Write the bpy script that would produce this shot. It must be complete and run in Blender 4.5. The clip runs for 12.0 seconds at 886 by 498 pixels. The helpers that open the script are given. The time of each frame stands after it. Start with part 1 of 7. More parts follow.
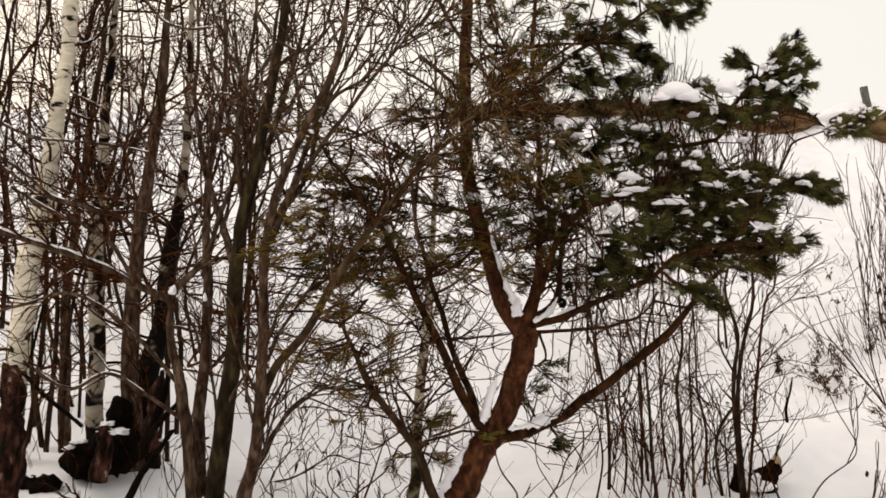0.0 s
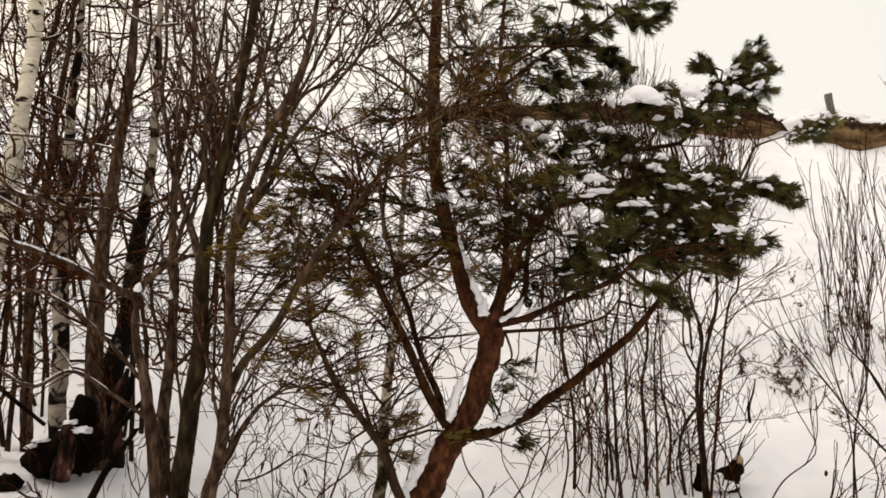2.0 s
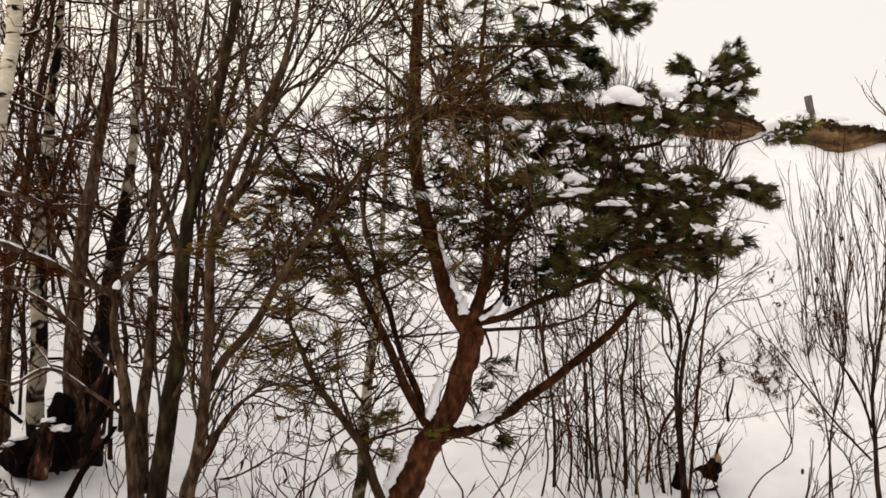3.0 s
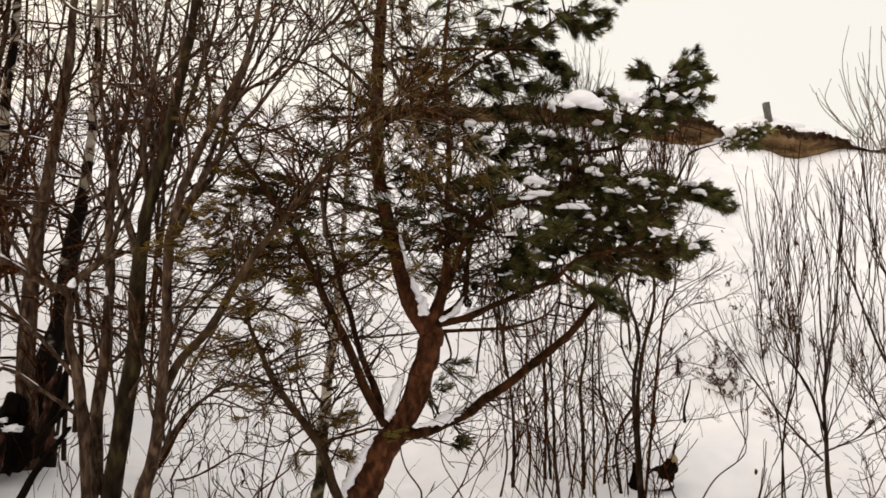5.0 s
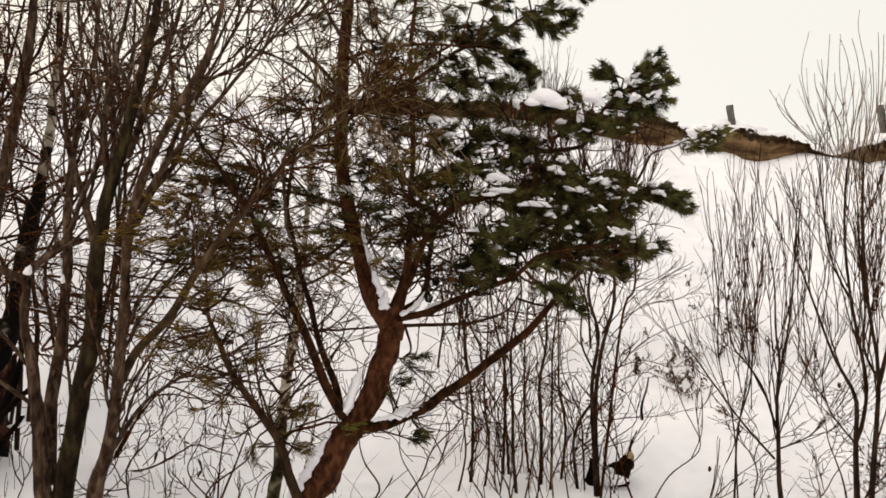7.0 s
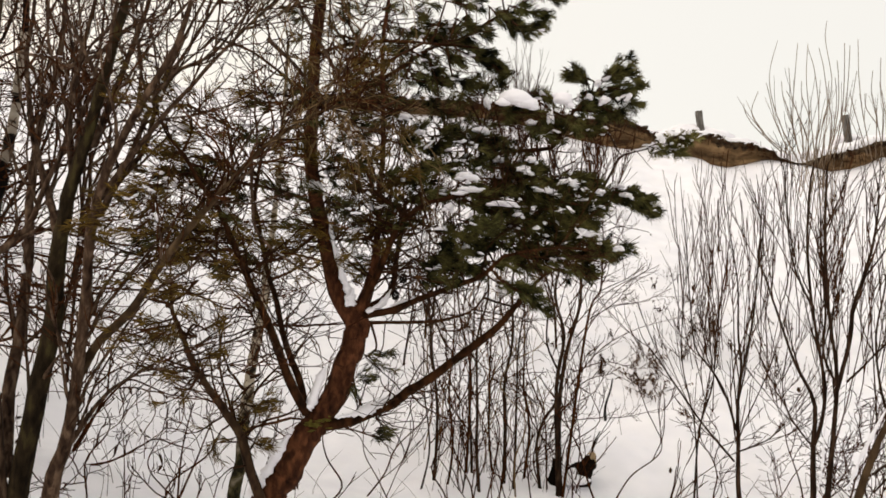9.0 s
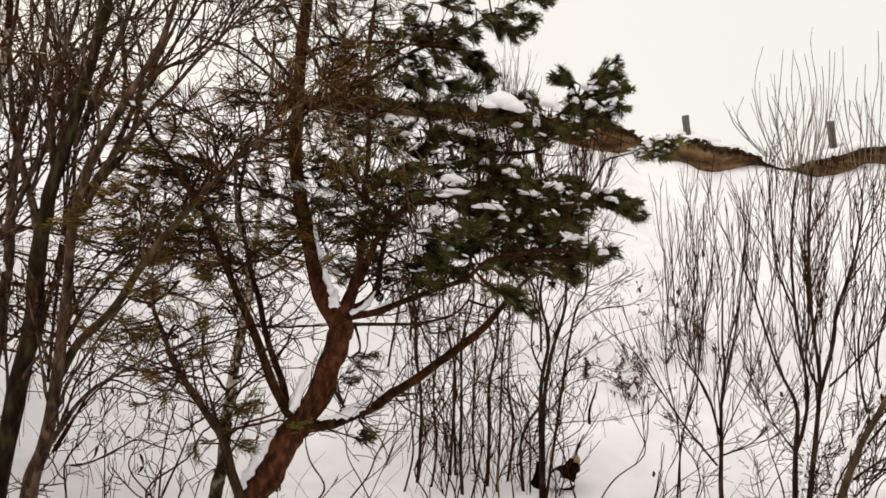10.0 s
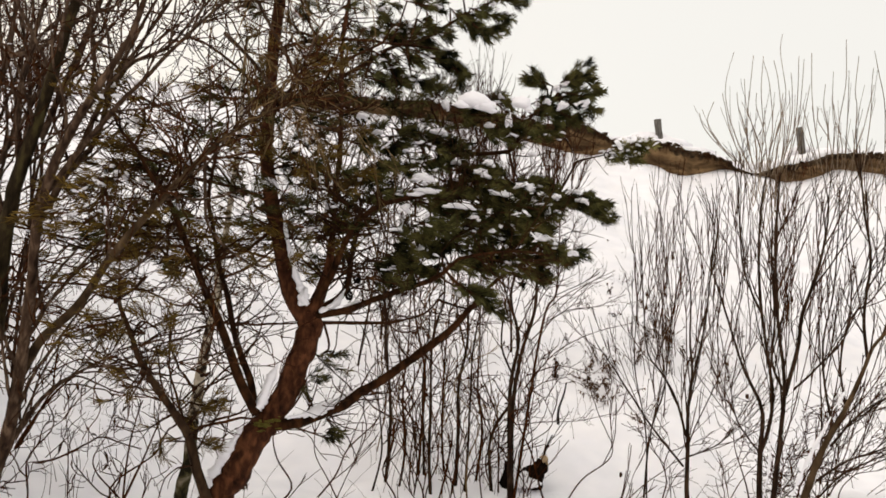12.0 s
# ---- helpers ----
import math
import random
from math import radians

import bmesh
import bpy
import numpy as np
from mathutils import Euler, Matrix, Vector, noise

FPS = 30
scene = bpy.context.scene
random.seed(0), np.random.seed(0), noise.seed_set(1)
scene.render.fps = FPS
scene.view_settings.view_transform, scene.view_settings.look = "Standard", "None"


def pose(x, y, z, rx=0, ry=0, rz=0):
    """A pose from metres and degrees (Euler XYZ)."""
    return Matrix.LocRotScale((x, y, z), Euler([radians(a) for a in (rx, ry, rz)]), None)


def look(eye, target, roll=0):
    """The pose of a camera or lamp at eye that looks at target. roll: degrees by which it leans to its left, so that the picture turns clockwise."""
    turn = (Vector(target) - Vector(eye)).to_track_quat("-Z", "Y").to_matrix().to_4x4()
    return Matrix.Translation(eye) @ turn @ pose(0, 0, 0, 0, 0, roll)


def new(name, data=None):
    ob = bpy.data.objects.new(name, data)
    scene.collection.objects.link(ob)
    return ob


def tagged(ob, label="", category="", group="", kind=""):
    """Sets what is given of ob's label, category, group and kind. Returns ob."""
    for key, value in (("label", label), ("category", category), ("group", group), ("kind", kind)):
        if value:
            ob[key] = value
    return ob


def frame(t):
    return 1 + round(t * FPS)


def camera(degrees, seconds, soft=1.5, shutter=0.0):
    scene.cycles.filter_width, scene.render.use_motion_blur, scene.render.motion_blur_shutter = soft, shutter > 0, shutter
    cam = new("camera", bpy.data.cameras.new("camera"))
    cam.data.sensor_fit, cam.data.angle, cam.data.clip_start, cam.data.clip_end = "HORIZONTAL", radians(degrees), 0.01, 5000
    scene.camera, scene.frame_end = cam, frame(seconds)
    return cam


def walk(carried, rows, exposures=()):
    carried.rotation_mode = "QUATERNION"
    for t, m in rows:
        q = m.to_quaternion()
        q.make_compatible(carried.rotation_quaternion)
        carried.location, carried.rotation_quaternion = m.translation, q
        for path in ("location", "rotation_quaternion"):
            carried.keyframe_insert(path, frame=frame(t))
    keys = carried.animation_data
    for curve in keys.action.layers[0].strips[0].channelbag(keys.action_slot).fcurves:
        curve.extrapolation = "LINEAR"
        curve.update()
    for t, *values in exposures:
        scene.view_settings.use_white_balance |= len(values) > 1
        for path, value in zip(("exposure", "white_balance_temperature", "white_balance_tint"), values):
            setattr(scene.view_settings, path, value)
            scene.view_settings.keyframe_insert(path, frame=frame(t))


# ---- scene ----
cam = camera(53.4, 12.0, soft=1.66)
# seconds, place in metres, turn in degrees
ROWS = [
    (0, 0.0000, 0.0000, 1.6500, 93.00, 0.00, 0.00),
    (0.5, 0.0033, -0.0059, 1.6487, 93.10, -0.07, -0.32),
    (1, 0.0075, -0.0118, 1.6464, 93.16, -0.15, -0.80),
    (1.5, 0.0117, -0.0171, 1.6433, 93.14, -0.26, -1.34),
    (2, 0.0162, -0.0229, 1.6386, 93.10, -0.37, -1.94),
    (2.5, 0.0218, -0.0290, 1.6350, 93.05, -0.51, -2.49),
    (3, 0.0307, -0.0371, 1.6343, 93.06, -0.57, -3.05),
    (5, 0.0418, -0.0486, 1.6362, 93.14, -0.98, -5.49),
    (5.5, 0.0484, -0.0588, 1.6377, 93.09, -1.12, -6.04),
    (6, 0.0522, -0.0654, 1.6381, 93.00, -1.39, -6.65),
    (6.5, 0.0551, -0.0681, 1.6384, 92.91, -1.70, -7.21),
    (7, 0.0596, -0.0682, 1.6389, 92.84, -2.05, -7.79),
    (9, 0.0665, -0.0655, 1.6393, 92.81, -3.24, -9.87),
    (9.5, 0.0734, -0.0605, 1.6397, 92.86, -3.51, -10.30),
    (10, 0.0799, -0.0541, 1.6424, 92.98, -3.70, -10.75),
    (10.5, 0.0854, -0.0500, 1.6446, 92.98, -3.86, -11.17),
    (11, 0.0887, -0.0494, 1.6448, 92.97, -4.00, -11.64),
    (11.5, 0.0897, -0.0514, 1.6432, 92.99, -4.20, -12.08),
    (12, 0.0913, -0.0534, 1.6423, 93.08, -4.39, -12.57),
]
walk(cam, [(t, pose(x, y, z, rx, ry, rz)) for t, x, y, z, rx, ry, rz in ROWS],
     exposures=[(0.0, 0.06, 7200, 12.5), (6.0, 0.06, 7160, 12), (12.0, 0.04, 7000, 12)])

# ---- world and light: a bright overcast winter day ----
world = bpy.data.worlds.new("overcast_sky")
scene.world = world
world.use_nodes = True
wn, wl = world.node_tree.nodes, world.node_tree.links
wn.clear()
sky = wn.new("ShaderNodeTexSky")
sky.sky_type, sky.sun_disc = "NISHITA", False
sky.sun_elevation, sky.sun_rotation = radians(24), radians(-35)
sky.air_density, sky.dust_density = 1.0, 4.0
cloud = wn.new("ShaderNodeTexNoise")
cloud.inputs["Scale"].default_value, cloud.inputs["Detail"].default_value = 1.3, 3.0
cloud_tone = wn.new("ShaderNodeValToRGB")
cloud_tone.color_ramp.elements[0].color = (7.8, 8.05, 8.1, 1)
cloud_tone.color_ramp.elements[1].color = (8.6, 8.7, 8.55, 1)
cover = wn.new("ShaderNodeMix")
cover.data_type = "RGBA"
cover.inputs["Factor"].default_value = 0.93
back = wn.new("ShaderNodeBackground")
back.inputs["Strength"].default_value = 0.11
out = wn.new("ShaderNodeOutputWorld")
wl.new(cloud.outputs["Fac"], cloud_tone.inputs["Fac"])
wl.new(sky.outputs["Color"], cover.inputs["A"])
# the overcast is warmer towards the veiled sun and cooler away from it
where = wn.new("ShaderNodeTexCoord")
axes = wn.new("ShaderNodeSeparateXYZ")
aside = wn.new("ShaderNodeMapRange")
aside.inputs["From Min"].default_value, aside.inputs["From Max"].default_value = -0.6, 0.35
warmth = wn.new("ShaderNodeMix")
warmth.data_type, warmth.blend_type = "RGBA", "MULTIPLY"
warmth.inputs["Factor"].default_value = 1.0
glow = wn.new("ShaderNodeValToRGB")
glow.color_ramp.elements[0].color = (1.022, 0.962, 0.91, 1)
glow.color_ramp.elements[1].color = (0.99, 1.0, 1.005, 1)
wl.new(where.outputs["Generated"], axes.inputs["Vector"])
wl.new(axes.outputs["X"], aside.inputs["Value"])
wl.new(aside.outputs["Result"], glow.inputs["Fac"])
wl.new(cloud_tone.outputs["Color"], warmth.inputs["A"])
wl.new(glow.outputs["Color"], warmth.inputs["B"])
wl.new(warmth.outputs["Result"], cover.inputs["B"])
wl.new(cover.outputs["Result"], back.inputs["Color"])
wl.new(back.outputs["Background"], out.inputs["Surface"])

sun_data = bpy.data.lights.new("sun", "SUN")
sun_data.energy, sun_data.angle, sun_data.color = 1.0, radians(25), (1.0, 0.96, 0.9)
sun = new("sun", sun_data)
sun.matrix_world = look((-8, 6, 12), (2, 8, 0))


# ---- materials ----
def material(name, ramp, scale=(8, 8, 8), detail=4.0, rough=0.85, bump=0.3, bump_scale=60.0, depth=0.004, island=0.0, distort=0.0, gloss=0.06):
    """Noise through a colour ramp at one scale, fine relief and a second stain at another."""
    m = bpy.data.materials.new(name)
    m.use_nodes = True
    n, l = m.node_tree.nodes, m.node_tree.links
    bsdf = n["Principled BSDF"]
    bsdf.inputs["Roughness"].default_value = rough
    bsdf.inputs["Specular IOR Level"].default_value = gloss
    co = n.new("ShaderNodeTexCoord")
    mp = n.new("ShaderNodeMapping")
    mp.inputs["Scale"].default_value = scale
    l.new(co.outputs["Object"], mp.inputs["Vector"])
    no = n.new("ShaderNodeTexNoise")
    no.inputs["Scale"].default_value, no.inputs["Detail"].default_value = 1.0, detail
    no.inputs["Distortion"].default_value = distort
    l.new(mp.outputs["Vector"], no.inputs["Vector"])
    cr = n.new("ShaderNodeValToRGB")
    els = cr.color_ramp.elements
    for i, (at, col) in enumerate(ramp):
        e = els[i] if i < 2 else els.new(at)
        e.position, e.color = at, (*col, 1)
    l.new(no.outputs["Fac"], cr.inputs["Fac"])
    # a broader stain
    st = n.new("ShaderNodeTexNoise")
    st.inputs["Scale"].default_value, st.inputs["Detail"].default_value = 2.2, 2.0
    l.new(co.outputs["Object"], st.inputs["Vector"])
    hs = n.new("ShaderNodeHueSaturation")
    mr = n.new("ShaderNodeMapRange")
    mr.inputs["From Min"].default_value, mr.inputs["From Max"].default_value = 0.3, 0.7
    mr.inputs["To Min"].default_value, mr.inputs["To Max"].default_value = 0.72, 1.25
    l.new(st.outputs["Fac"], mr.inputs["Value"])
    l.new(cr.outputs["Color"], hs.inputs["Color"])
    if island:
        ge = n.new("ShaderNodeNewGeometry")
        m2 = n.new("ShaderNodeMapRange")
        m2.inputs["To Min"].default_value, m2.inputs["To Max"].default_value = 1 - island, 1 + island
        mu = n.new("ShaderNodeMath")
        mu.operation = "MULTIPLY"
        l.new(ge.outputs["Random Per Island"], m2.inputs["Value"])
        l.new(m2.outputs["Result"], mu.inputs[0])
        l.new(mr.outputs["Result"], mu.inputs[1])
        l.new(mu.outputs["Value"], hs.inputs["Value"])
    else:
        l.new(mr.outputs["Result"], hs.inputs["Value"])
    l.new(hs.outputs["Color"], bsdf.inputs["Base Color"])
    if bump:
        bn = n.new("ShaderNodeTexNoise")
        bn.inputs["Scale"].default_value, bn.inputs["Detail"].default_value = bump_scale, 4.0
        bu = n.new("ShaderNodeBump")
        bu.inputs["Strength"].default_value, bu.inputs["Distance"].default_value = bump, depth
        l.new(co.outputs["Object"], bn.inputs["Vector"])
        l.new(bn.outputs["Fac"], bu.inputs["Height"])
        l.new(bu.outputs["Normal"], bsdf.inputs["Normal"])
    return m


SNOW = material("snow", gloss=0.3, ramp=[(0.25, (0.848, 0.84, 0.888)), (0.75, (0.938, 0.918, 0.942))], scale=(3, 3, 3), rough=0.6, bump=0.5, bump_scale=26, depth=0.012)
for mr in [n for n in SNOW.node_tree.nodes if n.type == "MAP_RANGE"]:
    mr.inputs["To Min"].default_value, mr.inputs["To Max"].default_value = 0.95, 1.04
PINE_BARK = material("pine_bark", [(0.28, (0.013, 0.005, 0.0027)), (0.46, (0.046, 0.0165, 0.0073)), (0.75, (0.135, 0.05, 0.022))], (30, 30, 16), 9, bump=0.8, bump_scale=80, depth=0.007, distort=0.25)
PINE_LIMB = material("pine_limb_bark", [(0.32, (0.008, 0.0033, 0.0012)), (0.6, (0.043, 0.0165, 0.0058)), (0.8, (0.105, 0.043, 0.0145))], (24, 24, 14), 5, bump=0.7)
LOW_LIMB = material("khaki_limb_bark", [(0.3, (0.014, 0.007, 0.004)), (0.55, (0.05, 0.028, 0.0145)), (0.8, (0.13, 0.08, 0.042))], (26, 26, 12), 7, bump=0.8)
ALDER_TWIG = material("alder_twig", [(0.3, (0.01, 0.0035, 0.0013)), (0.7, (0.086, 0.0325, 0.0125))], (30, 30, 30), 2, bump=0, island=0.5, gloss=0.03)
KHAKI = material("khaki_shoot", [(0.3, (0.075, 0.043, 0.018)), (0.7, (0.2, 0.132, 0.06))], (30, 30, 30), 2, bump=0, island=0.5, gloss=0.03)
ALDER_BARK = material("alder_bark", [(0.3, (0.013, 0.0066, 0.0038)), (0.5, (0.053, 0.031, 0.0195)), (0.76, (0.17, 0.11, 0.071))], (34, 34, 12), 8, bump=0.9, bump_scale=60, depth=0.007, distort=0.4)
MOSSY_BARK = material("mossy_bark", [(0.34, (0.009, 0.006, 0.003)), (0.55, (0.03, 0.02, 0.01)), (0.78, (0.085, 0.07, 0.025))], (24, 24, 8), 6, bump=1.0, depth=0.008)
WILLOW_BARK = material("willow_bark", [(0.32, (0.008, 0.0038, 0.002)), (0.55, (0.030, 0.0158, 0.0088)), (0.78, (0.088, 0.052, 0.032))], (28, 28, 9), 6, bump=0.8)
BUSH_TWIG = material("brown_bush_twig", [(0.3, (0.007, 0.0028, 0.0012)), (0.7, (0.058, 0.0255, 0.0115))], (30, 30, 30), 2, bump=0, island=0.5)
WHIP = material("pale_willow_whip", [(0.3, (0.10, 0.07, 0.045)), (0.7, (0.24, 0.18, 0.125))], (30, 30, 30), 2, bump=0, island=0.4)
LEANING_BARK = material("yellow_brown_bark", [(0.34, (0.026, 0.016, 0.008)), (0.58, (0.09, 0.056, 0.03)), (0.78, (0.22, 0.145, 0.078))], (16, 16, 6), 6, bump=0.8)
BIRCH_BARK = material("birch_bark", [(0.35, (0.008, 0.006, 0.005)), (0.385, (0.05, 0.04, 0.03)), (0.42, (0.5, 0.44, 0.34)), (0.7, (0.78, 0.72, 0.6))], (6, 6, 16), 5, bump=0.4, distort=0.9)
BLACK_BIRCH = material("black_birch_bark", [(0.45, (0.006, 0.004, 0.003)), (0.475, (0.05, 0.04, 0.03)), (0.50, (0.27, 0.225, 0.175)), (0.7, (0.47, 0.41, 0.335))], (4, 4, 5.5), 5, bump=0.6, distort=0.9)
PALE_BIRCH = material("pale_birch_bark", [(0.38, (0.02, 0.014, 0.009)), (0.42, (0.08, 0.06, 0.04)), (0.47, (0.33, 0.27, 0.2)), (0.7, (0.58, 0.51, 0.41))], (9, 9, 12), 5, bump=0.5, distort=0.8)
MOSSY_BIRCH = material("mossy_birch_bark", [(0.48, (0.012, 0.01, 0.005)), (0.55, (0.06, 0.05, 0.022)), (0.63, (0.24, 0.2, 0.15)), (0.75, (0.45, 0.4, 0.33))], (9, 9, 6), 6, bump=0.7, distort=0.7)
CHARRED = material("blackened_birch_bark", [(0.56, (0.006, 0.0045, 0.0035)), (0.62, (0.03, 0.022, 0.016)), (0.68, (0.3, 0.255, 0.2))], (5, 5, 6), 6, bump=0.8, distort=0.8)
TWIG = material("twig_bark", [(0.32, (0.009, 0.0026, 0.0008)), (0.7, (0.066, 0.0205, 0.006))], (30, 30, 30), 2, bump=0, island=0.5, gloss=0.02)
RED_TWIG = material("reddish_twig_bark", [(0.32, (0.010, 0.0035, 0.0014)), (0.7, (0.068, 0.0235, 0.0095))], (30, 30, 30), 2, bump=0, island=0.5, gloss=0.02)
PALE_TWIG = material("pale_brown_twig", [(0.3, (0.055, 0.023, 0.009)), (0.7, (0.165, 0.083, 0.035))], (30, 30, 30), 2, bump=0, island=0.5)
NEEDLE = material("pine_needle", [(0.38, (0.0028, 0.0034, 0.0013)), (0.68, (0.1, 0.088, 0.028))], (14, 14, 14), 3, rough=0.6, bump=0, island=0.7, gloss=0.03)
# lighter copy of the needle: light on some tufts is put into the colour
LIT_NEEDLE = material("lit_pine_needle", [(0.36, (0.008, 0.0095, 0.003)), (0.7, (0.13, 0.12, 0.04))], (14, 14, 14), 3, rough=0.6, bump=0, island=0.7, gloss=0.03)
OLIVE_NEEDLE = material("olive_pine_needle", [(0.3, (0.036, 0.0215, 0.005)), (0.7, (0.155, 0.094, 0.019))], (6, 6, 6), 2, rough=0.55, bump=0, island=0.7)
TIP_NEEDLE = material("bright_pine_needle", [(0.3, (0.045, 0.045, 0.012)), (0.7, (0.23, 0.2, 0.07))], (10, 10, 10), 2, rough=0.6, bump=0, island=0.7)
EARTH = material("sandy_earth", [(0.32, (0.035, 0.019, 0.010)), (0.5, (0.13, 0.078, 0.038)), (0.66, (0.27, 0.17, 0.085)), (0.8, (0.40, 0.28, 0.16))], (1.6, 1.6, 5), 9, bump=1.0, bump_scale=9, depth=0.1, distort=0.6)
TURF = material("dark_turf", [(0.35, (0.02, 0.014, 0.009)), (0.7, (0.10, 0.065, 0.035))], (9, 9, 9), 6, bump=1.0, bump_scale=20, depth=0.05)
ROTTEN = material("rotten_wood", [(0.42, (0.0035, 0.0026, 0.002)), (0.64, (0.010, 0.006, 0.004)), (0.82, (0.038, 0.021, 0.013))], (16, 16, 4), 6, bump=1.0, bump_scale=40, depth=0.02, gloss=0.02)
PEELED = material("peeling_red_wood", [(0.42, (0.005, 0.003, 0.002)), (0.54, (0.03, 0.0115, 0.0075)), (0.66, (0.085, 0.036, 0.024)), (0.73, (0.38, 0.32, 0.27))], (22, 22, 7), 8, bump=1.0, bump_scale=40, depth=0.02)
CUT_WOOD = material("fresh_cut_wood", [(0.35, (0.3, 0.2, 0.11)), (0.7, (0.5, 0.37, 0.23))], (30, 30, 30), 4, bump=0.4)
POST_WOOD = material("weathered_post", [(0.3, (0.06, 0.055, 0.05)), (0.7, (0.2, 0.185, 0.165))], (30, 30, 4), 5, bump=0.8)
DRY_LEAF = material("dry_leaf", [(0.3, (0.05, 0.03, 0.018)), (0.7, (0.15, 0.09, 0.05))], (20, 20, 20), 2, bump=0, island=0.4)
LICHEN = material("yellow_lichen", [(0.35, (0.08, 0.065, 0.015)), (0.7, (0.2, 0.17, 0.035))], (40, 40, 40), 4, bump=0.8)


# ---- mesh helpers ----
def mesh_of(name, verts, faces, smooth=True):
    """One mesh from an array of points and a list of face arrays (each n x 3 or n x 4)."""
    me = bpy.data.meshes.new(name)
    verts = np.asarray(verts, dtype=np.float32)
    faces = [np.asarray(f, dtype=np.int32) for f in faces if len(f)]
    me.vertices.add(len(verts))
    me.vertices.foreach_set("co", verts.ravel())
    loops = np.concatenate([f.ravel() for f in faces])
    sizes = np.concatenate([np.full(len(f), f.shape[1], dtype=np.int32) for f in faces])
    me.loops.add(len(loops))
    me.loops.foreach_set("vertex_index", loops)
    me.polygons.add(len(sizes))
    me.polygons.foreach_set("loop_start", np.concatenate([[0], np.cumsum(sizes)[:-1]]).astype(np.int32))
    me.polygons.foreach_set("use_smooth", np.full(len(sizes), smooth))
    me.update(calc_edges=True)
    return me


def part(name, made, mat, parent=None, label="", kind="", smooth=True):
    """One mesh object of world-space points, under its thing (whose origin is its base)."""
    verts, faces = made
    verts = np.asarray(verts, dtype=float)
    origin = np.zeros(3)
    if parent is not None:
        origin = np.array(parent.matrix_basis.translation) + (np.array(parent.parent.matrix_basis.translation) if parent.parent else 0)
    me = mesh_of(name, verts - origin, faces, smooth)
    me.materials.append(mat)
    ob = new(name, me)
    ob.parent = parent
    return tagged(ob, label, kind=kind)


STEMS = []


def thing(name, base, label, category, group="", kind=""):
    ob = new(name)
    ob.location = base
    ob.empty_display_size = 0.1
    return tagged(ob, label, category, group, kind)


def tubes(groups, rough=0.0, seed=0):
    """Tapered round sticks: groups of (points B x K x 3, radii B x K, sides)."""
    rng = np.random.default_rng(seed)
    vs, fs, start = [], [], 0
    for P, R, n in groups:
        P, R = np.asarray(P, float), np.asarray(R, float)
        if P.ndim == 2:
            P, R = P[None], R[None]
        B, K = R.shape
        if B == 0:
            continue
        T = np.gradient(P, axis=1)
        T /= np.linalg.norm(T, axis=2, keepdims=True) + 1e-9
        ref = np.eye(3)[np.abs(T.mean(axis=1)).argmin(axis=1)][:, None, :]
        U = np.cross(T, np.broadcast_to(ref, T.shape))
        U /= np.linalg.norm(U, axis=2, keepdims=True) + 1e-9
        W = np.cross(T, U)
        a = np.arange(n) * 2 * math.pi / n
        r = R[:, :, None] * (1 + rough * rng.normal(size=(B, K, n)))
        V = P[:, :, None, :] + r[..., None] * (np.cos(a)[:, None] * U[:, :, None, :] + np.sin(a)[:, None] * W[:, :, None, :])
        vs.append(V.reshape(-1, 3))
        idx = start + np.arange(B * K * n).reshape(B, K, n)
        nxt = np.roll(idx, -1, axis=2)
        fs.append(np.stack([idx[:, :-1], nxt[:, :-1], nxt[:, 1:], idx[:, 1:]], axis=-1).reshape(-1, 4))
        if n == 4:
            fs.append(idx[:, -1])
        elif n > 4:
            tip = idx[:, -1]
            fs.append(np.stack([np.repeat(tip[:, :1], n - 2, 1), tip[:, 1:-1], tip[:, 2:]], axis=-1).reshape(-1, 3))
        start += B * K * n
    return np.concatenate(vs), fs


def curve(points, k, wobble=0.0, rng=None):
    """A smooth line through the points, in k steps."""
    p = np.asarray(points, float)
    q = np.vstack([2 * p[0] - p[1], p, 2 * p[-1] - p[-2]])
    t = np.linspace(0, len(p) - 1 - 1e-6, k)
    i = t.astype(int)
    f = (t - i)[:, None]
    a, b, c, d = q[i], q[i + 1], q[i + 2], q[i + 3]
    res = 0.5 * (2 * b + (c - a) * f + (2 * a - 5 * b + 4 * c - d) * f ** 2 + (3 * b - a - 3 * c + d) * f ** 3)
    if wobble:
        w = rng.normal(size=res.shape) * wobble
        w[1:-1] = (w[:-2] + w[1:-1] + w[2:]) / 2
        w[0] = w[-1] = 0
        res = res + w
    return res


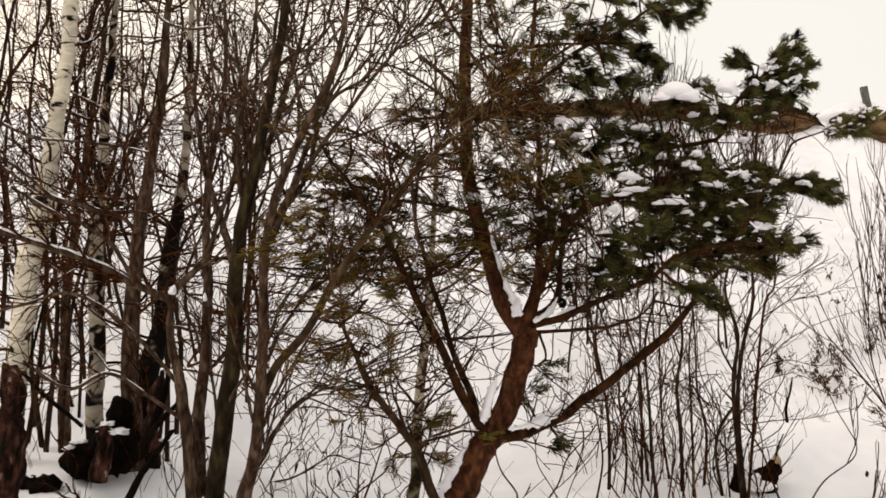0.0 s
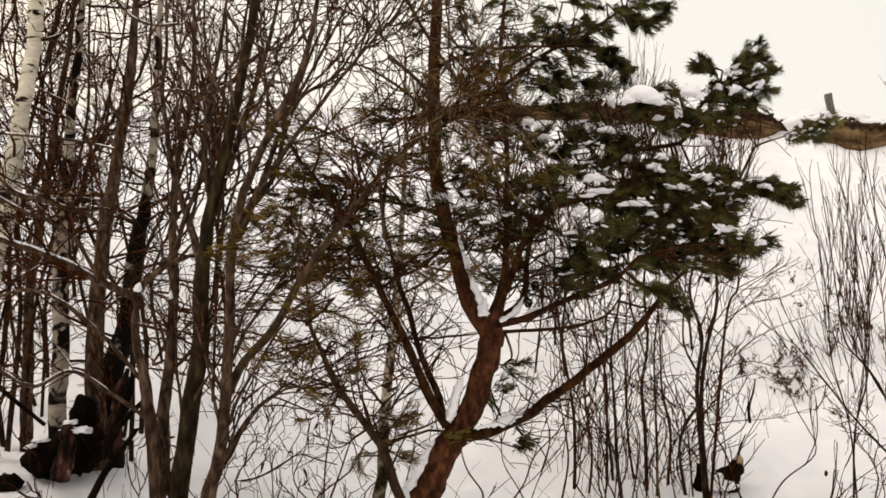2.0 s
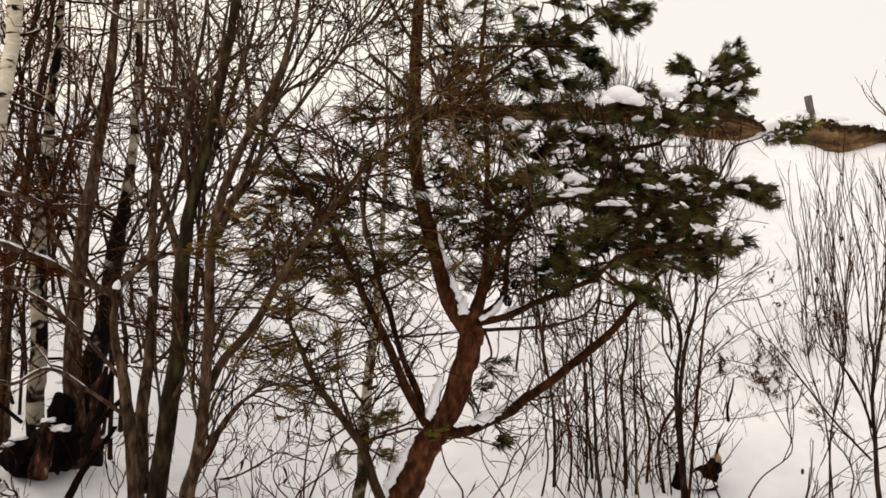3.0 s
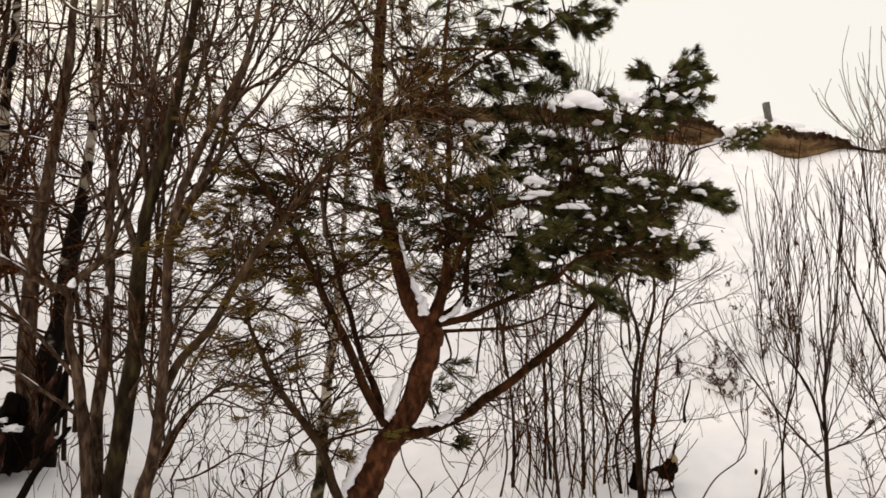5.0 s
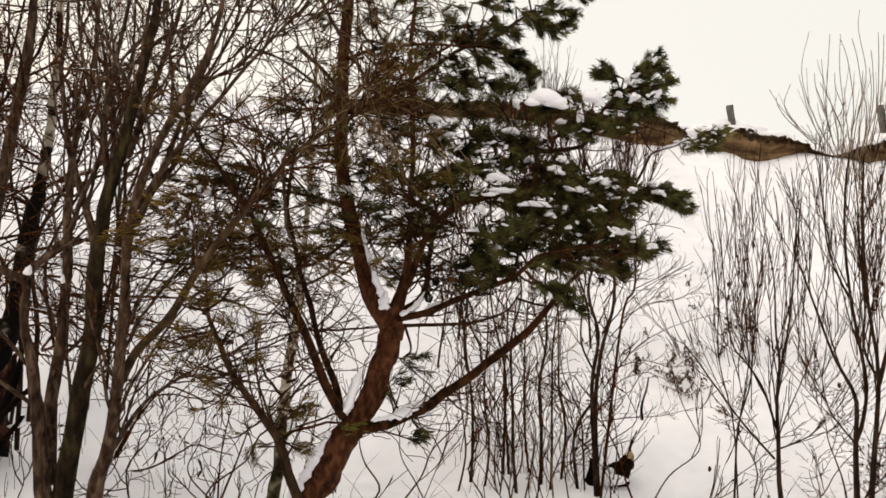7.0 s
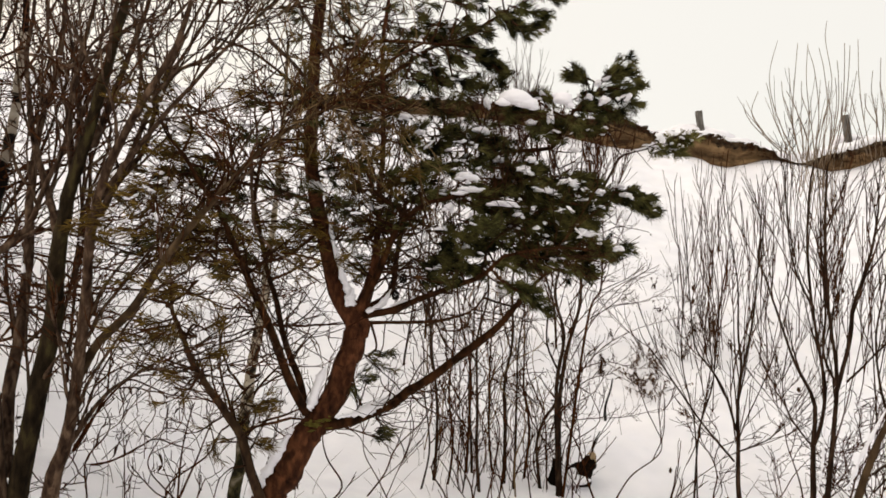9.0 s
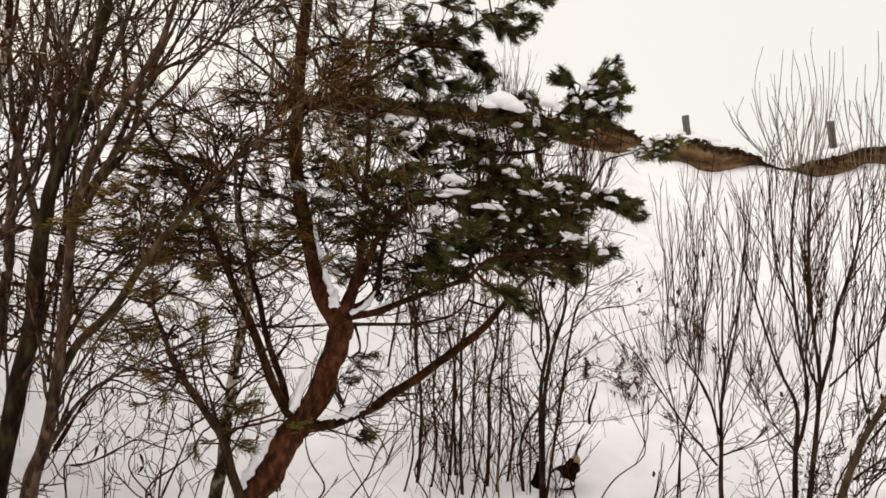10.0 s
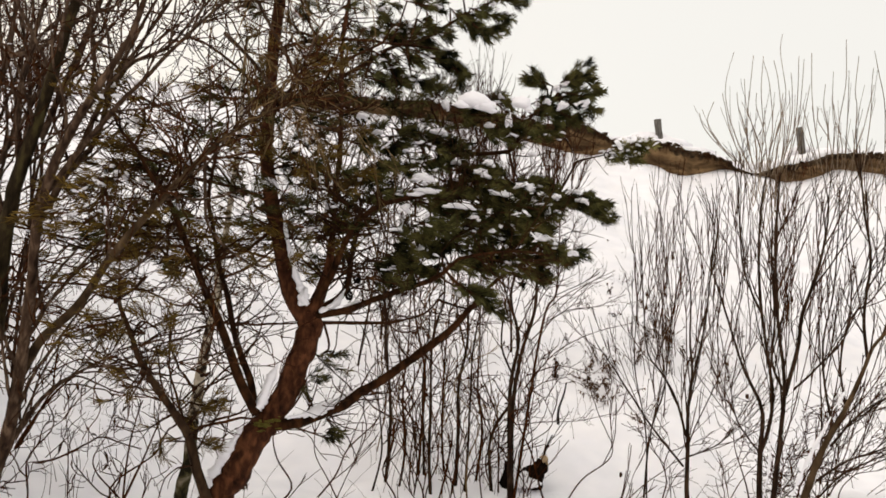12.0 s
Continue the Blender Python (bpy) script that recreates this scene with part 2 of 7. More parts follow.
def kids(P, R, n, rng, lo=0.2, hi=1.0, spread=(25, 55), length=0.5, taper=0.5, k=7, wob=0.12, lift=0.05, thick=0.6, rmin=0.0012, rmax=1.0):
    """n side shoots on each of the given sticks, as new sticks."""
    P, R = np.asarray(P, float), np.asarray(R, float)
    if P.ndim == 2:
        P, R = P[None], R[None]
    B, K = R.shape
    t = rng.uniform(lo, hi, (B, n))
    x = t * (K - 1.001)
    i = x.astype(int)
    f = (x - i)[..., None]
    b = np.arange(B)[:, None]
    base = P[b, i] * (1 - f) + P[b, i + 1] * f
    tan = P[b, i + 1] - P[b, i]
    tan /= np.linalg.norm(tan, axis=2, keepdims=True) + 1e-9
    rad = R[b, i] * (1 - f[..., 0]) + R[b, i + 1] * f[..., 0]
    perp = rng.normal(size=tan.shape)
    perp -= (perp * tan).sum(axis=2, keepdims=True) * tan
    perp /= np.linalg.norm(perp, axis=2, keepdims=True) + 1e-9
    s = np.radians(rng.uniform(*spread, (B, n)))[..., None]
    d = (np.cos(s) * tan + np.sin(s) * perp).reshape(-1, 3)
    L = (length * (1 - taper * t) * rng.uniform(0.5, 1.25, (B, n))).reshape(-1, 1) / (k - 1)
    p = base.reshape(-1, 3)
    line = [p]
    for _ in range(k - 1):
        d = d + rng.normal(size=d.shape) * wob
        d[:, 2] += lift
        d /= np.linalg.norm(d, axis=1, keepdims=True)
        p = p + d * L
        line.append(p)
    Q = np.stack(line, axis=1)
    r0 = np.clip(thick * rad.reshape(-1, 1), rmin, rmax)
    S = r0 + (np.minimum(rmin, r0) * 0.8 - r0) * np.linspace(0, 1, k) ** 0.8
    return Q, S


def snow_line(P, R, rng, share=0.5, width=0.85, rise=0.75):
    """Snow lying in broken lines along the upper side of sticks."""
    P, R = np.asarray(P, float), np.asarray(R, float)
    if P.ndim == 2:
        P, R = P[None], R[None]
    n = rng.normal(size=R.shape)
    n[:, 1:-1] = (n[:, :-2] + n[:, 1:-1] + n[:, 2:]) / 1.7
    cut = np.quantile(n, 1 - share)
    T = np.gradient(P, axis=1)
    T /= np.linalg.norm(T, axis=2, keepdims=True) + 1e-9
    flat = np.clip(1.25 - np.abs(T[..., 2]), 0.1, 1)
    r = np.clip((n - cut) * 0.8, 0, 1) * R * width * flat
    r[:, 0] = r[:, -1] = 0
    Q = P.copy()
    side = np.array([0, 0, 1.0]) - T * T[..., 2:3]
    side /= np.linalg.norm(side, axis=2, keepdims=True) + 1e-6
    Q += side * (R * rise)[..., None]
    return Q, np.maximum(r, 0.0002)


ICO = bmesh.new()
bmesh.ops.create_icosphere(ICO, subdivisions=2, radius=1.0)
ICO_V = np.array([v.co[:] for v in ICO.verts])
ICO_F = np.array([[v.index for v in f.verts] for f in ICO.faces])
ICO.free()
ICO = bmesh.new()
bmesh.ops.create_icosphere(ICO, subdivisions=3, radius=1.0)
ICO3_V = np.array([v.co[:] for v in ICO.verts])
ICO3_F = np.array([[v.index for v in f.verts] for f in ICO.faces])
ICO.free()


def lump(centre, size, seed, flat=0.35, bumps=0.25, grain=1.6):
    """A soft uneven lump with a flattened underside."""
    off = Vector((seed * 3.7, seed * 1.3, seed * 7.1))
    V = np.array([v * (1 + bumps * noise.noise(Vector(v) * grain + off) + 0.5 * bumps * noise.noise(Vector(v) * grain * 2.7 + off)) for v in ICO3_V])
    V[:, 2] = np.where(V[:, 2] < 0, V[:, 2] * flat, V[:, 2])
    return V * np.array(size) + np.array(centre), [ICO3_F]


def merge(*made):
    vs, fs, start = [], [], 0
    for v, f in made:
        vs.append(np.asarray(v, float))
        fs += [np.asarray(x) + start for x in f]
        start += len(v)
    return np.concatenate(vs), fs


# ---- the ground: a snowy dip, a slope and the plateau above the scarp ----
CREST_X = [-30, -9, -2.86, -1.84, -1.07, 0.08, 0.84, 2.12, 3.28, 4.3, 5.32, 6.09, 6.86, 7.56, 7.91, 8.15, 8.37, 8.54, 8.71, 9.03, 9.08, 9.52, 9.76, 9.98, 10.36, 10.56, 10.93, 11.37, 11.69, 12.24, 12.72, 13.11, 13.71, 14.23, 14.58, 14.88, 15.88, 19.88, 60]
SOIL_TOP = [5.71, 5.71, 5.71, 5.69, 5.73, 5.8, 5.93, 5.98, 6.06, 6.06, 6.03, 5.98, 5.9, 6.03, 5.91, 5.85, 5.74, 5.64, 5.6, 5.75, 5.73, 5.77, 5.77, 5.78, 5.72, 5.67, 5.7, 5.59, 5.49, 5.42, 5.44, 5.57, 5.73, 5.91, 6.05, 6.11, 6.18, 6.18, 6.18]
SOIL_FOOT = [5.7, 5.7, 5.7, 5.69, 5.69, 5.71, 5.7, 5.73, 5.76, 5.78, 5.7, 5.56, 5.44, 5.37, 5.37, 5.42, 5.5, 5.59, 5.6, 5.53, 5.3, 5.31, 5.27, 5.16, 5.13, 5.16, 5.25, 5.37, 5.4, 5.39, 5.32, 5.24, 5.34, 5.53, 5.71, 5.76, 5.75, 5.75, 5.75]


def bed(x):
    return np.interp(x, [-8, -4, -2.4, -0.8, 1.0, 4.0, 12.0], [0.75, 0.65, 0.45, 0.08, -0.05, -0.08, 0.1])


def ground_z(x, y):
    x, y = np.asarray(x, float), np.asarray(y, float)
    foot = np.interp(x, CREST_X, SOIL_FOOT)
    s = np.clip((y - 7.6) / (20 - 7.6), 0, 1)
    b = bed(x) + 0.05 * np.sin(1.7 * x + 0.6 * y) + 0.04 * np.sin(2.9 * y - 1.1 * x)
    return b + (foot - b) * (s * (0.82 + 0.18 * s))


def snow_ground():
    xs = np.concatenate([[-900, -300, -100, -50, -30], np.linspace(-20, -7, 14)[:-1], np.linspace(-7, 12, 160), np.linspace(12, 22, 50)[1:], [30, 50, 100, 300, 900]])
    ys = np.concatenate([[-900, -200, -50, -20, -8, -3, 0, 2, 3.5], np.linspace(4.5, 12, 90), np.linspace(12, 20, 50)[1:]])
    X, Y = np.meshgrid(xs, ys)
    Z = ground_z(X, Y)
    fine = np.array([[noise.noise((a * 1.6, b * 1.6, 3.1)) * 0.07 + noise.noise((a * 5, b * 5, 1.7)) * 0.03 for a, b in zip(ra, rb)] if abs(rb[0] - 12) < 9 else np.zeros(len(ra)) for ra, rb in zip(X, Y)])
    Z = Z + fine * np.clip((20 - Y) / 1.5, 0.2, 1)
    rows = [np.stack([X, Y, Z], axis=-1)]
    top = np.interp(xs, CREST_X, SOIL_TOP)
    for dy, dz in ((0.12, 0.02), (0.10, 0.12), (0.22, 0.2), (0.6, 0.27), (1.6, 0.3), (4, 0.25), (20, 0.1), (80, 0), (300, 0), (1500, 0)):
        w = np.array([noise.noise((a * 1.9, dy, 9.4)) * 0.05 for a in xs])
        level = top if dy < 3 else np.full_like(top, 5.9)
        rows.append(np.stack([xs, np.full_like(xs, 20 + dy), level + dz + w], axis=-1)[None])
    G = np.concatenate(rows)
    h, w = G.shape[:2]
    idx = np.arange(h * w).reshape(h, w)
    F = np.stack([idx[:-1, :-1], idx[:-1, 1:], idx[1:, 1:], idx[1:, :-1]], axis=-1).reshape(-1, 4)
    return G.reshape(-1, 3), [F]


ground = part("ground", snow_ground(), SNOW)
tagged(ground, "deep untrodden snow over a rising slope", "snow", kind="structure")


def scarp():
    """The torn edge of the slope: sandy earth below a dark overhanging turf."""
    xs = np.arange(-3.2, 26, 0.05)
    top, foot = np.interp(xs, CREST_X, SOIL_TOP), np.interp(xs, CREST_X, SOIL_FOOT)
    w = np.array([noise.noise((a * 0.9, 2.2, 0)) for a in xs])
    w2 = np.array([noise.noise((a * 4.0, 5.2, 0)) for a in xs])
    w3 = np.array([noise.noise((a * 13.0, 7.7, 0)) for a in xs])
    rough_edge = np.clip((top - foot) / 0.25, 0, 1)
    top = top + (0.03 * w2 + 0.04 * w3) * rough_edge
    foot = foot + 0.03 * w2 * rough_edge
    hgt = np.maximum(top - foot, 0.0)
    sunk = 0.14 * np.clip(1 - hgt / 0.12, 0, 1)
    face = []
    for s, dy in ((-0.3, 0.14), (0.0, -0.02), (0.12, -0.02), (0.25, 0.0), (0.4, 0.03), (0.55, 0.02), (0.7, 0.0), (0.86, -0.03)):
        ripple = np.array([noise.noise((a * 1.3, s * 3, 1.0)) * 0.07 + noise.noise((a * 4.1, s * 5, 2.0)) * 0.05 + noise.noise((a * 14, s * 12, 4.0)) * 0.03 for a in xs])
        face.append(np.stack([xs, 19.86 + dy + ripple, foot + hgt * s - sunk], axis=-1))
    turf = []
    for s, dy in ((0.80, -0.08), (0.78, -0.22), (0.90, -0.28), (1.02, -0.22), (1.05, 0.05), (1.0, 0.5)):
        ripple = np.array([noise.noise((a * 6.0, s * 6, 8.0)) * 0.05 + noise.noise((a * 21, s * 9, 2.0)) * 0.03 for a in xs])
        turf.append(np.stack([xs, 20 + dy + ripple, foot + hgt * s - sunk * 1.5 + (0.07 * w2 + 0.08 * w3 if s < 0.82 else 0.03 * w3) * rough_edge], axis=-1))
    made = []
    for strip in (face, turf):
        G = np.stack(strip)
        h, n = G.shape[:2]
        idx = np.arange(h * n).reshape(h, n)
        made.append((G.reshape(-1, 3), [np.stack([idx[:-1, :-1], idx[:-1, 1:], idx[1:, 1:], idx[1:, :-1]], axis=-1).reshape(-1, 4)]))
    return made


earth = thing("earth_bank", (0, 20, 5.6), "torn sandy earth bank along the crest of the slope", "bank", kind="structure")
face, turf = scarp()
part("earth_face", face, EARTH, earth)
part("turf_edge", turf, TURF, earth, "dark overhanging turf edge")


def bank_clods():
    """Clods and hanging roots along the broken turf edge."""
    rng = np.random.default_rng(4)
    made, P = [], []
    for _ in range(170):
        x = rng.uniform(0.5, 17)
        z = np.interp(x, CREST_X, SOIL_TOP) + rng.uniform(-0.1, 0.05)
        if np.interp(x, CREST_X, SOIL_TOP) - np.interp(x, CREST_X, SOIL_FOOT) < 0.12:
            continue
        size = np.array([1.4, 1.0, 0.8]) * rng.uniform(0.02, 0.06)
        made.append((ICO_V * (1 + 0.3 * rng.normal(size=(len(ICO_V), 1))) * size + np.array([x, 19.74 + rng.uniform(-0.05, 0.08), z]), [ICO_F]))
        p = np.array([x, 19.68, z])
        n = rng.integers(2, 5)
        for _ in range(n):
            q = p + np.array([rng.normal() * 0.06, rng.normal() * 0.03, -rng.uniform(0.05, 0.25)])
            P.append(curve([p + np.array([rng.normal() * 0.05, 0, 0]), (p + q) / 2 + rng.normal(size=3) * 0.02, q], 5))
    return merge(*made), np.array(P)


clods, roots = bank_clods()
part("turf_clod", clods, TURF, earth, "crumbled clods along the turf edge", "stuff")
part("hanging_root", tubes([(roots, np.linspace(0.007, 0.003, 5)[None].repeat(len(roots), 0), 3)]), TWIG, earth, "fine roots hanging from the turf", "stuff")


# ---- posts above the bank ----
def fence_post(base, height, width, lean, label):
    ob = thing("fence_post", base, label, "post", "posts above the bank")
    bm = bmesh.new()
    bmesh.ops.create_cube(bm, size=1.0)
    bmesh.ops.subdivide_edges(bm, edges=bm.edges[:], cuts=3, use_grid_fill=True)
    for v in bm.verts:
        v.co = Vector((v.co.x * width, v.co.y * width, (v.co.z + 0.5) * height))
        v.co += Vector((noise.noise(v.co * 9), noise.noise(v.co * 9 + Vector((5, 0, 0))), 0)) * width * 0.12
        if v.co.z > height * 0.95:
            v.co.z += 0.12 * width * (1 if v.co.x > 0 else -0.3)
        v.co.x += lean * v.co.z
    me = bpy.data.meshes.new("post_body")
    bm.to_mesh(me)
    bm.free()
    me.materials.append(POST_WOOD)
    body = new("post_body", me)
    body.parent = ob
    return ob


fence_post((10.0, 20.5, 6.0), 0.54, 0.13, -0.2, "short weathered grey post in the snow above the bank")
fence_post((14.11, 20.5, 6.0), 0.8, 0.135, -0.22, "tall weathered grey post in the snow above the bank")


# ---- trees ----
def sticks_with_twigs(tree, stems, rng, twig_mat, limbs=(6, 0.9), twigs=(5, 0.45), twiglets=(3, 0.22), lift=0.06, fine=0.0016, spread=(22, 50), lo=0.25, snow=0.25, limb_mat=None, limb_max=0.012, hi=1.0, wob=0.12, fork=(25, 65), owners=None):
    """Side limbs, twigs and twiglets on stems, many placed to fit the camera's view, each crown under the stem that
    bears it.
    """
    streaks = []
    fine *= 1.02
    for k, (p, r) in enumerate(stems):
        P, R = curve(p, 24), np.interp(np.linspace(0, 1, 24), np.linspace(0, 1, len(r)), r)
        L, LR = kids(P, R, limbs[0], rng, lo, hi, spread, limbs[1], 0.4, 10, wob, lift, 0.5, fine * 1.6, limb_max)
        W, WR = kids(L, LR, twigs[0], rng, 0.1, 1.0, fork, twigs[1], 0.4, 8, wob * 1.3, lift * 0.6, 0.6, fine * 1.2)
        groups = [(W, WR, 3)]
        if twiglets[0]:
            groups.append((*kids(W, WR, twiglets[0], rng, 0.15, 1.0, fork, twiglets[1], 0.3, 6, wob * 1.5, lift * 0.3, 0.7, fine), 3))
        owner = owners[k] if owners else tree
        part("limb_crown", tubes([(L, LR, 5)]), limb_mat or twig_mat, owner, kind="stuff")
        part("twig_crown", tubes(groups), twig_mat, owner, kind="stuff")
        if snow:
            streaks.append((*snow_line(L, LR, rng, snow, 0.55, 0.75), 4))
    if streaks:
        s = thing("branch_snow", tree.location, "thin lines of snow lying along bare branches", "snow", "snow on branches", "stuff")
        part("snow_streak", tubes(streaks), SNOW, s, kind="stuff")


def stem(tree, points, radii, mat, seed, name="stem", label="", sides=12, k=28, rough=0.05):
    rng = np.random.default_rng(seed)
    P = curve(points, k, radii[0] * 0.10, rng)
    R = np.interp(np.linspace(0, 1, k), np.linspace(0, 1, len(radii)), radii)
    STEMS.append(part(name, tubes([(P, R, sides)], rough, seed), mat, tree, label))
    return P, R


def lying_snow(tree, lines, label, seed, share=0.8, width=0.8, rise=0.8):
    """Snow on the upper side of a tree's thick limbs."""
    rng = np.random.default_rng(seed)
    s = thing("limb_snow", tree.location, label, "snow", "snow on branches", "stuff")
    groups = [(*snow_line(P, R, rng, share, width, rise), 8) for P, R in lines]
    part("snow_band", tubes(groups, 0.08, seed), SNOW, s, kind="stuff")


# -- the reddish pine --
rng = np.random.default_rng(11)
pine = thing("pine_tree", (-0.04, 4.78, 0.26), "leaning red-barked pine with snow-laden dark green needles", "tree")
stem(pine, [(-0.04, 4.78, 0.26), (0.02, 4.78, 0.45), (0.07, 4.78, 0.57), (0.13, 4.77, 0.68), (0.19, 4.77, 0.81), (0.26, 4.77, 0.91), (0.31, 4.77, 1), (0.36, 4.77, 1.11), (0.4, 4.76, 1.26), (0.43, 4.76, 1.4), (0.44, 4.76, 1.52)], [0.105, 0.094, 0.083, 0.08, 0.077, 0.071, 0.066, 0.065, 0.065, 0.065, 0.07], PINE_BARK, 1, "trunk", sides=20, k=44, rough=0.03)
BOUGHS, BOUGH_OBS = [], []


def pine_limb(points, radii, seed, mat=PINE_LIMB, label=""):
    BOUGHS.append(stem(pine, points, radii, mat, seed, "limb", label, 10, 24))
    BOUGH_OBS.append(STEMS[-1])
    return BOUGHS[-1]


main_stem = pine_limb([(0.42, 4.77, 1.48), (0.33, 4.78, 1.63), (0.27, 4.79, 1.81), (0.22, 4.8, 1.97), (0.18, 4.81, 2.12), (0.14, 4.82, 2.28), (0.13, 4.84, 2.5), (0.13, 4.85, 2.82), (0.13, 4.86, 3.11), (0.14, 4.87, 3.5), (0.15, 4.88, 3.83)], [0.062, 0.054, 0.047, 0.043, 0.039, 0.037, 0.036, 0.034, 0.031, 0.026, 0.02], 2, PINE_BARK, "red-barked upper stem")
pine_limb([(0.45, 4.76, 1.48), (0.47, 4.76, 1.58), (0.5, 4.77, 1.69), (0.52, 4.77, 1.84), (0.53, 4.78, 2.03), (0.53, 4.78, 2.21), (0.53, 4.79, 2.4), (0.51, 4.79, 2.81), (0.5, 4.8, 3.09), (0.52, 4.8, 3.44)], [0.045, 0.038, 0.028, 0.021, 0.017, 0.015, 0.014, 0.013, 0.012, 0.009], 3, PINE_BARK)
pine_limb([(0.47, 4.72, 1.58), (0.53, 4.66, 1.73), (0.59, 4.6, 1.92), (0.64, 4.54, 2.02), (0.75, 4.48, 2.1)], [0.022, 0.019, 0.016, 0.013, 0.01], 4)
pine_limb([(0.48, 4.76, 1.52), (0.6, 4.8, 1.6), (0.64, 4.84, 1.69), (0.65, 4.87, 1.81), (0.67, 4.91, 1.96), (0.69, 4.95, 2.1)], [0.021, 0.0192, 0.0174, 0.0156, 0.0138, 0.012], 5)
pine_limb([(0.47, 4.72, 1.49), (0.62, 4.64, 1.53), (0.78, 4.55, 1.61), (0.93, 4.47, 1.68), (1.04, 4.38, 1.74), (1.13, 4.3, 1.84)], [0.021, 0.0186, 0.0162, 0.0138, 0.0114, 0.009], 6)
pine_limb([(0.48, 4.77, 1.45), (0.7, 4.83, 1.46), (0.92, 4.88, 1.48), (1.11, 4.94, 1.54), (1.22, 5, 1.67)], [0.011, 0.0095, 0.008, 0.0065, 0.005], 7)
pine_limb([(0.27, 4.75, 0.89), (0.41, 4.73, 0.91), (0.53, 4.72, 0.96), (0.65, 4.7, 1.02), (0.74, 4.68, 1.1), (0.88, 4.67, 1.2), (1.03, 4.65, 1.32), (1.17, 4.63, 1.45), (1.27, 4.62, 1.56), (1.39, 4.6, 1.72)], [0.034, 0.029, 0.027, 0.027, 0.026, 0.024, 0.0225, 0.0205, 0.017, 0.011], 8, PINE_LIMB, "long snow-topped lower limb")
pine_limb([(0.2, 4.72, 0.95), (0.1, 4.69, 1.12), (0.04, 4.66, 1.26), (-0.03, 4.63, 1.42), (-0.1, 4.6, 1.56), (-0.18, 4.57, 1.72), (-0.25, 4.54, 1.87), (-0.32, 4.51, 2.01), (-0.42, 4.48, 2.13), (-0.5, 4.45, 2.26)], [0.027, 0.025, 0.023, 0.021, 0.019, 0.017, 0.015, 0.013, 0.011, 0.009], 9)
pine_limb([(0.2, 4.8, 0.95), (0.15, 4.84, 1.12), (0.08, 4.89, 1.28), (0.03, 4.93, 1.42), (-0.01, 4.98, 1.56), (-0.07, 5.02, 1.72), (-0.12, 5.07, 1.92), (-0.16, 5.11, 2.07), (-0.16, 5.16, 2.22), (-0.14, 5.2, 2.43)], [0.021, 0.0197, 0.0183, 0.017, 0.0157, 0.0143, 0.013, 0.0117, 0.0103, 0.009], 10)
pine_limb([(0.02, 4.64, 0.43), (-0.08, 4.62, 0.69), (-0.14, 4.6, 0.86), (-0.23, 4.58, 0.99), (-0.34, 4.56, 1.13), (-0.41, 4.54, 1.25), (-0.47, 4.52, 1.39), (-0.51, 4.5, 1.51)], [0.028, 0.0253, 0.0226, 0.0199, 0.0171, 0.0144, 0.0117, 0.009], 12, LOW_LIMB, "olive-barked lower limb")
pine_limb([(0.13, 4.86, 2.62), (0.3, 4.85, 2.69), (0.55, 4.84, 2.85), (0.77, 4.83, 3.02), (0.96, 4.82, 3.1), (1.15, 4.81, 3.24), (1.3, 4.8, 3.27)], [0.016, 0.0143, 0.0127, 0.011, 0.00933, 0.00767, 0.006], 13)
pine_limb([(0.53, 4.78, 2.18), (0.75, 4.73, 2.3), (0.96, 4.69, 2.35), (1.19, 4.64, 2.43), (1.44, 4.59, 2.47), (1.49, 4.54, 2.6), (1.59, 4.5, 2.73), (1.63, 4.45, 2.75)], [0.017, 0.0154, 0.0139, 0.0123, 0.0107, 0.00914, 0.00757, 0.006], 14)
pine_limb([(0.75, 4.48, 2.1), (0.93, 4.42, 2.15), (1.14, 4.35, 2.16), (1.34, 4.28, 2.14), (1.53, 4.22, 2.12)], [0.012, 0.0103, 0.0085, 0.00675, 0.005], 15)
pine_limb([(1.39, 4.6, 1.72), (1.55, 4.58, 1.89), (1.66, 4.56, 2.1), (1.73, 4.54, 2.27), (1.78, 4.52, 2.38), (1.81, 4.5, 2.44), (1.92, 4.48, 2.48), (2.04, 4.46, 2.52)], [0.0105, 0.0095, 0.0085, 0.0075, 0.0065, 0.0055, 0.0045, 0.0035], 16, PINE_LIMB)
pine_limb([(1.13, 4.3, 1.84), (1.28, 4.27, 1.88), (1.43, 4.23, 1.9), (1.58, 4.2, 1.89)], [0.009, 0.00733, 0.00567, 0.004], 17)
pine_limb([(0.13, 4.9, 2.64), (-0.05, 5.07, 2.84), (-0.29, 5.23, 3.02), (-0.54, 5.4, 3.11)], [0.011, 0.00867, 0.00633, 0.004], 18)
pine_limb([(0.19, 4.83, 2.08), (-0.01, 4.72, 2.13), (-0.25, 4.62, 2.15), (-0.48, 4.51, 2.12), (-0.63, 4.4, 2.08)], [0.011, 0.009, 0.007, 0.005, 0.003], 19)
pine_limb([(0.13, 4.85, 2.92), (0.29, 4.72, 2.96), (0.53, 4.6, 2.97), (0.77, 4.47, 2.94), (0.95, 4.35, 2.91)], [0.0125, 0.0104, 0.00825, 0.00613, 0.004], 20)
pine_limb([(0.22, 4.79, 1.95), (0.02, 4.89, 1.78), (-0.27, 5, 1.73), (-0.57, 5.1, 1.76), (-0.81, 5.2, 1.73)], [0.011, 0.009, 0.007, 0.005, 0.003], 21)


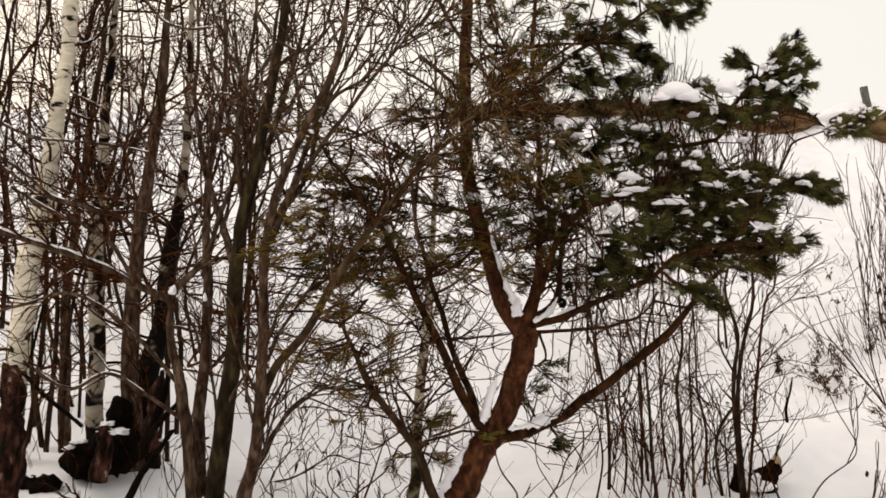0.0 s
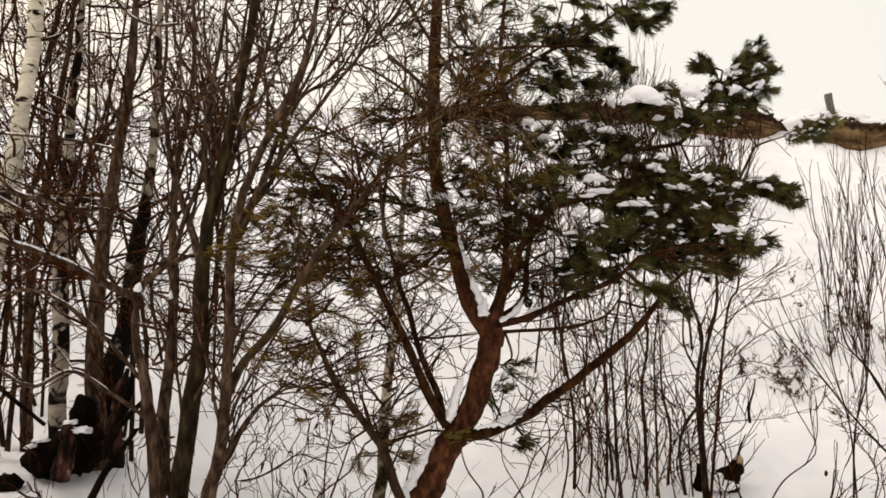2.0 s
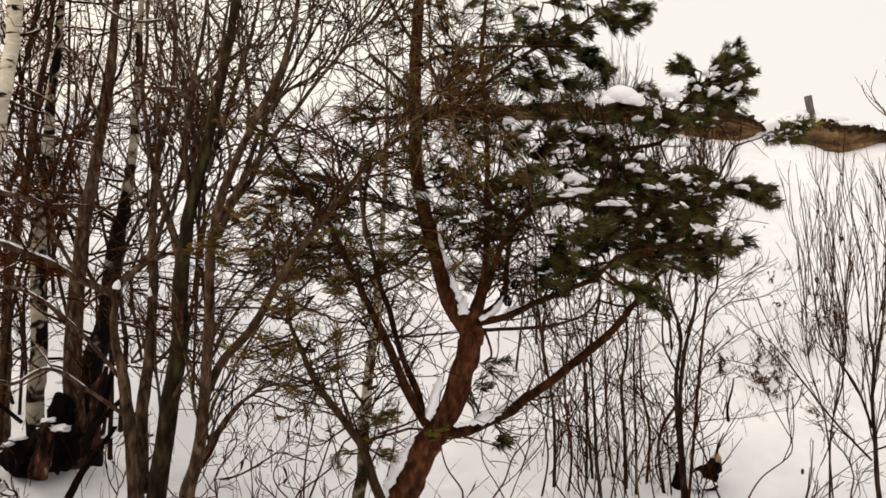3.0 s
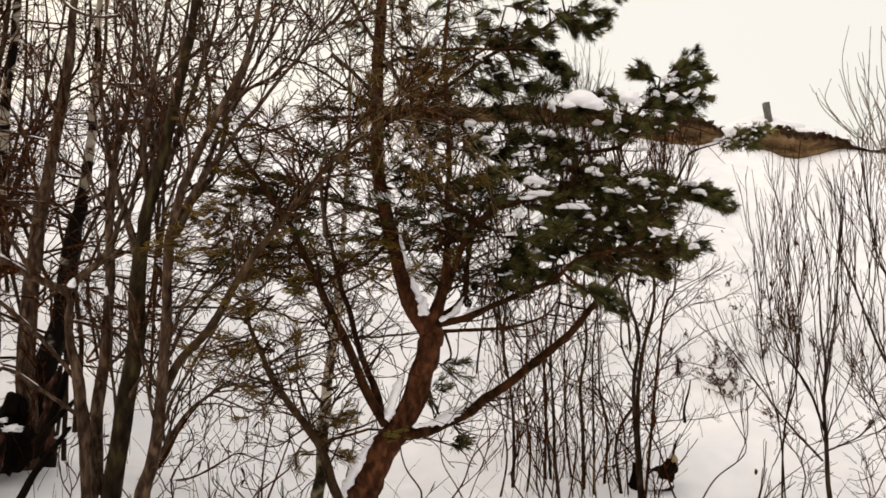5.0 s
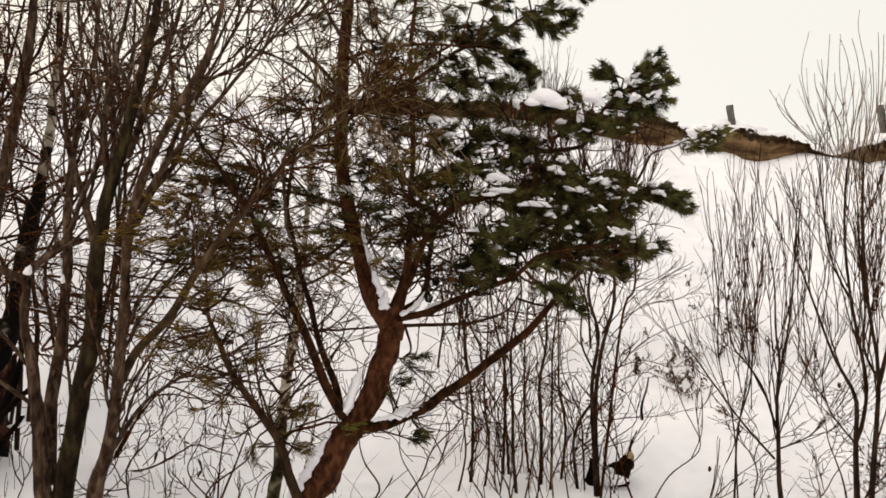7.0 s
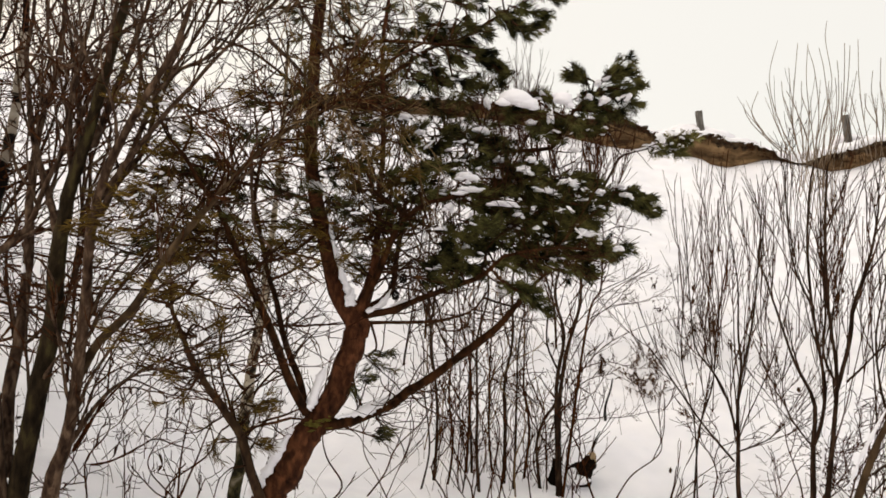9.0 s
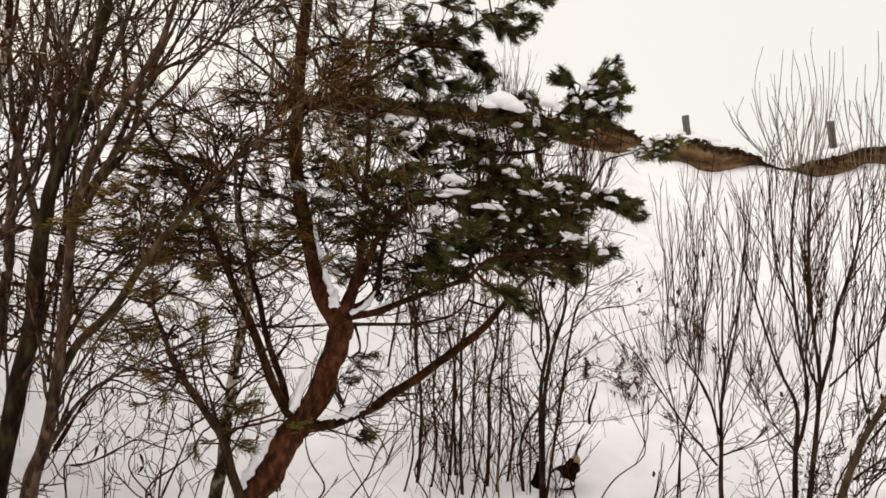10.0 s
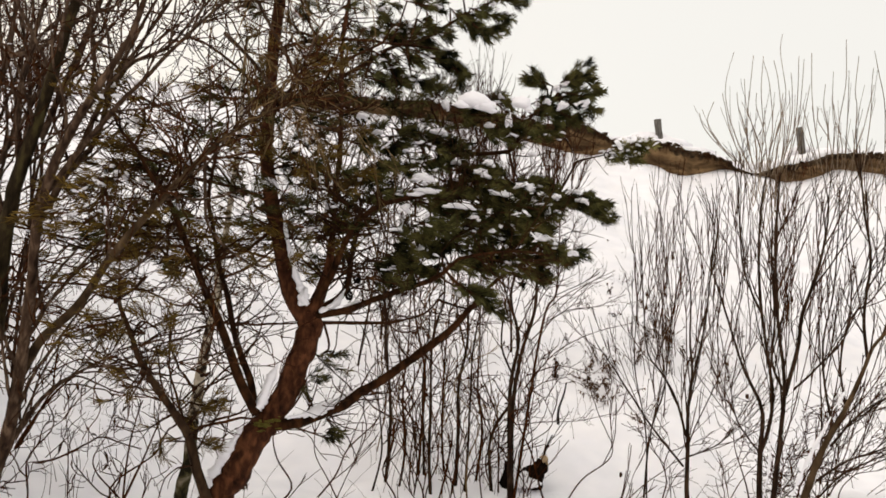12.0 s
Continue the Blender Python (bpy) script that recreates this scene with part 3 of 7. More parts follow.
def snow_bank(tree, banks, label, seed):
    """Snow packed along trunks, in forks and on limbs."""
    s = thing("limb_snow", tree.location, label, "snow", "snow on branches", "stuff")
    groups = []
    for points, radii in banks:
        P = curve(points, 30)
        R = np.interp(np.linspace(0, 1, 30), np.linspace(0, 1, len(radii)), radii)
        R = R * np.array([1 + 0.8 * noise.noise(Vector(p) * 16) + 0.5 * noise.noise(Vector(p) * 45) for p in P])
        groups.append((P, np.maximum(R, 0.001), 10))
    part("snow_band", tubes(groups, 0.13, seed), SNOW, s, kind="stuff")


snow_bank(pine, [
    ([(-0.04, 4.74, 0.51), (0.01, 4.74, 0.63), (0.07, 4.74, 0.75), (0.13, 4.74, 0.87)], [0.03, 0.036, 0.03, 0.01]),
    ([(0.17, 4.72, 0.95), (0.22, 4.72, 1.01), (0.25, 4.72, 1.12), (0.29, 4.72, 1.22)], [0.01, 0.02, 0.018, 0.004]),
    ([(0.25, 4.7, 2.01), (0.28, 4.7, 1.88), (0.32, 4.7, 1.76), (0.35, 4.7, 1.67)], [0.004, 0.009, 0.012, 0.016]),
    ([(0.35, 4.69, 1.68), (0.38, 4.69, 1.61), (0.4, 4.69, 1.54)], [0.014, 0.022, 0.02]),
    ([(0.48, 4.7, 1.51), (0.53, 4.7, 1.53), (0.58, 4.7, 1.58), (0.61, 4.7, 1.64)], [0.012, 0.018, 0.015, 0.004]),
    ([(0.6, 4.66, 1.55), (0.67, 4.66, 1.57), (0.75, 4.66, 1.6), (0.81, 4.66, 1.63)], [0.004, 0.013, 0.012, 0.003]),
    ([(0.36, 4.71, 0.94), (0.45, 4.71, 0.96), (0.54, 4.71, 0.99), (0.65, 4.71, 1.04), (0.71, 4.71, 1.1)], [0.008, 0.026, 0.033, 0.032, 0.006]),
    ([(0.13, 4.73, 2.18), (0.16, 4.73, 2.17), (0.2, 4.73, 2.18)], [0.008, 0.022, 0.01]),
    ([(0.75, 4.69, 1.12), (0.82, 4.69, 1.17), (0.89, 4.69, 1.22)], [0.002, 0.006, 0.002]),
], "white snow packed along the pine's trunk and in its forks", 6)
BOUGH_P = np.concatenate([p for p, r in BOUGHS])


def needle_mesh(base, axis, length, n, rng, size=0.05, width=0.0017):
    """Needles round shoots: base and axis B x 3, n needles each."""
    B = len(base)
    t = rng.uniform(0.0, 1.0, (B, n, 1))
    perp = rng.normal(size=(B, n, 3))
    perp -= (perp * axis[:, None]).sum(axis=2, keepdims=True) * axis[:, None]
    perp /= np.linalg.norm(perp, axis=2, keepdims=True)
    a = np.radians(rng.uniform(12, 48, (B, n, 1)))
    d = np.cos(a) * axis[:, None] + np.sin(a) * perp
    p = base[:, None] + axis[:, None] * (length[:, None, None] * t)
    side = np.cross(d, rng.normal(size=d.shape))
    side /= np.linalg.norm(side, axis=2, keepdims=True)
    L = size * rng.uniform(0.7, 1.25, (B, n, 1))
    droop = np.array([0, 0, -0.12]) * L
    V = np.stack([p - side * width / 2, p + side * width / 2, p + d * L * 0.6 + side * width * 0.5, p + d * L + droop], axis=2).reshape(-1, 3)
    q = np.arange(B * n)[:, None] * 4
    return V, [np.concatenate([q + [0, 1, 2], q + [0, 2, 3]])]


def foliage(tree, pads, rng, mat, needles=110, name="needle_tuft", shoot=(0.06, 0.12), size=0.055, tuft=3, wood=0.008):
    """Twigs and needle shoots filling soft pads that hang on the nearest limb, each pad a tuft of its own."""
    ends_of_all = []
    hub = np.array(main_stem[0][8])
    for centre, radius, count in pads:
        c = np.array(centre)
        gap = BOUGH_P - c
        cost = np.linalg.norm(gap, axis=1) + 0.3 * np.maximum(gap[:, 2], 0)
        near = cost.argmin()
        root, limb = BOUGH_P[near], BOUGH_OBS[near // 24]
        line = curve([root, (root + c) / 2 + rng.normal(size=3) * 0.03, c], 10)
        out_way = (c - hub) * np.array([1, 1, 0])
        out_way /= np.linalg.norm(out_way) + 1e-6
        twig, bases, axes, lens = [], [], [], []
        for _ in range(count):
            u = rng.normal(size=3)
            u *= rng.uniform(0.25, 1.0) ** 0.6 / np.linalg.norm(u)
            end = c + u * np.array(radius)
            start = line[rng.integers(3, 10)]
            way = end - start
            L = np.linalg.norm(way)
            way /= L
            bend = (start + end) / 2 + np.array([0, 0, -0.06 * L]) + rng.normal(size=3) * 0.015
            twig.append(curve([start, bend, end], 6))
            d = 0.6 * way + 0.75 * out_way + np.array([0, 0, 0.2]) + rng.normal(size=3) * 0.42
            for j in range(tuft):
                e = d + rng.normal(size=3) * (0.0 if j == 0 else 0.5)
                e /= np.linalg.norm(e)
                bases.append(end - (0 if j == 0 else 1) * way * rng.uniform(0, 0.06))
                axes.append(e)
                lens.append(rng.uniform(*shoot))
            ends_of_all.append(end)
        bases, axes, lens = np.array(bases), np.array(axes), np.array(lens)
        tips = np.stack([bases, bases + axes * lens[:, None] * 0.5, bases + axes * lens[:, None]], axis=1)
        part("tuft_wood", tubes([(line, np.linspace(wood, wood / 2, 10), 5),
                                 (np.array(twig), np.linspace(0.004, 0.002, 6)[None].repeat(len(twig), 0), 4),
                                 (tips, np.linspace(0.0025, 0.001, 3)[None].repeat(len(tips), 0), 3)]), PINE_LIMB, limb)
        part(name, needle_mesh(bases, axes, lens, needles, rng, size), mat, limb, kind="stuff", smooth=False)
    return np.array(ends_of_all)


def pads_of(rows):
    return [(c, (r * 1.15, r * 1.0, r * 0.62), n) for c, r, n in rows]


def spray(points, width, mat=None, needles=44, size=0.048):
    """A bough end thick with needle shoots that lean along it, on the limb that it grows nearest to."""
    line = curve(points, 12)
    root_gap = np.linalg.norm(BOUGH_P - line[0], axis=1)
    near = root_gap.argmin()
    limb = BOUGH_OBS[near // 24]
    joint = curve([BOUGH_P[near], (BOUGH_P[near] + line[0]) / 2 + np.array([0, 0, -0.05 * root_gap[near]]), line[0]], 8)
    reach = np.linalg.norm(np.diff(line, axis=0), axis=1).sum()
    n = int(9 + reach * 1350 * width)
    s = np.sort(rng.uniform(0.0, 0.82, n)) * 10.99
    i = s.astype(int)
    along = line[i + 1] - line[i]
    along /= np.linalg.norm(along, axis=1, keepdims=True)
    at = line[i] + (line[i + 1] - line[i]) * (s - i)[:, None]
    side = rng.normal(size=(n, 3)) * np.array([1, 1, 0.8])
    side -= (side * along).sum(axis=1, keepdims=True) * along
    side /= np.linalg.norm(side, axis=1, keepdims=True)
    off = side * (width * rng.uniform(0.05, 0.95, (n, 1)))
    ends = at + off * 0.8 + along * width * 0.4
    axes = along + side * rng.uniform(0.1, 0.6, (n, 1)) + np.array([0, 0, 0.15])
    axes /= np.linalg.norm(axes, axis=1, keepdims=True)
    lens = rng.uniform(0.03, 0.055, n)
    twig = np.stack([at - along * 0.02, (at + ends) / 2, ends, ends + axes * lens[:, None]], axis=1)
    part("tuft_wood", tubes([(joint, np.linspace(0.006, 0.0045, 8), 5), (line[:10], np.linspace(0.0045, 0.002, 10), 5),
                             (twig, np.linspace(0.0026, 0.001, 4)[None].repeat(n, 0), 3)]), PINE_LIMB, limb)
    part("needle_tuft", needle_mesh(ends, axes, lens, needles, rng, size), mat or (LIT_NEEDLE if rng.random() < 0.3 else NEEDLE), limb, kind="stuff", smooth=False)
    TOPS.append(ends)


TOPS = []
spray([(1.19, 4.73, 3.28), (1.32, 4.74, 3.26), (1.46, 4.75, 3.23)], 0.027)
spray([(1.27, 4.75, 3.32), (1.39, 4.77, 3.37), (1.51, 4.8, 3.37)], 0.027)
spray([(1.12, 4.74, 3.23), (1.24, 4.77, 3.19), (1.29, 4.79, 3.14)], 0.0388)
spray([(1.21, 4.67, 3.16), (1.28, 4.65, 3.13), (1.35, 4.64, 3.14)], 0.0388)
spray([(1.08, 4.76, 3.27), (1.15, 4.76, 3.22), (1.24, 4.76, 3.16)], 0.0388)
spray([(1.3, 4.76, 3.42), (1.42, 4.71, 3.42), (1.52, 4.66, 3.41)], 0.027)
spray([(1.13, 4.72, 3.38), (1.25, 4.68, 3.4), (1.37, 4.64, 3.46)], 0.0388)
spray([(0.83, 4.6, 2.99), (0.95, 4.6, 2.98), (1.1, 4.59, 2.96)], 0.0328)
spray([(0.86, 4.55, 3.11), (0.95, 4.51, 3.06), (1.03, 4.47, 3.02)], 0.0328)
spray([(0.92, 4.58, 2.94), (1.05, 4.6, 2.91), (1.17, 4.62, 2.84)], 0.0328)
spray([(1.02, 4.63, 2.93), (1.1, 4.58, 2.88), (1.14, 4.54, 2.8)], 0.0328)
spray([(0.77, 4.63, 2.99), (0.84, 4.58, 2.92), (0.87, 4.53, 2.84)], 0.0328)
spray([(0.63, 4.61, 2.93), (0.73, 4.56, 2.86), (0.78, 4.51, 2.77)], 0.0328)
spray([(0.73, 4.55, 3.07), (0.82, 4.57, 3.05), (0.92, 4.59, 3.03)], 0.0328)
spray([(0.8, 4.57, 3.21), (0.89, 4.53, 3.19), (0.99, 4.49, 3.19)], 0.0328)
spray([(0.59, 4.65, 3.06), (0.71, 4.67, 3.04), (0.84, 4.69, 3.03)], 0.0328)
spray([(0.61, 4.58, 2.77), (0.74, 4.61, 2.77), (0.87, 4.63, 2.79)], 0.0328)
spray([(0.86, 4.6, 2.82), (0.94, 4.6, 2.79), (1.04, 4.61, 2.79)], 0.0328)
spray([(1.65, 4.45, 2.82), (1.72, 4.48, 2.9), (1.83, 4.5, 2.99)], 0.027)
spray([(1.68, 4.5, 2.84), (1.78, 4.53, 2.89), (1.88, 4.55, 2.97)], 0.027)
spray([(1.64, 4.52, 2.84), (1.56, 4.49, 2.86), (1.5, 4.45, 2.88)], 0.027)
spray([(1.59, 4.47, 2.81), (1.53, 4.42, 2.81), (1.46, 4.38, 2.82)], 0.027)
spray([(1.66, 4.44, 2.85), (1.75, 4.39, 2.86), (1.83, 4.34, 2.82)], 0.027)
spray([(1.7, 4.46, 2.8), (1.8, 4.45, 2.79), (1.89, 4.45, 2.79)], 0.027)
spray([(1.68, 4.43, 2.74), (1.79, 4.43, 2.73), (1.85, 4.43, 2.69)], 0.027)
spray([(1.64, 4.46, 2.7), (1.73, 4.43, 2.66), (1.81, 4.4, 2.65)], 0.027)
spray([(1.63, 4.51, 2.76), (1.72, 4.5, 2.77), (1.8, 4.48, 2.76)], 0.027)
spray([(1.5, 4.46, 2.65), (1.57, 4.44, 2.66), (1.66, 4.43, 2.63)], 0.027)
spray([(1.5, 4.5, 2.6), (1.58, 4.45, 2.57), (1.65, 4.39, 2.57)], 0.027)
spray([(1.41, 4.53, 2.61), (1.47, 4.47, 2.57), (1.53, 4.41, 2.52)], 0.027)
spray([(1.59, 4.5, 2.72), (1.68, 4.52, 2.7), (1.75, 4.54, 2.65)], 0.027)
spray([(1.46, 4.43, 2.69), (1.53, 4.44, 2.72), (1.61, 4.45, 2.72)], 0.027)
spray([(1.27, 4.54, 2.75), (1.35, 4.53, 2.74), (1.42, 4.52, 2.7)], 0.027)
spray([(1.09, 4.5, 2.63), (1.17, 4.45, 2.61), (1.25, 4.39, 2.61)], 0.0388)
spray([(1.22, 4.52, 2.56), (1.36, 4.54, 2.53), (1.51, 4.57, 2.51)], 0.0388)
spray([(1.29, 4.52, 2.64), (1.37, 4.53, 2.6), (1.45, 4.54, 2.59)], 0.027)
spray([(1.24, 4.59, 2.47), (1.29, 4.62, 2.4), (1.33, 4.64, 2.36)], 0.036)
spray([(1.13, 4.31, 2.3), (1.25, 4.32, 2.28), (1.36, 4.33, 2.26)], 0.0564)
spray([(1.4, 4.38, 2.28), (1.52, 4.4, 2.26), (1.66, 4.41, 2.25)], 0.045)
spray([(0.87, 4.3, 2.2), (1.02, 4.33, 2.16), (1.17, 4.35, 2.16)], 0.0564)
spray([(1.18, 4.31, 2.21), (1.29, 4.28, 2.18), (1.41, 4.25, 2.17)], 0.0564)
spray([(1.48, 4.36, 2.23), (1.6, 4.38, 2.2), (1.72, 4.41, 2.19)], 0.0564)
spray([(1.24, 4.33, 2.16), (1.37, 4.36, 2.15), (1.5, 4.38, 2.16)], 0.0564)
spray([(1, 4.35, 2.08), (1.14, 4.32, 2.06), (1.28, 4.29, 2.05)], 0.0564)
spray([(1.26, 4.33, 2.1), (1.39, 4.29, 2.09), (1.5, 4.24, 2.07)], 0.0564)
spray([(1.43, 4.31, 2.11), (1.51, 4.26, 2.1), (1.57, 4.21, 2.08)], 0.045)
spray([(1.15, 4.37, 2.02), (1.31, 4.4, 1.99), (1.47, 4.43, 1.98)], 0.0564)
spray([(1.34, 4.32, 2.02), (1.46, 4.26, 2), (1.57, 4.2, 1.98)], 0.0564)
spray([(1.45, 4.4, 1.97), (1.58, 4.39, 1.94), (1.7, 4.37, 1.92)], 0.0564)
spray([(1.18, 4.34, 2.25), (1.23, 4.3, 2.2), (1.3, 4.26, 2.12)], 0.0564)
spray([(1.19, 4.36, 2.13), (1.29, 4.37, 2.06), (1.37, 4.39, 2.03)], 0.0564)
spray([(1.56, 4.3, 1.94), (1.67, 4.27, 1.91), (1.78, 4.25, 1.91)], 0.0282)
spray([(1.52, 4.26, 1.94), (1.62, 4.28, 1.9), (1.73, 4.3, 1.87)], 0.0282)
spray([(0.77, 4.35, 1.89), (0.9, 4.34, 1.85), (1.04, 4.32, 1.86)], 0.0328)
spray([(1.05, 4.43, 1.93), (1.19, 4.39, 1.91), (1.32, 4.34, 1.9)], 0.0443)
spray([(1.35, 4.42, 1.91), (1.51, 4.45, 1.88), (1.7, 4.47, 1.87)], 0.0443)
spray([(0.69, 4.41, 1.8), (0.83, 4.42, 1.77), (0.99, 4.43, 1.77)], 0.0328)
spray([(1.06, 4.36, 1.81), (1.19, 4.34, 1.81), (1.3, 4.32, 1.77)], 0.0443)
spray([(1.33, 4.36, 1.82), (1.47, 4.38, 1.81), (1.65, 4.4, 1.82)], 0.0443)
spray([(0.7, 4.38, 1.71), (0.79, 4.36, 1.69), (0.91, 4.34, 1.7)], 0.0328)
spray([(0.86, 4.45, 1.81), (0.95, 4.47, 1.78), (1.08, 4.48, 1.75)], 0.0443)
spray([(1.45, 4.45, 1.79), (1.55, 4.43, 1.78), (1.65, 4.41, 1.8)], 0.0443)
spray([(1.1, 4.4, 1.72), (1.21, 4.4, 1.68), (1.31, 4.41, 1.65)], 0.0328)
spray([(1.18, 4.4, 1.69), (1.26, 4.36, 1.66), (1.34, 4.33, 1.66)], 0.0328)
spray([(0.76, 4.39, 1.95), (0.87, 4.34, 1.93), (0.96, 4.3, 1.94)], 0.0328)
spray([(1.26, 4.39, 1.66), (1.34, 4.42, 1.61), (1.43, 4.45, 1.6)], 0.0179)
spray([(1.67, 4.45, 2.2), (1.77, 4.44, 2.2), (1.86, 4.44, 2.18)], 0.0242)
spray([(1.69, 4.4, 2.19), (1.78, 4.37, 2.19), (1.87, 4.34, 2.16)], 0.0443)
spray([(1.73, 4.36, 2.22), (1.81, 4.32, 2.2), (1.89, 4.29, 2.17)], 0.0443)
spray([(1.81, 4.43, 2.19), (1.9, 4.45, 2.16), (2, 4.46, 2.14)], 0.0443)
spray([(0.67, 4.49, 2.3), (0.8, 4.5, 2.29), (0.93, 4.51, 2.28)], 0.0328)
spray([(0.56, 4.53, 2.41), (0.71, 4.53, 2.4), (0.86, 4.53, 2.4)], 0.0328)
spray([(0.71, 4.52, 2.16), (0.83, 4.52, 2.15), (0.94, 4.53, 2.13)], 0.0328)
spray([(0.88, 4.49, 2.35), (1.02, 4.49, 2.34), (1.18, 4.49, 2.35)], 0.0443)
spray([(0.93, 4.48, 2.44), (1.04, 4.46, 2.44), (1.18, 4.45, 2.43)], 0.0443)
spray([(0.5, 4.53, 2.24), (0.62, 4.53, 2.23), (0.74, 4.53, 2.25)], 0.0328)
spray([(0.76, 4.48, 2.5), (0.87, 4.5, 2.49), (1, 4.53, 2.51)], 0.0328)
spray([(1.04, 4.51, 2.26), (1.13, 4.51, 2.25), (1.22, 4.5, 2.23)], 0.0443)
spray([(1, 4.45, 2.03), (1.06, 4.44, 1.98), (1.17, 4.43, 1.96)], 0.0443)
spray([(1.07, 4.37, 2.3), (1.18, 4.35, 2.29), (1.3, 4.32, 2.3)], 0.0448)
spray([(1.35, 4.61, 2.29), (1.45, 4.58, 2.25), (1.57, 4.56, 2.24)], 0.0448)
spray([(1.36, 4.34, 2.13), (1.46, 4.32, 2.11), (1.56, 4.29, 2.13)], 0.0448)
spray([(1.23, 4.53, 2.19), (1.33, 4.5, 2.14), (1.44, 4.48, 2.12)], 0.0448)
spray([(1.21, 4.33, 2.05), (1.32, 4.3, 2.03), (1.45, 4.28, 2.02)], 0.0448)
spray([(1.32, 4.38, 1.96), (1.42, 4.35, 1.94), (1.53, 4.33, 1.93)], 0.0448)
spray([(1.13, 4.62, 2.04), (1.25, 4.59, 2.01), (1.34, 4.57, 1.97)], 0.0448)
spray([(0.91, 4.37, 2.12), (1.02, 4.34, 2.1), (1.15, 4.32, 2.09)], 0.0448)
spray([(1.48, 4.51, 2.29), (1.56, 4.48, 2.28), (1.66, 4.46, 2.27)], 0.036)
spray([(1.46, 4.45, 2.06), (1.56, 4.42, 2.04), (1.66, 4.4, 2.03)], 0.0448)
spray([(1.22, 4.45, 1.9), (1.33, 4.42, 1.87), (1.45, 4.4, 1.85)], 0.0448)
spray([(0.89, 4.46, 1.9), (0.97, 4.43, 1.89), (1.09, 4.41, 1.88)], 0.0448)
spray([(0.73, 4.36, 1.84), (0.81, 4.34, 1.82), (0.91, 4.31, 1.8)], 0.0448)
spray([(1.02, 4.57, 2.23), (1.11, 4.54, 2.21), (1.23, 4.52, 2.2)], 0.0448)
spray([(1.48, 4.33, 2.18), (1.56, 4.3, 2.15), (1.64, 4.28, 2.13)], 0.0448)
spray([(0.89, 4.31, 2.01), (0.98, 4.28, 1.99), (1.08, 4.26, 2)], 0.0448)
spray([(1.38, 4.39, 1.86), (1.48, 4.36, 1.84), (1.58, 4.34, 1.83)], 0.0448)
spray([(1.17, 4.43, 1.85), (1.24, 4.41, 1.83), (1.35, 4.38, 1.82)], 0.0448)
tops = np.concatenate(TOPS)
THIN = pads_of([
    *[(c, 0.2, 8) for c in [(0.28, 4.46, 3.11), (0.57, 4.96, 3.14), (0.36, 4.72, 2.91), (0.74, 5.3, 2.96), (0.19, 4.42, 2.6), (0.62, 5.48, 2.79), (0.43, 4.88, 2.8), (0.77, 5.04, 3.16), (0.65, 5.06, 3.37), (0.17, 4.54, 3.02)]],
    *[(c, 0.19, 8) for c in [(0.37, 5.37, 1.97), (0.43, 4.57, 2.01), (0.57, 5.02, 1.82), (0.69, 4.93, 2.2), (0.35, 4.64, 2.44), (0.59, 4.65, 2.29), (0.26, 4.67, 2.29), (0.47, 4.99, 2.63), (0.68, 4.68, 2.05), (0.54, 5.36, 2.25)]],
    *[(c, 0.19, 5) for c in [(0.02, 4.42, 2.51), (-0.15, 5.22, 2.5), (-0.29, 5.31, 2.27), (0.05, 5.01, 2.14), (-0.07, 4.48, 1.95), (0.21, 5.04, 2.5), (0.27, 4.43, 2.06), (0.12, 5.32, 2.34), (-0.25, 4.63, 2.46)]],
    *[(c, 0.13, 3) for c in [(1.42, 4.87, 1.6), (-0.26, 4.74, 1.66), (-0.07, 4.82, 1.78), (0.51, 4.84, 1.26), (0.62, 4.51, 0.91), (0.44, 4.78, 1.14)]],
])
tops2 = foliage(pine, THIN, rng, NEEDLE, 45, tuft=2)
THICK_TWIGS = pads_of([(c, 0.22, 12) for c in [(0.32, 5.24, 2.06), (0.44, 4.68, 1.9), (0.69, 5.36, 2), (0.4, 5.35, 2.24), (0.17, 4.78, 1.93), (0.54, 4.74, 2.12), (0.05, 4.8, 1.84), (0.24, 4.88, 1.78)]])
foliage(pine, THICK_TWIGS, rng, OLIVE_NEEDLE, 26, "olive_needle_tuft", tuft=2)
BROWNISH = pads_of([*[(c, 0.2, 9) for c in [(0.18, 4.99, 2.62), (0.38, 5.02, 2.73), (0.55, 4.84, 2.47), (0.29, 4.65, 2.32), (-0.08, 4.99, 2.72), (0.41, 4.35, 2.22), (0.21, 4.24, 2.76), (0.05, 4.77, 2.34), (0.45, 4.17, 2.71)]]])
foliage(pine, BROWNISH, rng, OLIVE_NEEDLE, 36, "olive_needle_tuft", tuft=2)
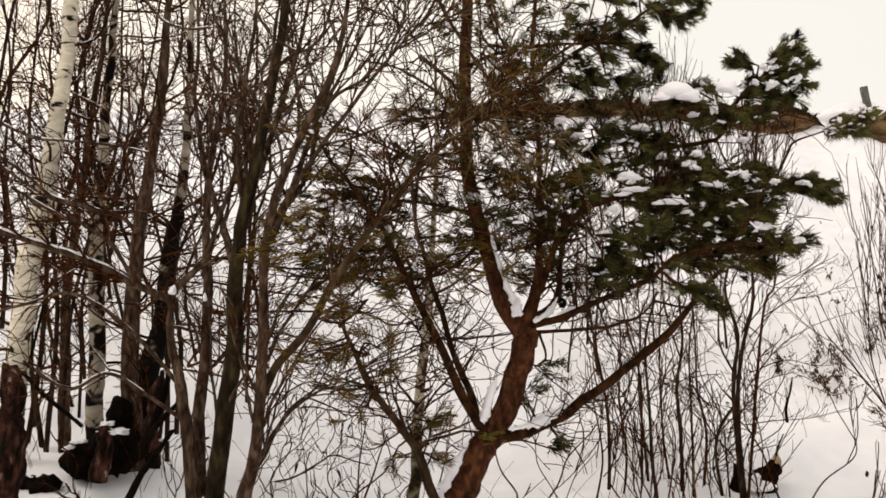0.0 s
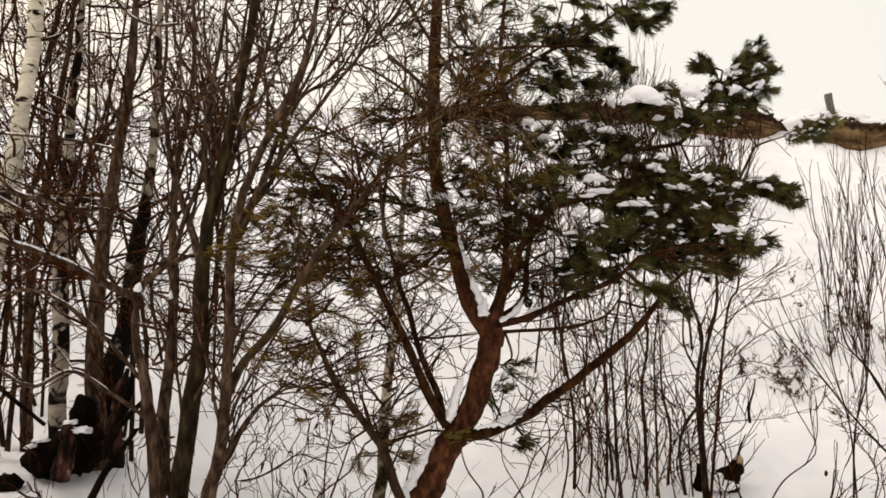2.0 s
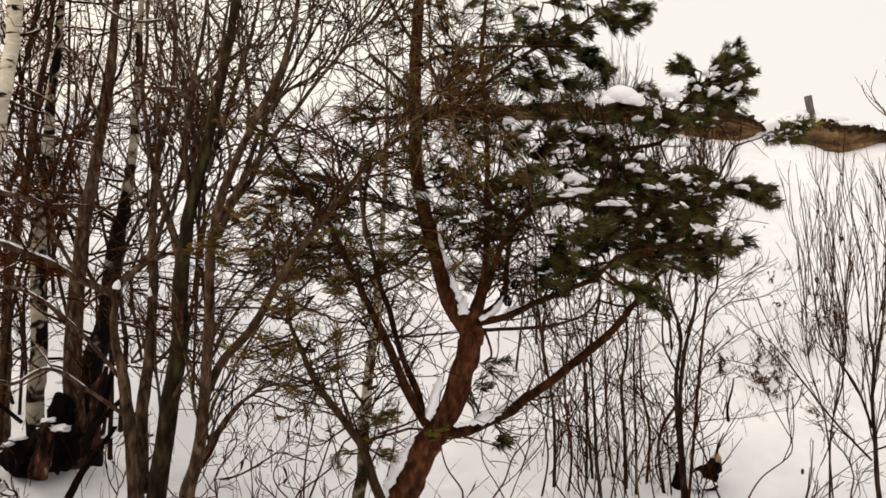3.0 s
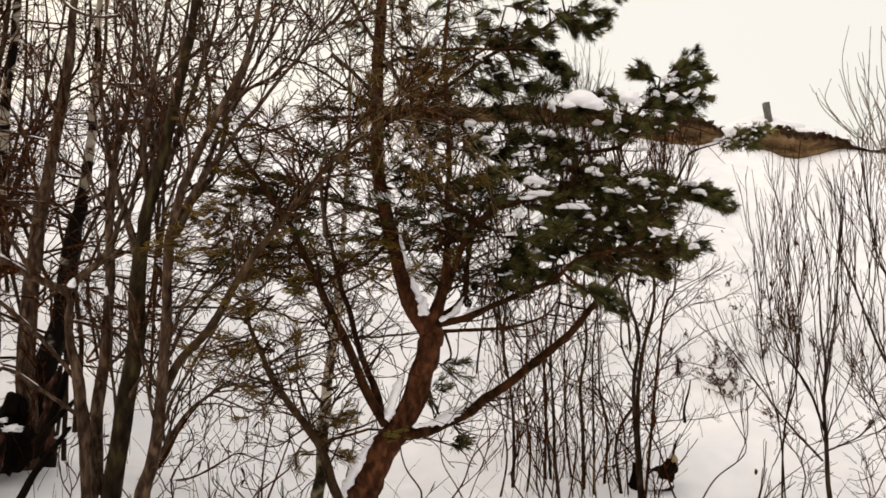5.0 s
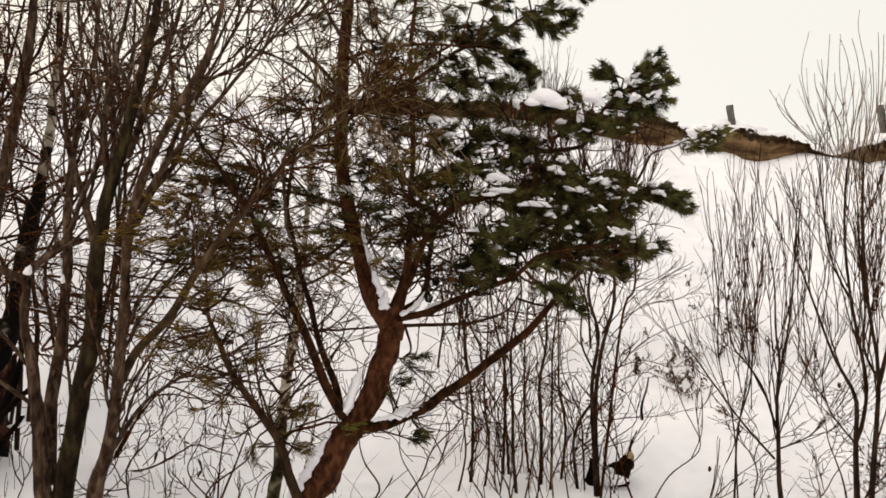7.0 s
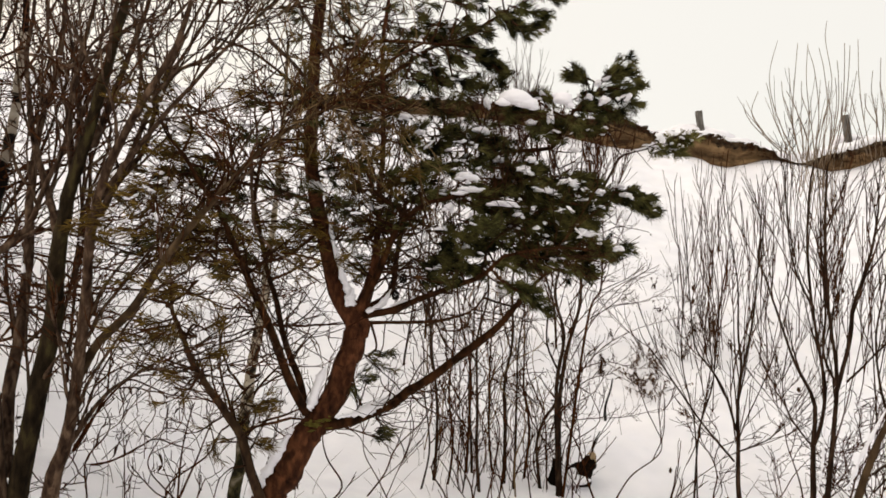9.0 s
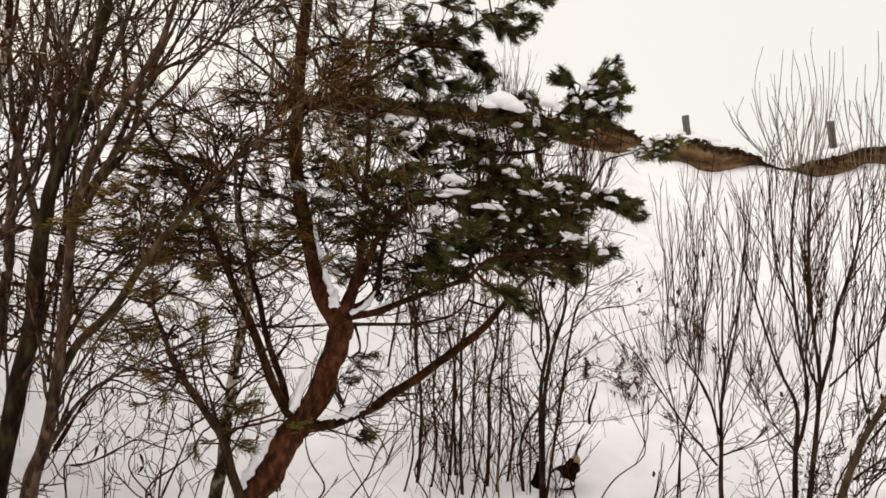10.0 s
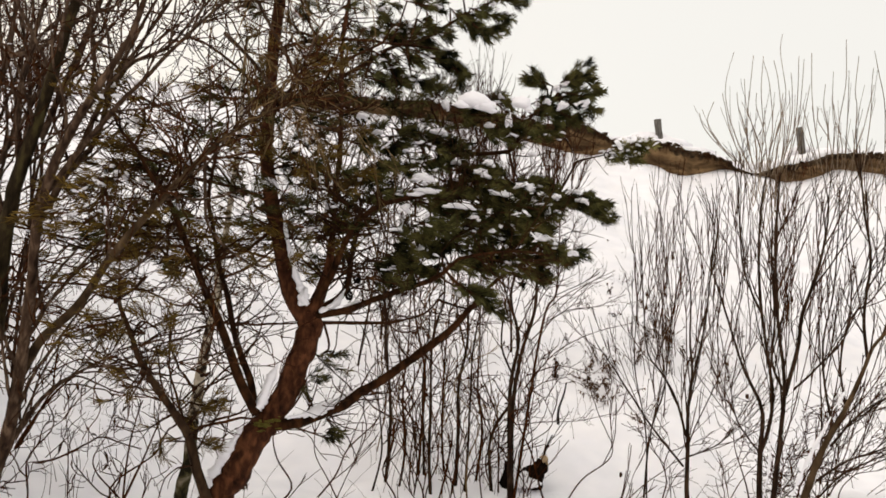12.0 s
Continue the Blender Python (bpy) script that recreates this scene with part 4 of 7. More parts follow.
SPARSE = pads_of([
    *[(c, 0.2, 7) for c in [(-0.56, 4.68, 2.32), (-0.66, 4.58, 2.16), (-0.45, 4.84, 2.06), (-0.56, 4.24, 1.93), (-0.79, 4.66, 2.02), (-0.64, 4.43, 2.46), (-0.47, 4.42, 2.46), (-0.37, 4.61, 2.31), (-0.77, 4.97, 2.69)]],
    *[(c, 0.2, 6) for c in [(-0.51, 4.9, 1.78), (-0.7, 4.85, 1.66), (-0.86, 4.72, 1.78), (-0.29, 4.84, 1.88), (-0.6, 5.05, 1.92), (-0.7, 4.45, 1.86), (-0.36, 4.23, 1.63)]],
    *[(c, 0.17, 3) for c in [(-0.52, 4.44, 1.52), (-0.4, 4.38, 1.38), (-0.64, 4.47, 1.37), (-0.36, 4.6, 1.16), (-0.44, 4.26, 1.12), (-0.13, 4.83, 0.95), (-0.26, 4.94, 0.75), (-0.74, 4.42, 1.32), (-0.69, 4.86, 1.16)]],
])
tops3 = foliage(pine, SPARSE, rng, OLIVE_NEEDLE, 20, "olive_needle_tuft", tuft=2)
UNDER = pads_of([(c, 0.18, 7) for c in [(-0.65, 5.04, 2.26), (-0.57, 5.32, 2.12), (-0.55, 4.74, 1.91), (-0.36, 5, 1.92), (-0.45, 4.66, 2.23), (-0.29, 4.77, 2.07), (-0.19, 4.65, 1.85), (-0.71, 5.14, 2.08), (-0.38, 4.68, 1.78), (-0.57, 5.3, 1.82)]])
foliage(pine, UNDER, rng, OLIVE_NEEDLE, 24, "olive_needle_tuft", tuft=2)
LOWER = pads_of([(c, 0.16, 4) for c in [(-0.41, 4.77, 1.76), (-0.22, 4.43, 1.69), (-0.08, 4.84, 1.76), (-0.46, 4.72, 1.57), (-0.17, 4.44, 1.52), (0.37, 5, 1.71), (0.13, 4.34, 1.78), (-0.31, 4.45, 1.38), (-0.5, 4.43, 1.4)]])
foliage(pine, LOWER, rng, OLIVE_NEEDLE, 22, "olive_needle_tuft", tuft=2)
BEFORE_BANK = pads_of([(c, 0.15, 6) for c in [(0.68, 4.67, 2.65), (0.83, 4.61, 2.59), (0.96, 4.66, 2.72), (1.13, 4.86, 2.59), (0.81, 4.78, 2.51), (0.91, 4.44, 2.43), (0.75, 4.76, 2.41)]])
foliage(pine, BEFORE_BANK, rng, NEEDLE, 40, tuft=2)
SHADED = pads_of([(c, 0.17, 8) for c in [(-0.57, 4.91, 2.18), (-0.38, 4.96, 2.14), (-0.52, 5.27, 1.99), (-0.31, 5.11, 2.26), (-0.63, 5.03, 1.84)]])
foliage(pine, SHADED, rng, NEEDLE, 50, tuft=2)
# olive tufts on the low limbs
spray([(-0.13, 4.75, 0.91), (-0.06, 4.73, 0.97), (0.02, 4.72, 1.03)], 0.05, OLIVE_NEEDLE, 16)
spray([(-0.14, 4.6, 1.01), (-0.06, 4.57, 1), (0.03, 4.55, 0.99)], 0.0328, OLIVE_NEEDLE, 10)
spray([(-0.66, 4.6, 1.39), (-0.6, 4.57, 1.34), (-0.52, 4.55, 1.3)], 0.0328, OLIVE_NEEDLE, 10)
spray([(-0.23, 4.6, 0.87), (-0.26, 4.57, 0.8), (-0.24, 4.55, 0.73)], 0.0328, OLIVE_NEEDLE, 10)
spray([(-0.42, 4.6, 1.23), (-0.35, 4.57, 1.23), (-0.27, 4.55, 1.27)], 0.0328, OLIVE_NEEDLE, 10)
spray([(-0.1, 4.6, 0.84), (-0.04, 4.57, 0.81), (0.03, 4.55, 0.81)], 0.0328, OLIVE_NEEDLE, 10)
spray([(-0.54, 4.6, 1.72), (-0.47, 4.57, 1.75), (-0.39, 4.55, 1.77)], 0.0328, OLIVE_NEEDLE, 10)
spray([(-0.66, 4.6, 1.53), (-0.58, 4.57, 1.54), (-0.5, 4.55, 1.58)], 0.0328, OLIVE_NEEDLE, 10)
# the outermost snowy spray
tip_limb = stem(pine, [(1.66, 4.46, 2.57), (1.72, 4.46, 2.54), (1.77, 4.46, 2.46), (1.8, 4.46, 2.43), (1.8, 4.46, 2.41)], [0.0055, 0.005, 0.004, 0.003, 0.002], LOW_LIMB, 33, "limb", "thin outermost spray", 8)
tail = foliage(pine, pads_of([(c, 0.035, 5) for c in [(1.99, 4.44, 2.48), (2.05, 4.44, 2.49), (2.12, 4.44, 2.53), (2.17, 4.44, 2.56), (2.1, 4.44, 2.47)]]), rng, TIP_NEEDLE, 34, "olive_needle_tuft", (0.03, 0.05), 0.038, wood=0.0025)
lying_snow(pine, [tip_limb, BOUGHS[13]], "snow along the outermost pine spray", 14, 0.6, 1.0, 0.8)
# bare dead twigs all along the boughs
BARE = [pr for k, pr in enumerate(BOUGHS) if k != 13]
BP, BR = np.stack([p for p, r in BARE]), np.stack([r for p, r in BARE])
T1, TR1 = kids(BP, BR, 18, rng, 0.12, 0.8, (35, 85), 0.45, 0.3, 8, 0.16, 0.03, 0.35, 0.0026, 0.006)
T2, TR2 = kids(T1, TR1, 4, rng, 0.15, 1.0, (25, 65), 0.24, 0.3, 6, 0.18, 0.02, 0.65, 0.0021)
part("twig_crown", tubes([(T1, TR1, 4), (T2, TR2, 3)]), PINE_LIMB, pine, kind="stuff")


def needle_snow(points, rng, label, biggest=0.04):
    s = thing("needle_snow", pine.location, label, "snow", "snow on branches", "stuff")
    made = []
    for p in np.repeat(points, 4, axis=0):
        size = np.array([1.7, 1.3, 0.5]) * rng.uniform(0.006, biggest)
        wob = 1 + 0.3 * rng.normal(size=(len(ICO_V), 1))
        turn = rng.uniform(0, 3.14)
        V = ICO_V * wob * size
        V = np.stack([V[:, 0] * math.cos(turn) - V[:, 1] * math.sin(turn), V[:, 0] * math.sin(turn) + V[:, 1] * math.cos(turn), V[:, 2] + V[:, 0] * rng.normal() * 0.4], axis=1)
        made.append((V + p + rng.normal(size=3) * np.array([0.035, 0.035, 0.012]) + np.array([0, 0, 0.012]), [ICO_F]))
    part("snow_crumb", merge(*made), SNOW, s, kind="stuff")


needle_snow(tops[rng.random(len(tops)) < 0.03] + np.array([0, -0.01, -0.012]), rng, "scattered lumps of snow among pine needles", 0.014)
high = np.concatenate([tops2, tops3])
needle_snow(tail[::2], rng, "frosted snow on the outermost pine spray", 0.01)
needle_snow(high[(rng.random(len(high)) < 0.25) & (high[:, 2] > 1.75)], rng, "scattered crumbs of snow among pine needles", 0.013)


def snow_clump(centre, size, seed, slope=0.0, bumps=0.8, lobes=7):
    """A clump of snow slumped over a bough: a few lumps run together."""
    ob = new("snow_clump", None)
    ob.location = centre
    tagged(ob, "rounded clump of snow resting on a bough", "snow", "snow clumps on boughs")
    r = random.Random(seed)
    made = [lump(centre, size, seed, 0.5, bumps, 1.7 if lobes < 3 else 2.6)]
    for k in range(lobes):
        u = r.choice((-1, 1)) * r.uniform(0.5, 1.15)
        c = np.array(centre) + np.array([u * size[0], r.uniform(-0.3, 0.3) * size[1], u * size[0] * slope - size[2] * r.uniform(0.0, 0.7)])
        g = r.uniform(0.25, 0.6)
        made.append(lump(c, [size[0] * g, size[1] * g, size[2] * g], seed + k * 0.37, 0.6, 0.35, 1.5))
    part("clump", merge(*made), SNOW, ob, kind="stuff")


for i, (c, size, slope) in enumerate((((1.15, 4.3, 2.65), (0.085, 0.065, 0.05), 0.02), ((1.4, 4.3, 2.67), (0.05, 0.05, 0.042), -0.55), ((1.2, 4.3, 2.63), (0.05, 0.05, 0.035), 0.1))):
    snow_clump(c, size, i, slope, 0.16, 3)
for i, (c, w, h, slope) in enumerate((((0.91, 4.25, 2.23), 0.0763, 0.0218, 0.1), ((0.93, 4.22, 2.16), 0.092, 0.0162, -0.28), ((1.11, 4.2, 2.1), 0.097, 0.0216, 0.1), ((1.18, 4.2, 2.05), 0.035, 0.0135, 0.2), ((1.32, 4.2, 2.18), 0.0862, 0.0189, 0.35), ((1.37, 4.2, 2.16), 0.0377, 0.0162, -0.2), ((1.44, 4.2, 2.23), 0.0647, 0.0269, 0.1), ((1.61, 4.2, 2.2), 0.035, 0.0135, 0), ((1.57, 4.2, 2.1), 0.0242, 0.0377, 0.3), ((1.55, 4.15, 1.97), 0.0745, 0.0213, 0.55), ((1.69, 4.12, 1.91), 0.0344, 0.0159, -0.1), ((1.28, 4.2, 1.99), 0.0216, 0.0135, 0))):
    snow_clump((c[0], c[1] + 0.05, c[2]), (w * 0.62, 0.03 + 0.2 * w, h * 0.95), 20 + i, -slope, 0.7, 4)
for i, (c, w, h, slope) in enumerate((((0.81, 4.3, 1.96), 0.0441, 0.011, 0), ((0.95, 4.3, 1.87), 0.0386, 0.0248, -0.2), ((0.84, 4.3, 2.07), 0.0359, 0.0221, 0), ((0.96, 4.3, 2.02), 0.0221, 0.0359, 0), ((1.21, 4.25, 2.29), 0.0545, 0.0245, 0.2), ((1.25, 4.25, 2.34), 0.0382, 0.0218, 0.3), ((1.05, 4.5, 2.67), 0.026, 0.0346, 0), ((1.28, 4.42, 2.57), 0.0397, 0.017, 0), ((1.38, 4.4, 2.6), 0.0226, 0.0395, 0), ((1.01, 4.4, 2.5), 0.0564, 0.0226, 0.1), ((1.66, 4.35, 2.71), 0.0391, 0.0251, -0.5), ((1.62, 4.35, 2.8), 0.0223, 0.0167, 0))):
    snow_clump((c[0], c[1] + 0.05, c[2]), (w * 0.62, 0.03 + 0.2 * w, h * 0.95), 32 + i, -slope, 0.7, 4)
for i, (c, w, h, slope) in enumerate((((1.78, 4.28, 2.2), 0.0467, 0.0192, 0.35), ((1.75, 4.3, 2.25), 0.0441, 0.011, 0.1), ((0.61, 4.5, 2.56), 0.0404, 0.0289, 0), ((0.7, 4.5, 2.48), 0.0404, 0.0144, 0), ((1.51, 4.35, 2.43), 0.0335, 0.014, 0.2), ((1.11, 4.4, 2.35), 0.0395, 0.0198, 0.2), ((1.57, 4.35, 2.72), 0.0251, 0.0167, 0))):
    snow_clump((c[0], c[1] + 0.05, c[2]), (w * 0.62, 0.03 + 0.2 * w, h * 0.95), 44 + i, -slope, 0.7, 4)
for i, (c, size) in enumerate((((0.16, 4.7, 2.17), (0.035, 0.04, 0.025)), ((-0.25, 4.6, 2.22), (0.03, 0.04, 0.022)), ((-0.52, 4.6, 2.4), (0.03, 0.03, 0.02)), ((0.39, 4.68, 1.58), (0.022, 0.03, 0.05)))):
    snow_clump(c, size, 50 + i)

# -- alders on the near left --
alder = thing("alder_clump", (-1.27, 4.98, 0.28), "many-stemmed bare grey-brown alder with upswept branches", "tree")
A = [
    ([(-1.33, 4.88, 0.21), (-1.35, 4.86, 0.55), (-1.42, 4.84, 1.07), (-1.48, 4.82, 1.42), (-1.5, 4.81, 1.63)], [0.0552, 0.043, 0.0309, 0.0218, 0.0165]),
    ([(-1.34, 4.91, 0.54), (-1.37, 4.99, 0.95), (-1.36, 5.06, 1.26), (-1.37, 5.14, 1.7), (-1.4, 5.21, 2.06), (-1.41, 5.29, 2.41), (-1.36, 5.36, 2.8), (-1.36, 5.43, 3.28), (-1.41, 5.49, 3.95)], [0.0414, 0.035, 0.0314, 0.0281, 0.0243, 0.0207, 0.0167, 0.0119, 0.0055]),
    ([(-1.31, 4.93, 0.2), (-1.26, 4.88, 0.55), (-1.18, 4.81, 0.97), (-1.13, 4.75, 1.39), (-1.1, 4.69, 1.81), (-1.05, 4.64, 2.11), (-0.95, 4.58, 2.46), (-0.87, 4.52, 2.8), (-0.81, 4.47, 3.17), (-0.78, 4.4, 3.59)], [0.0644, 0.0545, 0.0503, 0.0462, 0.0378, 0.0329, 0.0283, 0.024, 0.0189, 0.011]),
    ([(-1.08, 4.78, 0.24), (-1.05, 4.71, 0.59), (-0.99, 4.65, 0.79), (-0.95, 4.58, 1.1), (-0.92, 4.51, 1.54), (-0.9, 4.45, 1.86), (-0.82, 4.38, 2.19), (-0.67, 4.31, 2.49), (-0.53, 4.25, 2.76), (-0.46, 4.18, 3.07), (-0.39, 4.11, 3.43)], [0.046, 0.0397, 0.0338, 0.0291, 0.0262, 0.0235, 0.0209, 0.0172, 0.0137, 0.0106, 0.0055]),
    ([(-0.98, 4.74, 1.08), (-0.87, 4.63, 1.28), (-0.7, 4.52, 1.46), (-0.58, 4.41, 1.66), (-0.4, 4.29, 1.91), (-0.25, 4.18, 2.09), (-0.1, 4.07, 2.26), (0.12, 3.97, 2.41), (0.29, 3.86, 2.46)], [0.026, 0.023, 0.021, 0.019, 0.017, 0.014, 0.011, 0.008, 0.004]),
    ([(-1, 4.75, 0.75), (-0.92, 4.7, 0.87), (-0.8, 4.64, 1.04), (-0.62, 4.58, 1.16), (-0.42, 4.53, 1.17)], [0.0184, 0.0132, 0.00882, 0.00578, 0.0022]),
    ([(-1.5, 4.81, 1.63), (-1.45, 4.87, 1.71), (-1.33, 4.93, 1.86), (-1.26, 4.98, 2.11), (-1.12, 5.03, 2.5), (-1, 5.08, 2.88), (-0.88, 5.12, 3.32)], [0.0239, 0.0189, 0.0159, 0.0132, 0.0108, 0.00795, 0.0044]),
    ([(-1.14, 4.85, 1.78), (-1.25, 4.99, 2.04), (-1.39, 5.12, 2.38), (-1.49, 5.25, 2.81), (-1.51, 5.37, 3.26), (-1.56, 5.49, 3.81)], [0.0258, 0.0203, 0.017, 0.0126, 0.00936, 0.00495]),
    ([(-1.08, 4.78, 2.12), (-1.16, 4.91, 2.48), (-1.14, 5.04, 2.9), (-1.11, 5.17, 3.34), (-1.12, 5.29, 3.8)], [0.0221, 0.0182, 0.0132, 0.009, 0.0044]),
    ([(-0.93, 4.6, 1.86), (-0.8, 4.7, 2.23), (-0.73, 4.81, 2.53), (-0.56, 4.91, 3.03), (-0.41, 5.01, 3.46)], [0.0184, 0.0166, 0.0132, 0.00835, 0.00385]),
    ([(-0.89, 4.54, 2.01), (-0.69, 4.39, 2.28), (-0.45, 4.23, 2.56), (-0.22, 4.08, 2.8), (-0.01, 3.94, 2.99)], [0.0147, 0.0124, 0.00956, 0.00643, 0.00275]),
]
for i, (p, r) in enumerate(A):
    stem(alder, p, r, MOSSY_BARK if i == 2 else LEANING_BARK if i == 4 else ALDER_BARK, 30 + i, "stem", "mossy dark stem" if i == 2 else "long leaning olive-brown stem" if i == 4 else "", 12, 30)
ALDER_STEMS = STEMS[-len(A):]
snow_arm = stem(alder, [(-1.5, 4.81, 1.63), (-1.65, 4.74, 1.7), (-1.81, 4.68, 1.8), (-2.03, 4.61, 1.89), (-2.23, 4.55, 1.96), (-2.44, 4.49, 2.02)], [0.022, 0.02, 0.018, 0.017, 0.016, 0.014], ALDER_BARK, 60, "limb", "snow-topped side limb", 10)
lying_snow(alder, [snow_arm], "snow along a side limb of the alder", 8, 0.9, 0.8, 0.7)
for i, p in enumerate(([(-1.6, 4.59, 1.98), (-1.66, 4.53, 2.05), (-1.82, 4.46, 2.1), (-1.97, 4.4, 2.15), (-2.08, 4.33, 2.26), (-2.27, 4.27, 2.39)], [(-1.64, 4.7, 1.7), (-1.73, 4.62, 1.9), (-1.85, 4.54, 2.01), (-1.96, 4.46, 2.06), (-2.16, 4.38, 2.19)], [(-1.43, 4.94, 1.09), (-1.56, 4.87, 1.29), (-1.79, 4.79, 1.54), (-2.01, 4.73, 1.66), (-2.22, 4.67, 1.6), (-2.43, 4.61, 1.54)], [(-1.41, 5.05, 0.89), (-1.65, 4.96, 1.09), (-1.85, 4.88, 1.22), (-2.03, 4.81, 1.14), (-2.24, 4.72, 1.3)])):
    arm = stem(alder, p, [0.012, 0.011, 0.01, 0.009, 0.008, 0.006][:len(p)], ALDER_BARK, 62 + i, "limb", "thin snow-dusted side limb", 8)
    lying_snow(alder, [arm], "thin snow along a side limb of the alder", 12 + i, 0.55, 0.7, 0.8)
    sticks_with_twigs(alder, [(arm[0][::5], [0.011, 0.007])], np.random.default_rng(66 + i), ALDER_TWIG, (7, 0.55), (3, 0.3), (2, 0.18), 0.03, 0.0025, lo=0.1, snow=0.3, wob=0.13)
for i, p in enumerate(([(-2.39, 4.7, 2.58), (-2.21, 4.72, 2.5), (-2.07, 4.75, 2.49), (-1.83, 4.78, 2.47), (-1.59, 4.8, 2.43)],
                       [(-0.97, 4.5, 3.12), (-0.92, 4.47, 3.04), (-0.85, 4.43, 2.95), (-0.74, 4.4, 2.88)],
                       [(-1.67, 4.9, 3.3), (-1.57, 4.87, 3.19), (-1.43, 4.83, 3.13), (-1.29, 4.8, 3.13)],
                       [(-0.16, 4.3, 2.27), (-0.14, 4.31, 2.05), (-0.12, 4.32, 1.91), (-0.04, 4.33, 1.81), (0.07, 4.34, 1.74), (0.22, 4.35, 1.65)],
                       [(-2.63, 5.2, 2.42), (-2.5, 5.24, 2.32), (-2.36, 5.28, 2.23), (-2.17, 5.32, 2.18), (-1.96, 5.36, 2.12), (-1.85, 5.4, 2.01)],
                       [(-1.74, 4.8, 2.68), (-1.69, 4.8, 2.57), (-1.62, 4.8, 2.46), (-1.56, 4.8, 2.32)],
                       [(-1.38, 4.7, 2.74), (-1.26, 4.65, 2.72), (-1.13, 4.6, 2.71)])):
    arm = stem(alder, p, [0.009, 0.008, 0.007, 0.006, 0.005, 0.004][:len(p)], ALDER_BARK, 740 + i, "limb", "thin snow-dusted side limb", 8)
    lying_snow(alder, [arm], "thin snow along a side limb of the alder", 750 + i, 0.7, 0.75, 0.7)
snow_clump((-1.46, 4.77, 1.67), (0.018, 0.02, 0.032), 70, 0, 0.4, 2)
snow_clump((-1.29, 4.78, 1.63), (0.01, 0.014, 0.03), 71, 0, 0.4, 2)
rng = np.random.default_rng(21)
sticks_with_twigs(alder, A[1:], rng, ALDER_TWIG, (10, 1.0), (4, 0.46), (1, 0.24), 0.05, 0.0028, (16, 50), lo=0.15, wob=0.12, snow=0.25, limb_mat=ALDER_BARK, limb_max=0.012, owners=ALDER_STEMS[1:])
sticks_with_twigs(alder, [(snow_arm[0][::5], [0.02, 0.014])], rng, TWIG, (12, 0.5), (4, 0.3), (3, 0.18), 0.03, 0.0016, lo=0.1, snow=0.3)

sticks_with_twigs(alder, [A[4]], np.random.default_rng(77), ALDER_TWIG, (14, 0.5), (5, 0.3), (3, 0.18), 0.02, 0.0022, (20, 60), lo=0.5, snow=0.15, wob=0.13)

# upper tangle of the alder
UPPER = [
    ([(-1.21, 5.27, 2.18), (-1.21, 5.38, 2.56), (-1.31, 5.52, 2.95), (-1.46, 5.66, 3.46)], [0.016, 0.014, 0.011, 0.006]),
    ([(-1.08, 5.13, 2.34), (-0.94, 5.14, 2.81), (-0.85, 5.17, 3.15), (-0.79, 5.21, 3.51)], [0.019, 0.016, 0.012, 0.007]),
    ([(-0.94, 5.01, 2.09), (-0.76, 4.89, 2.32), (-0.69, 4.79, 2.54), (-0.59, 4.69, 2.71), (-0.41, 4.58, 2.79), (-0.29, 4.48, 2.92), (-0.14, 4.37, 3.1)], [0.016, 0.014, 0.012, 0.010, 0.008, 0.006, 0.003]),
    ([(-1.24, 4.94, 2.72), (-1.02, 4.81, 2.79), (-0.85, 4.69, 2.92), (-0.67, 4.57, 2.97), (-0.53, 4.46, 3.1)], [0.011, 0.01, 0.008, 0.006, 0.003]),
    ([(-0.69, 5.02, 2.72), (-0.47, 4.95, 3.11), (-0.33, 4.91, 3.37)], [0.01, 0.008, 0.005]),
    ([(-0.91, 5.48, 2.62), (-0.91, 5.47, 2.93), (-0.98, 5.47, 3.26), (-0.97, 5.45, 3.53)], [0.011, 0.009, 0.007, 0.005]),
]
for i, (p, r) in enumerate(UPPER):
    stem(alder, p, r, ALDER_BARK, 720 + i, "stem", "", 9, 24)
sticks_with_twigs(alder, UPPER, np.random.default_rng(73), ALDER_TWIG, (7, 0.8), (4, 0.42), (1, 0.22), 0.03, 0.0027, (18, 55), lo=0.05, wob=0.15, snow=0.2, limb_mat=ALDER_BARK, limb_max=0.008, owners=STEMS[-len(UPPER):])

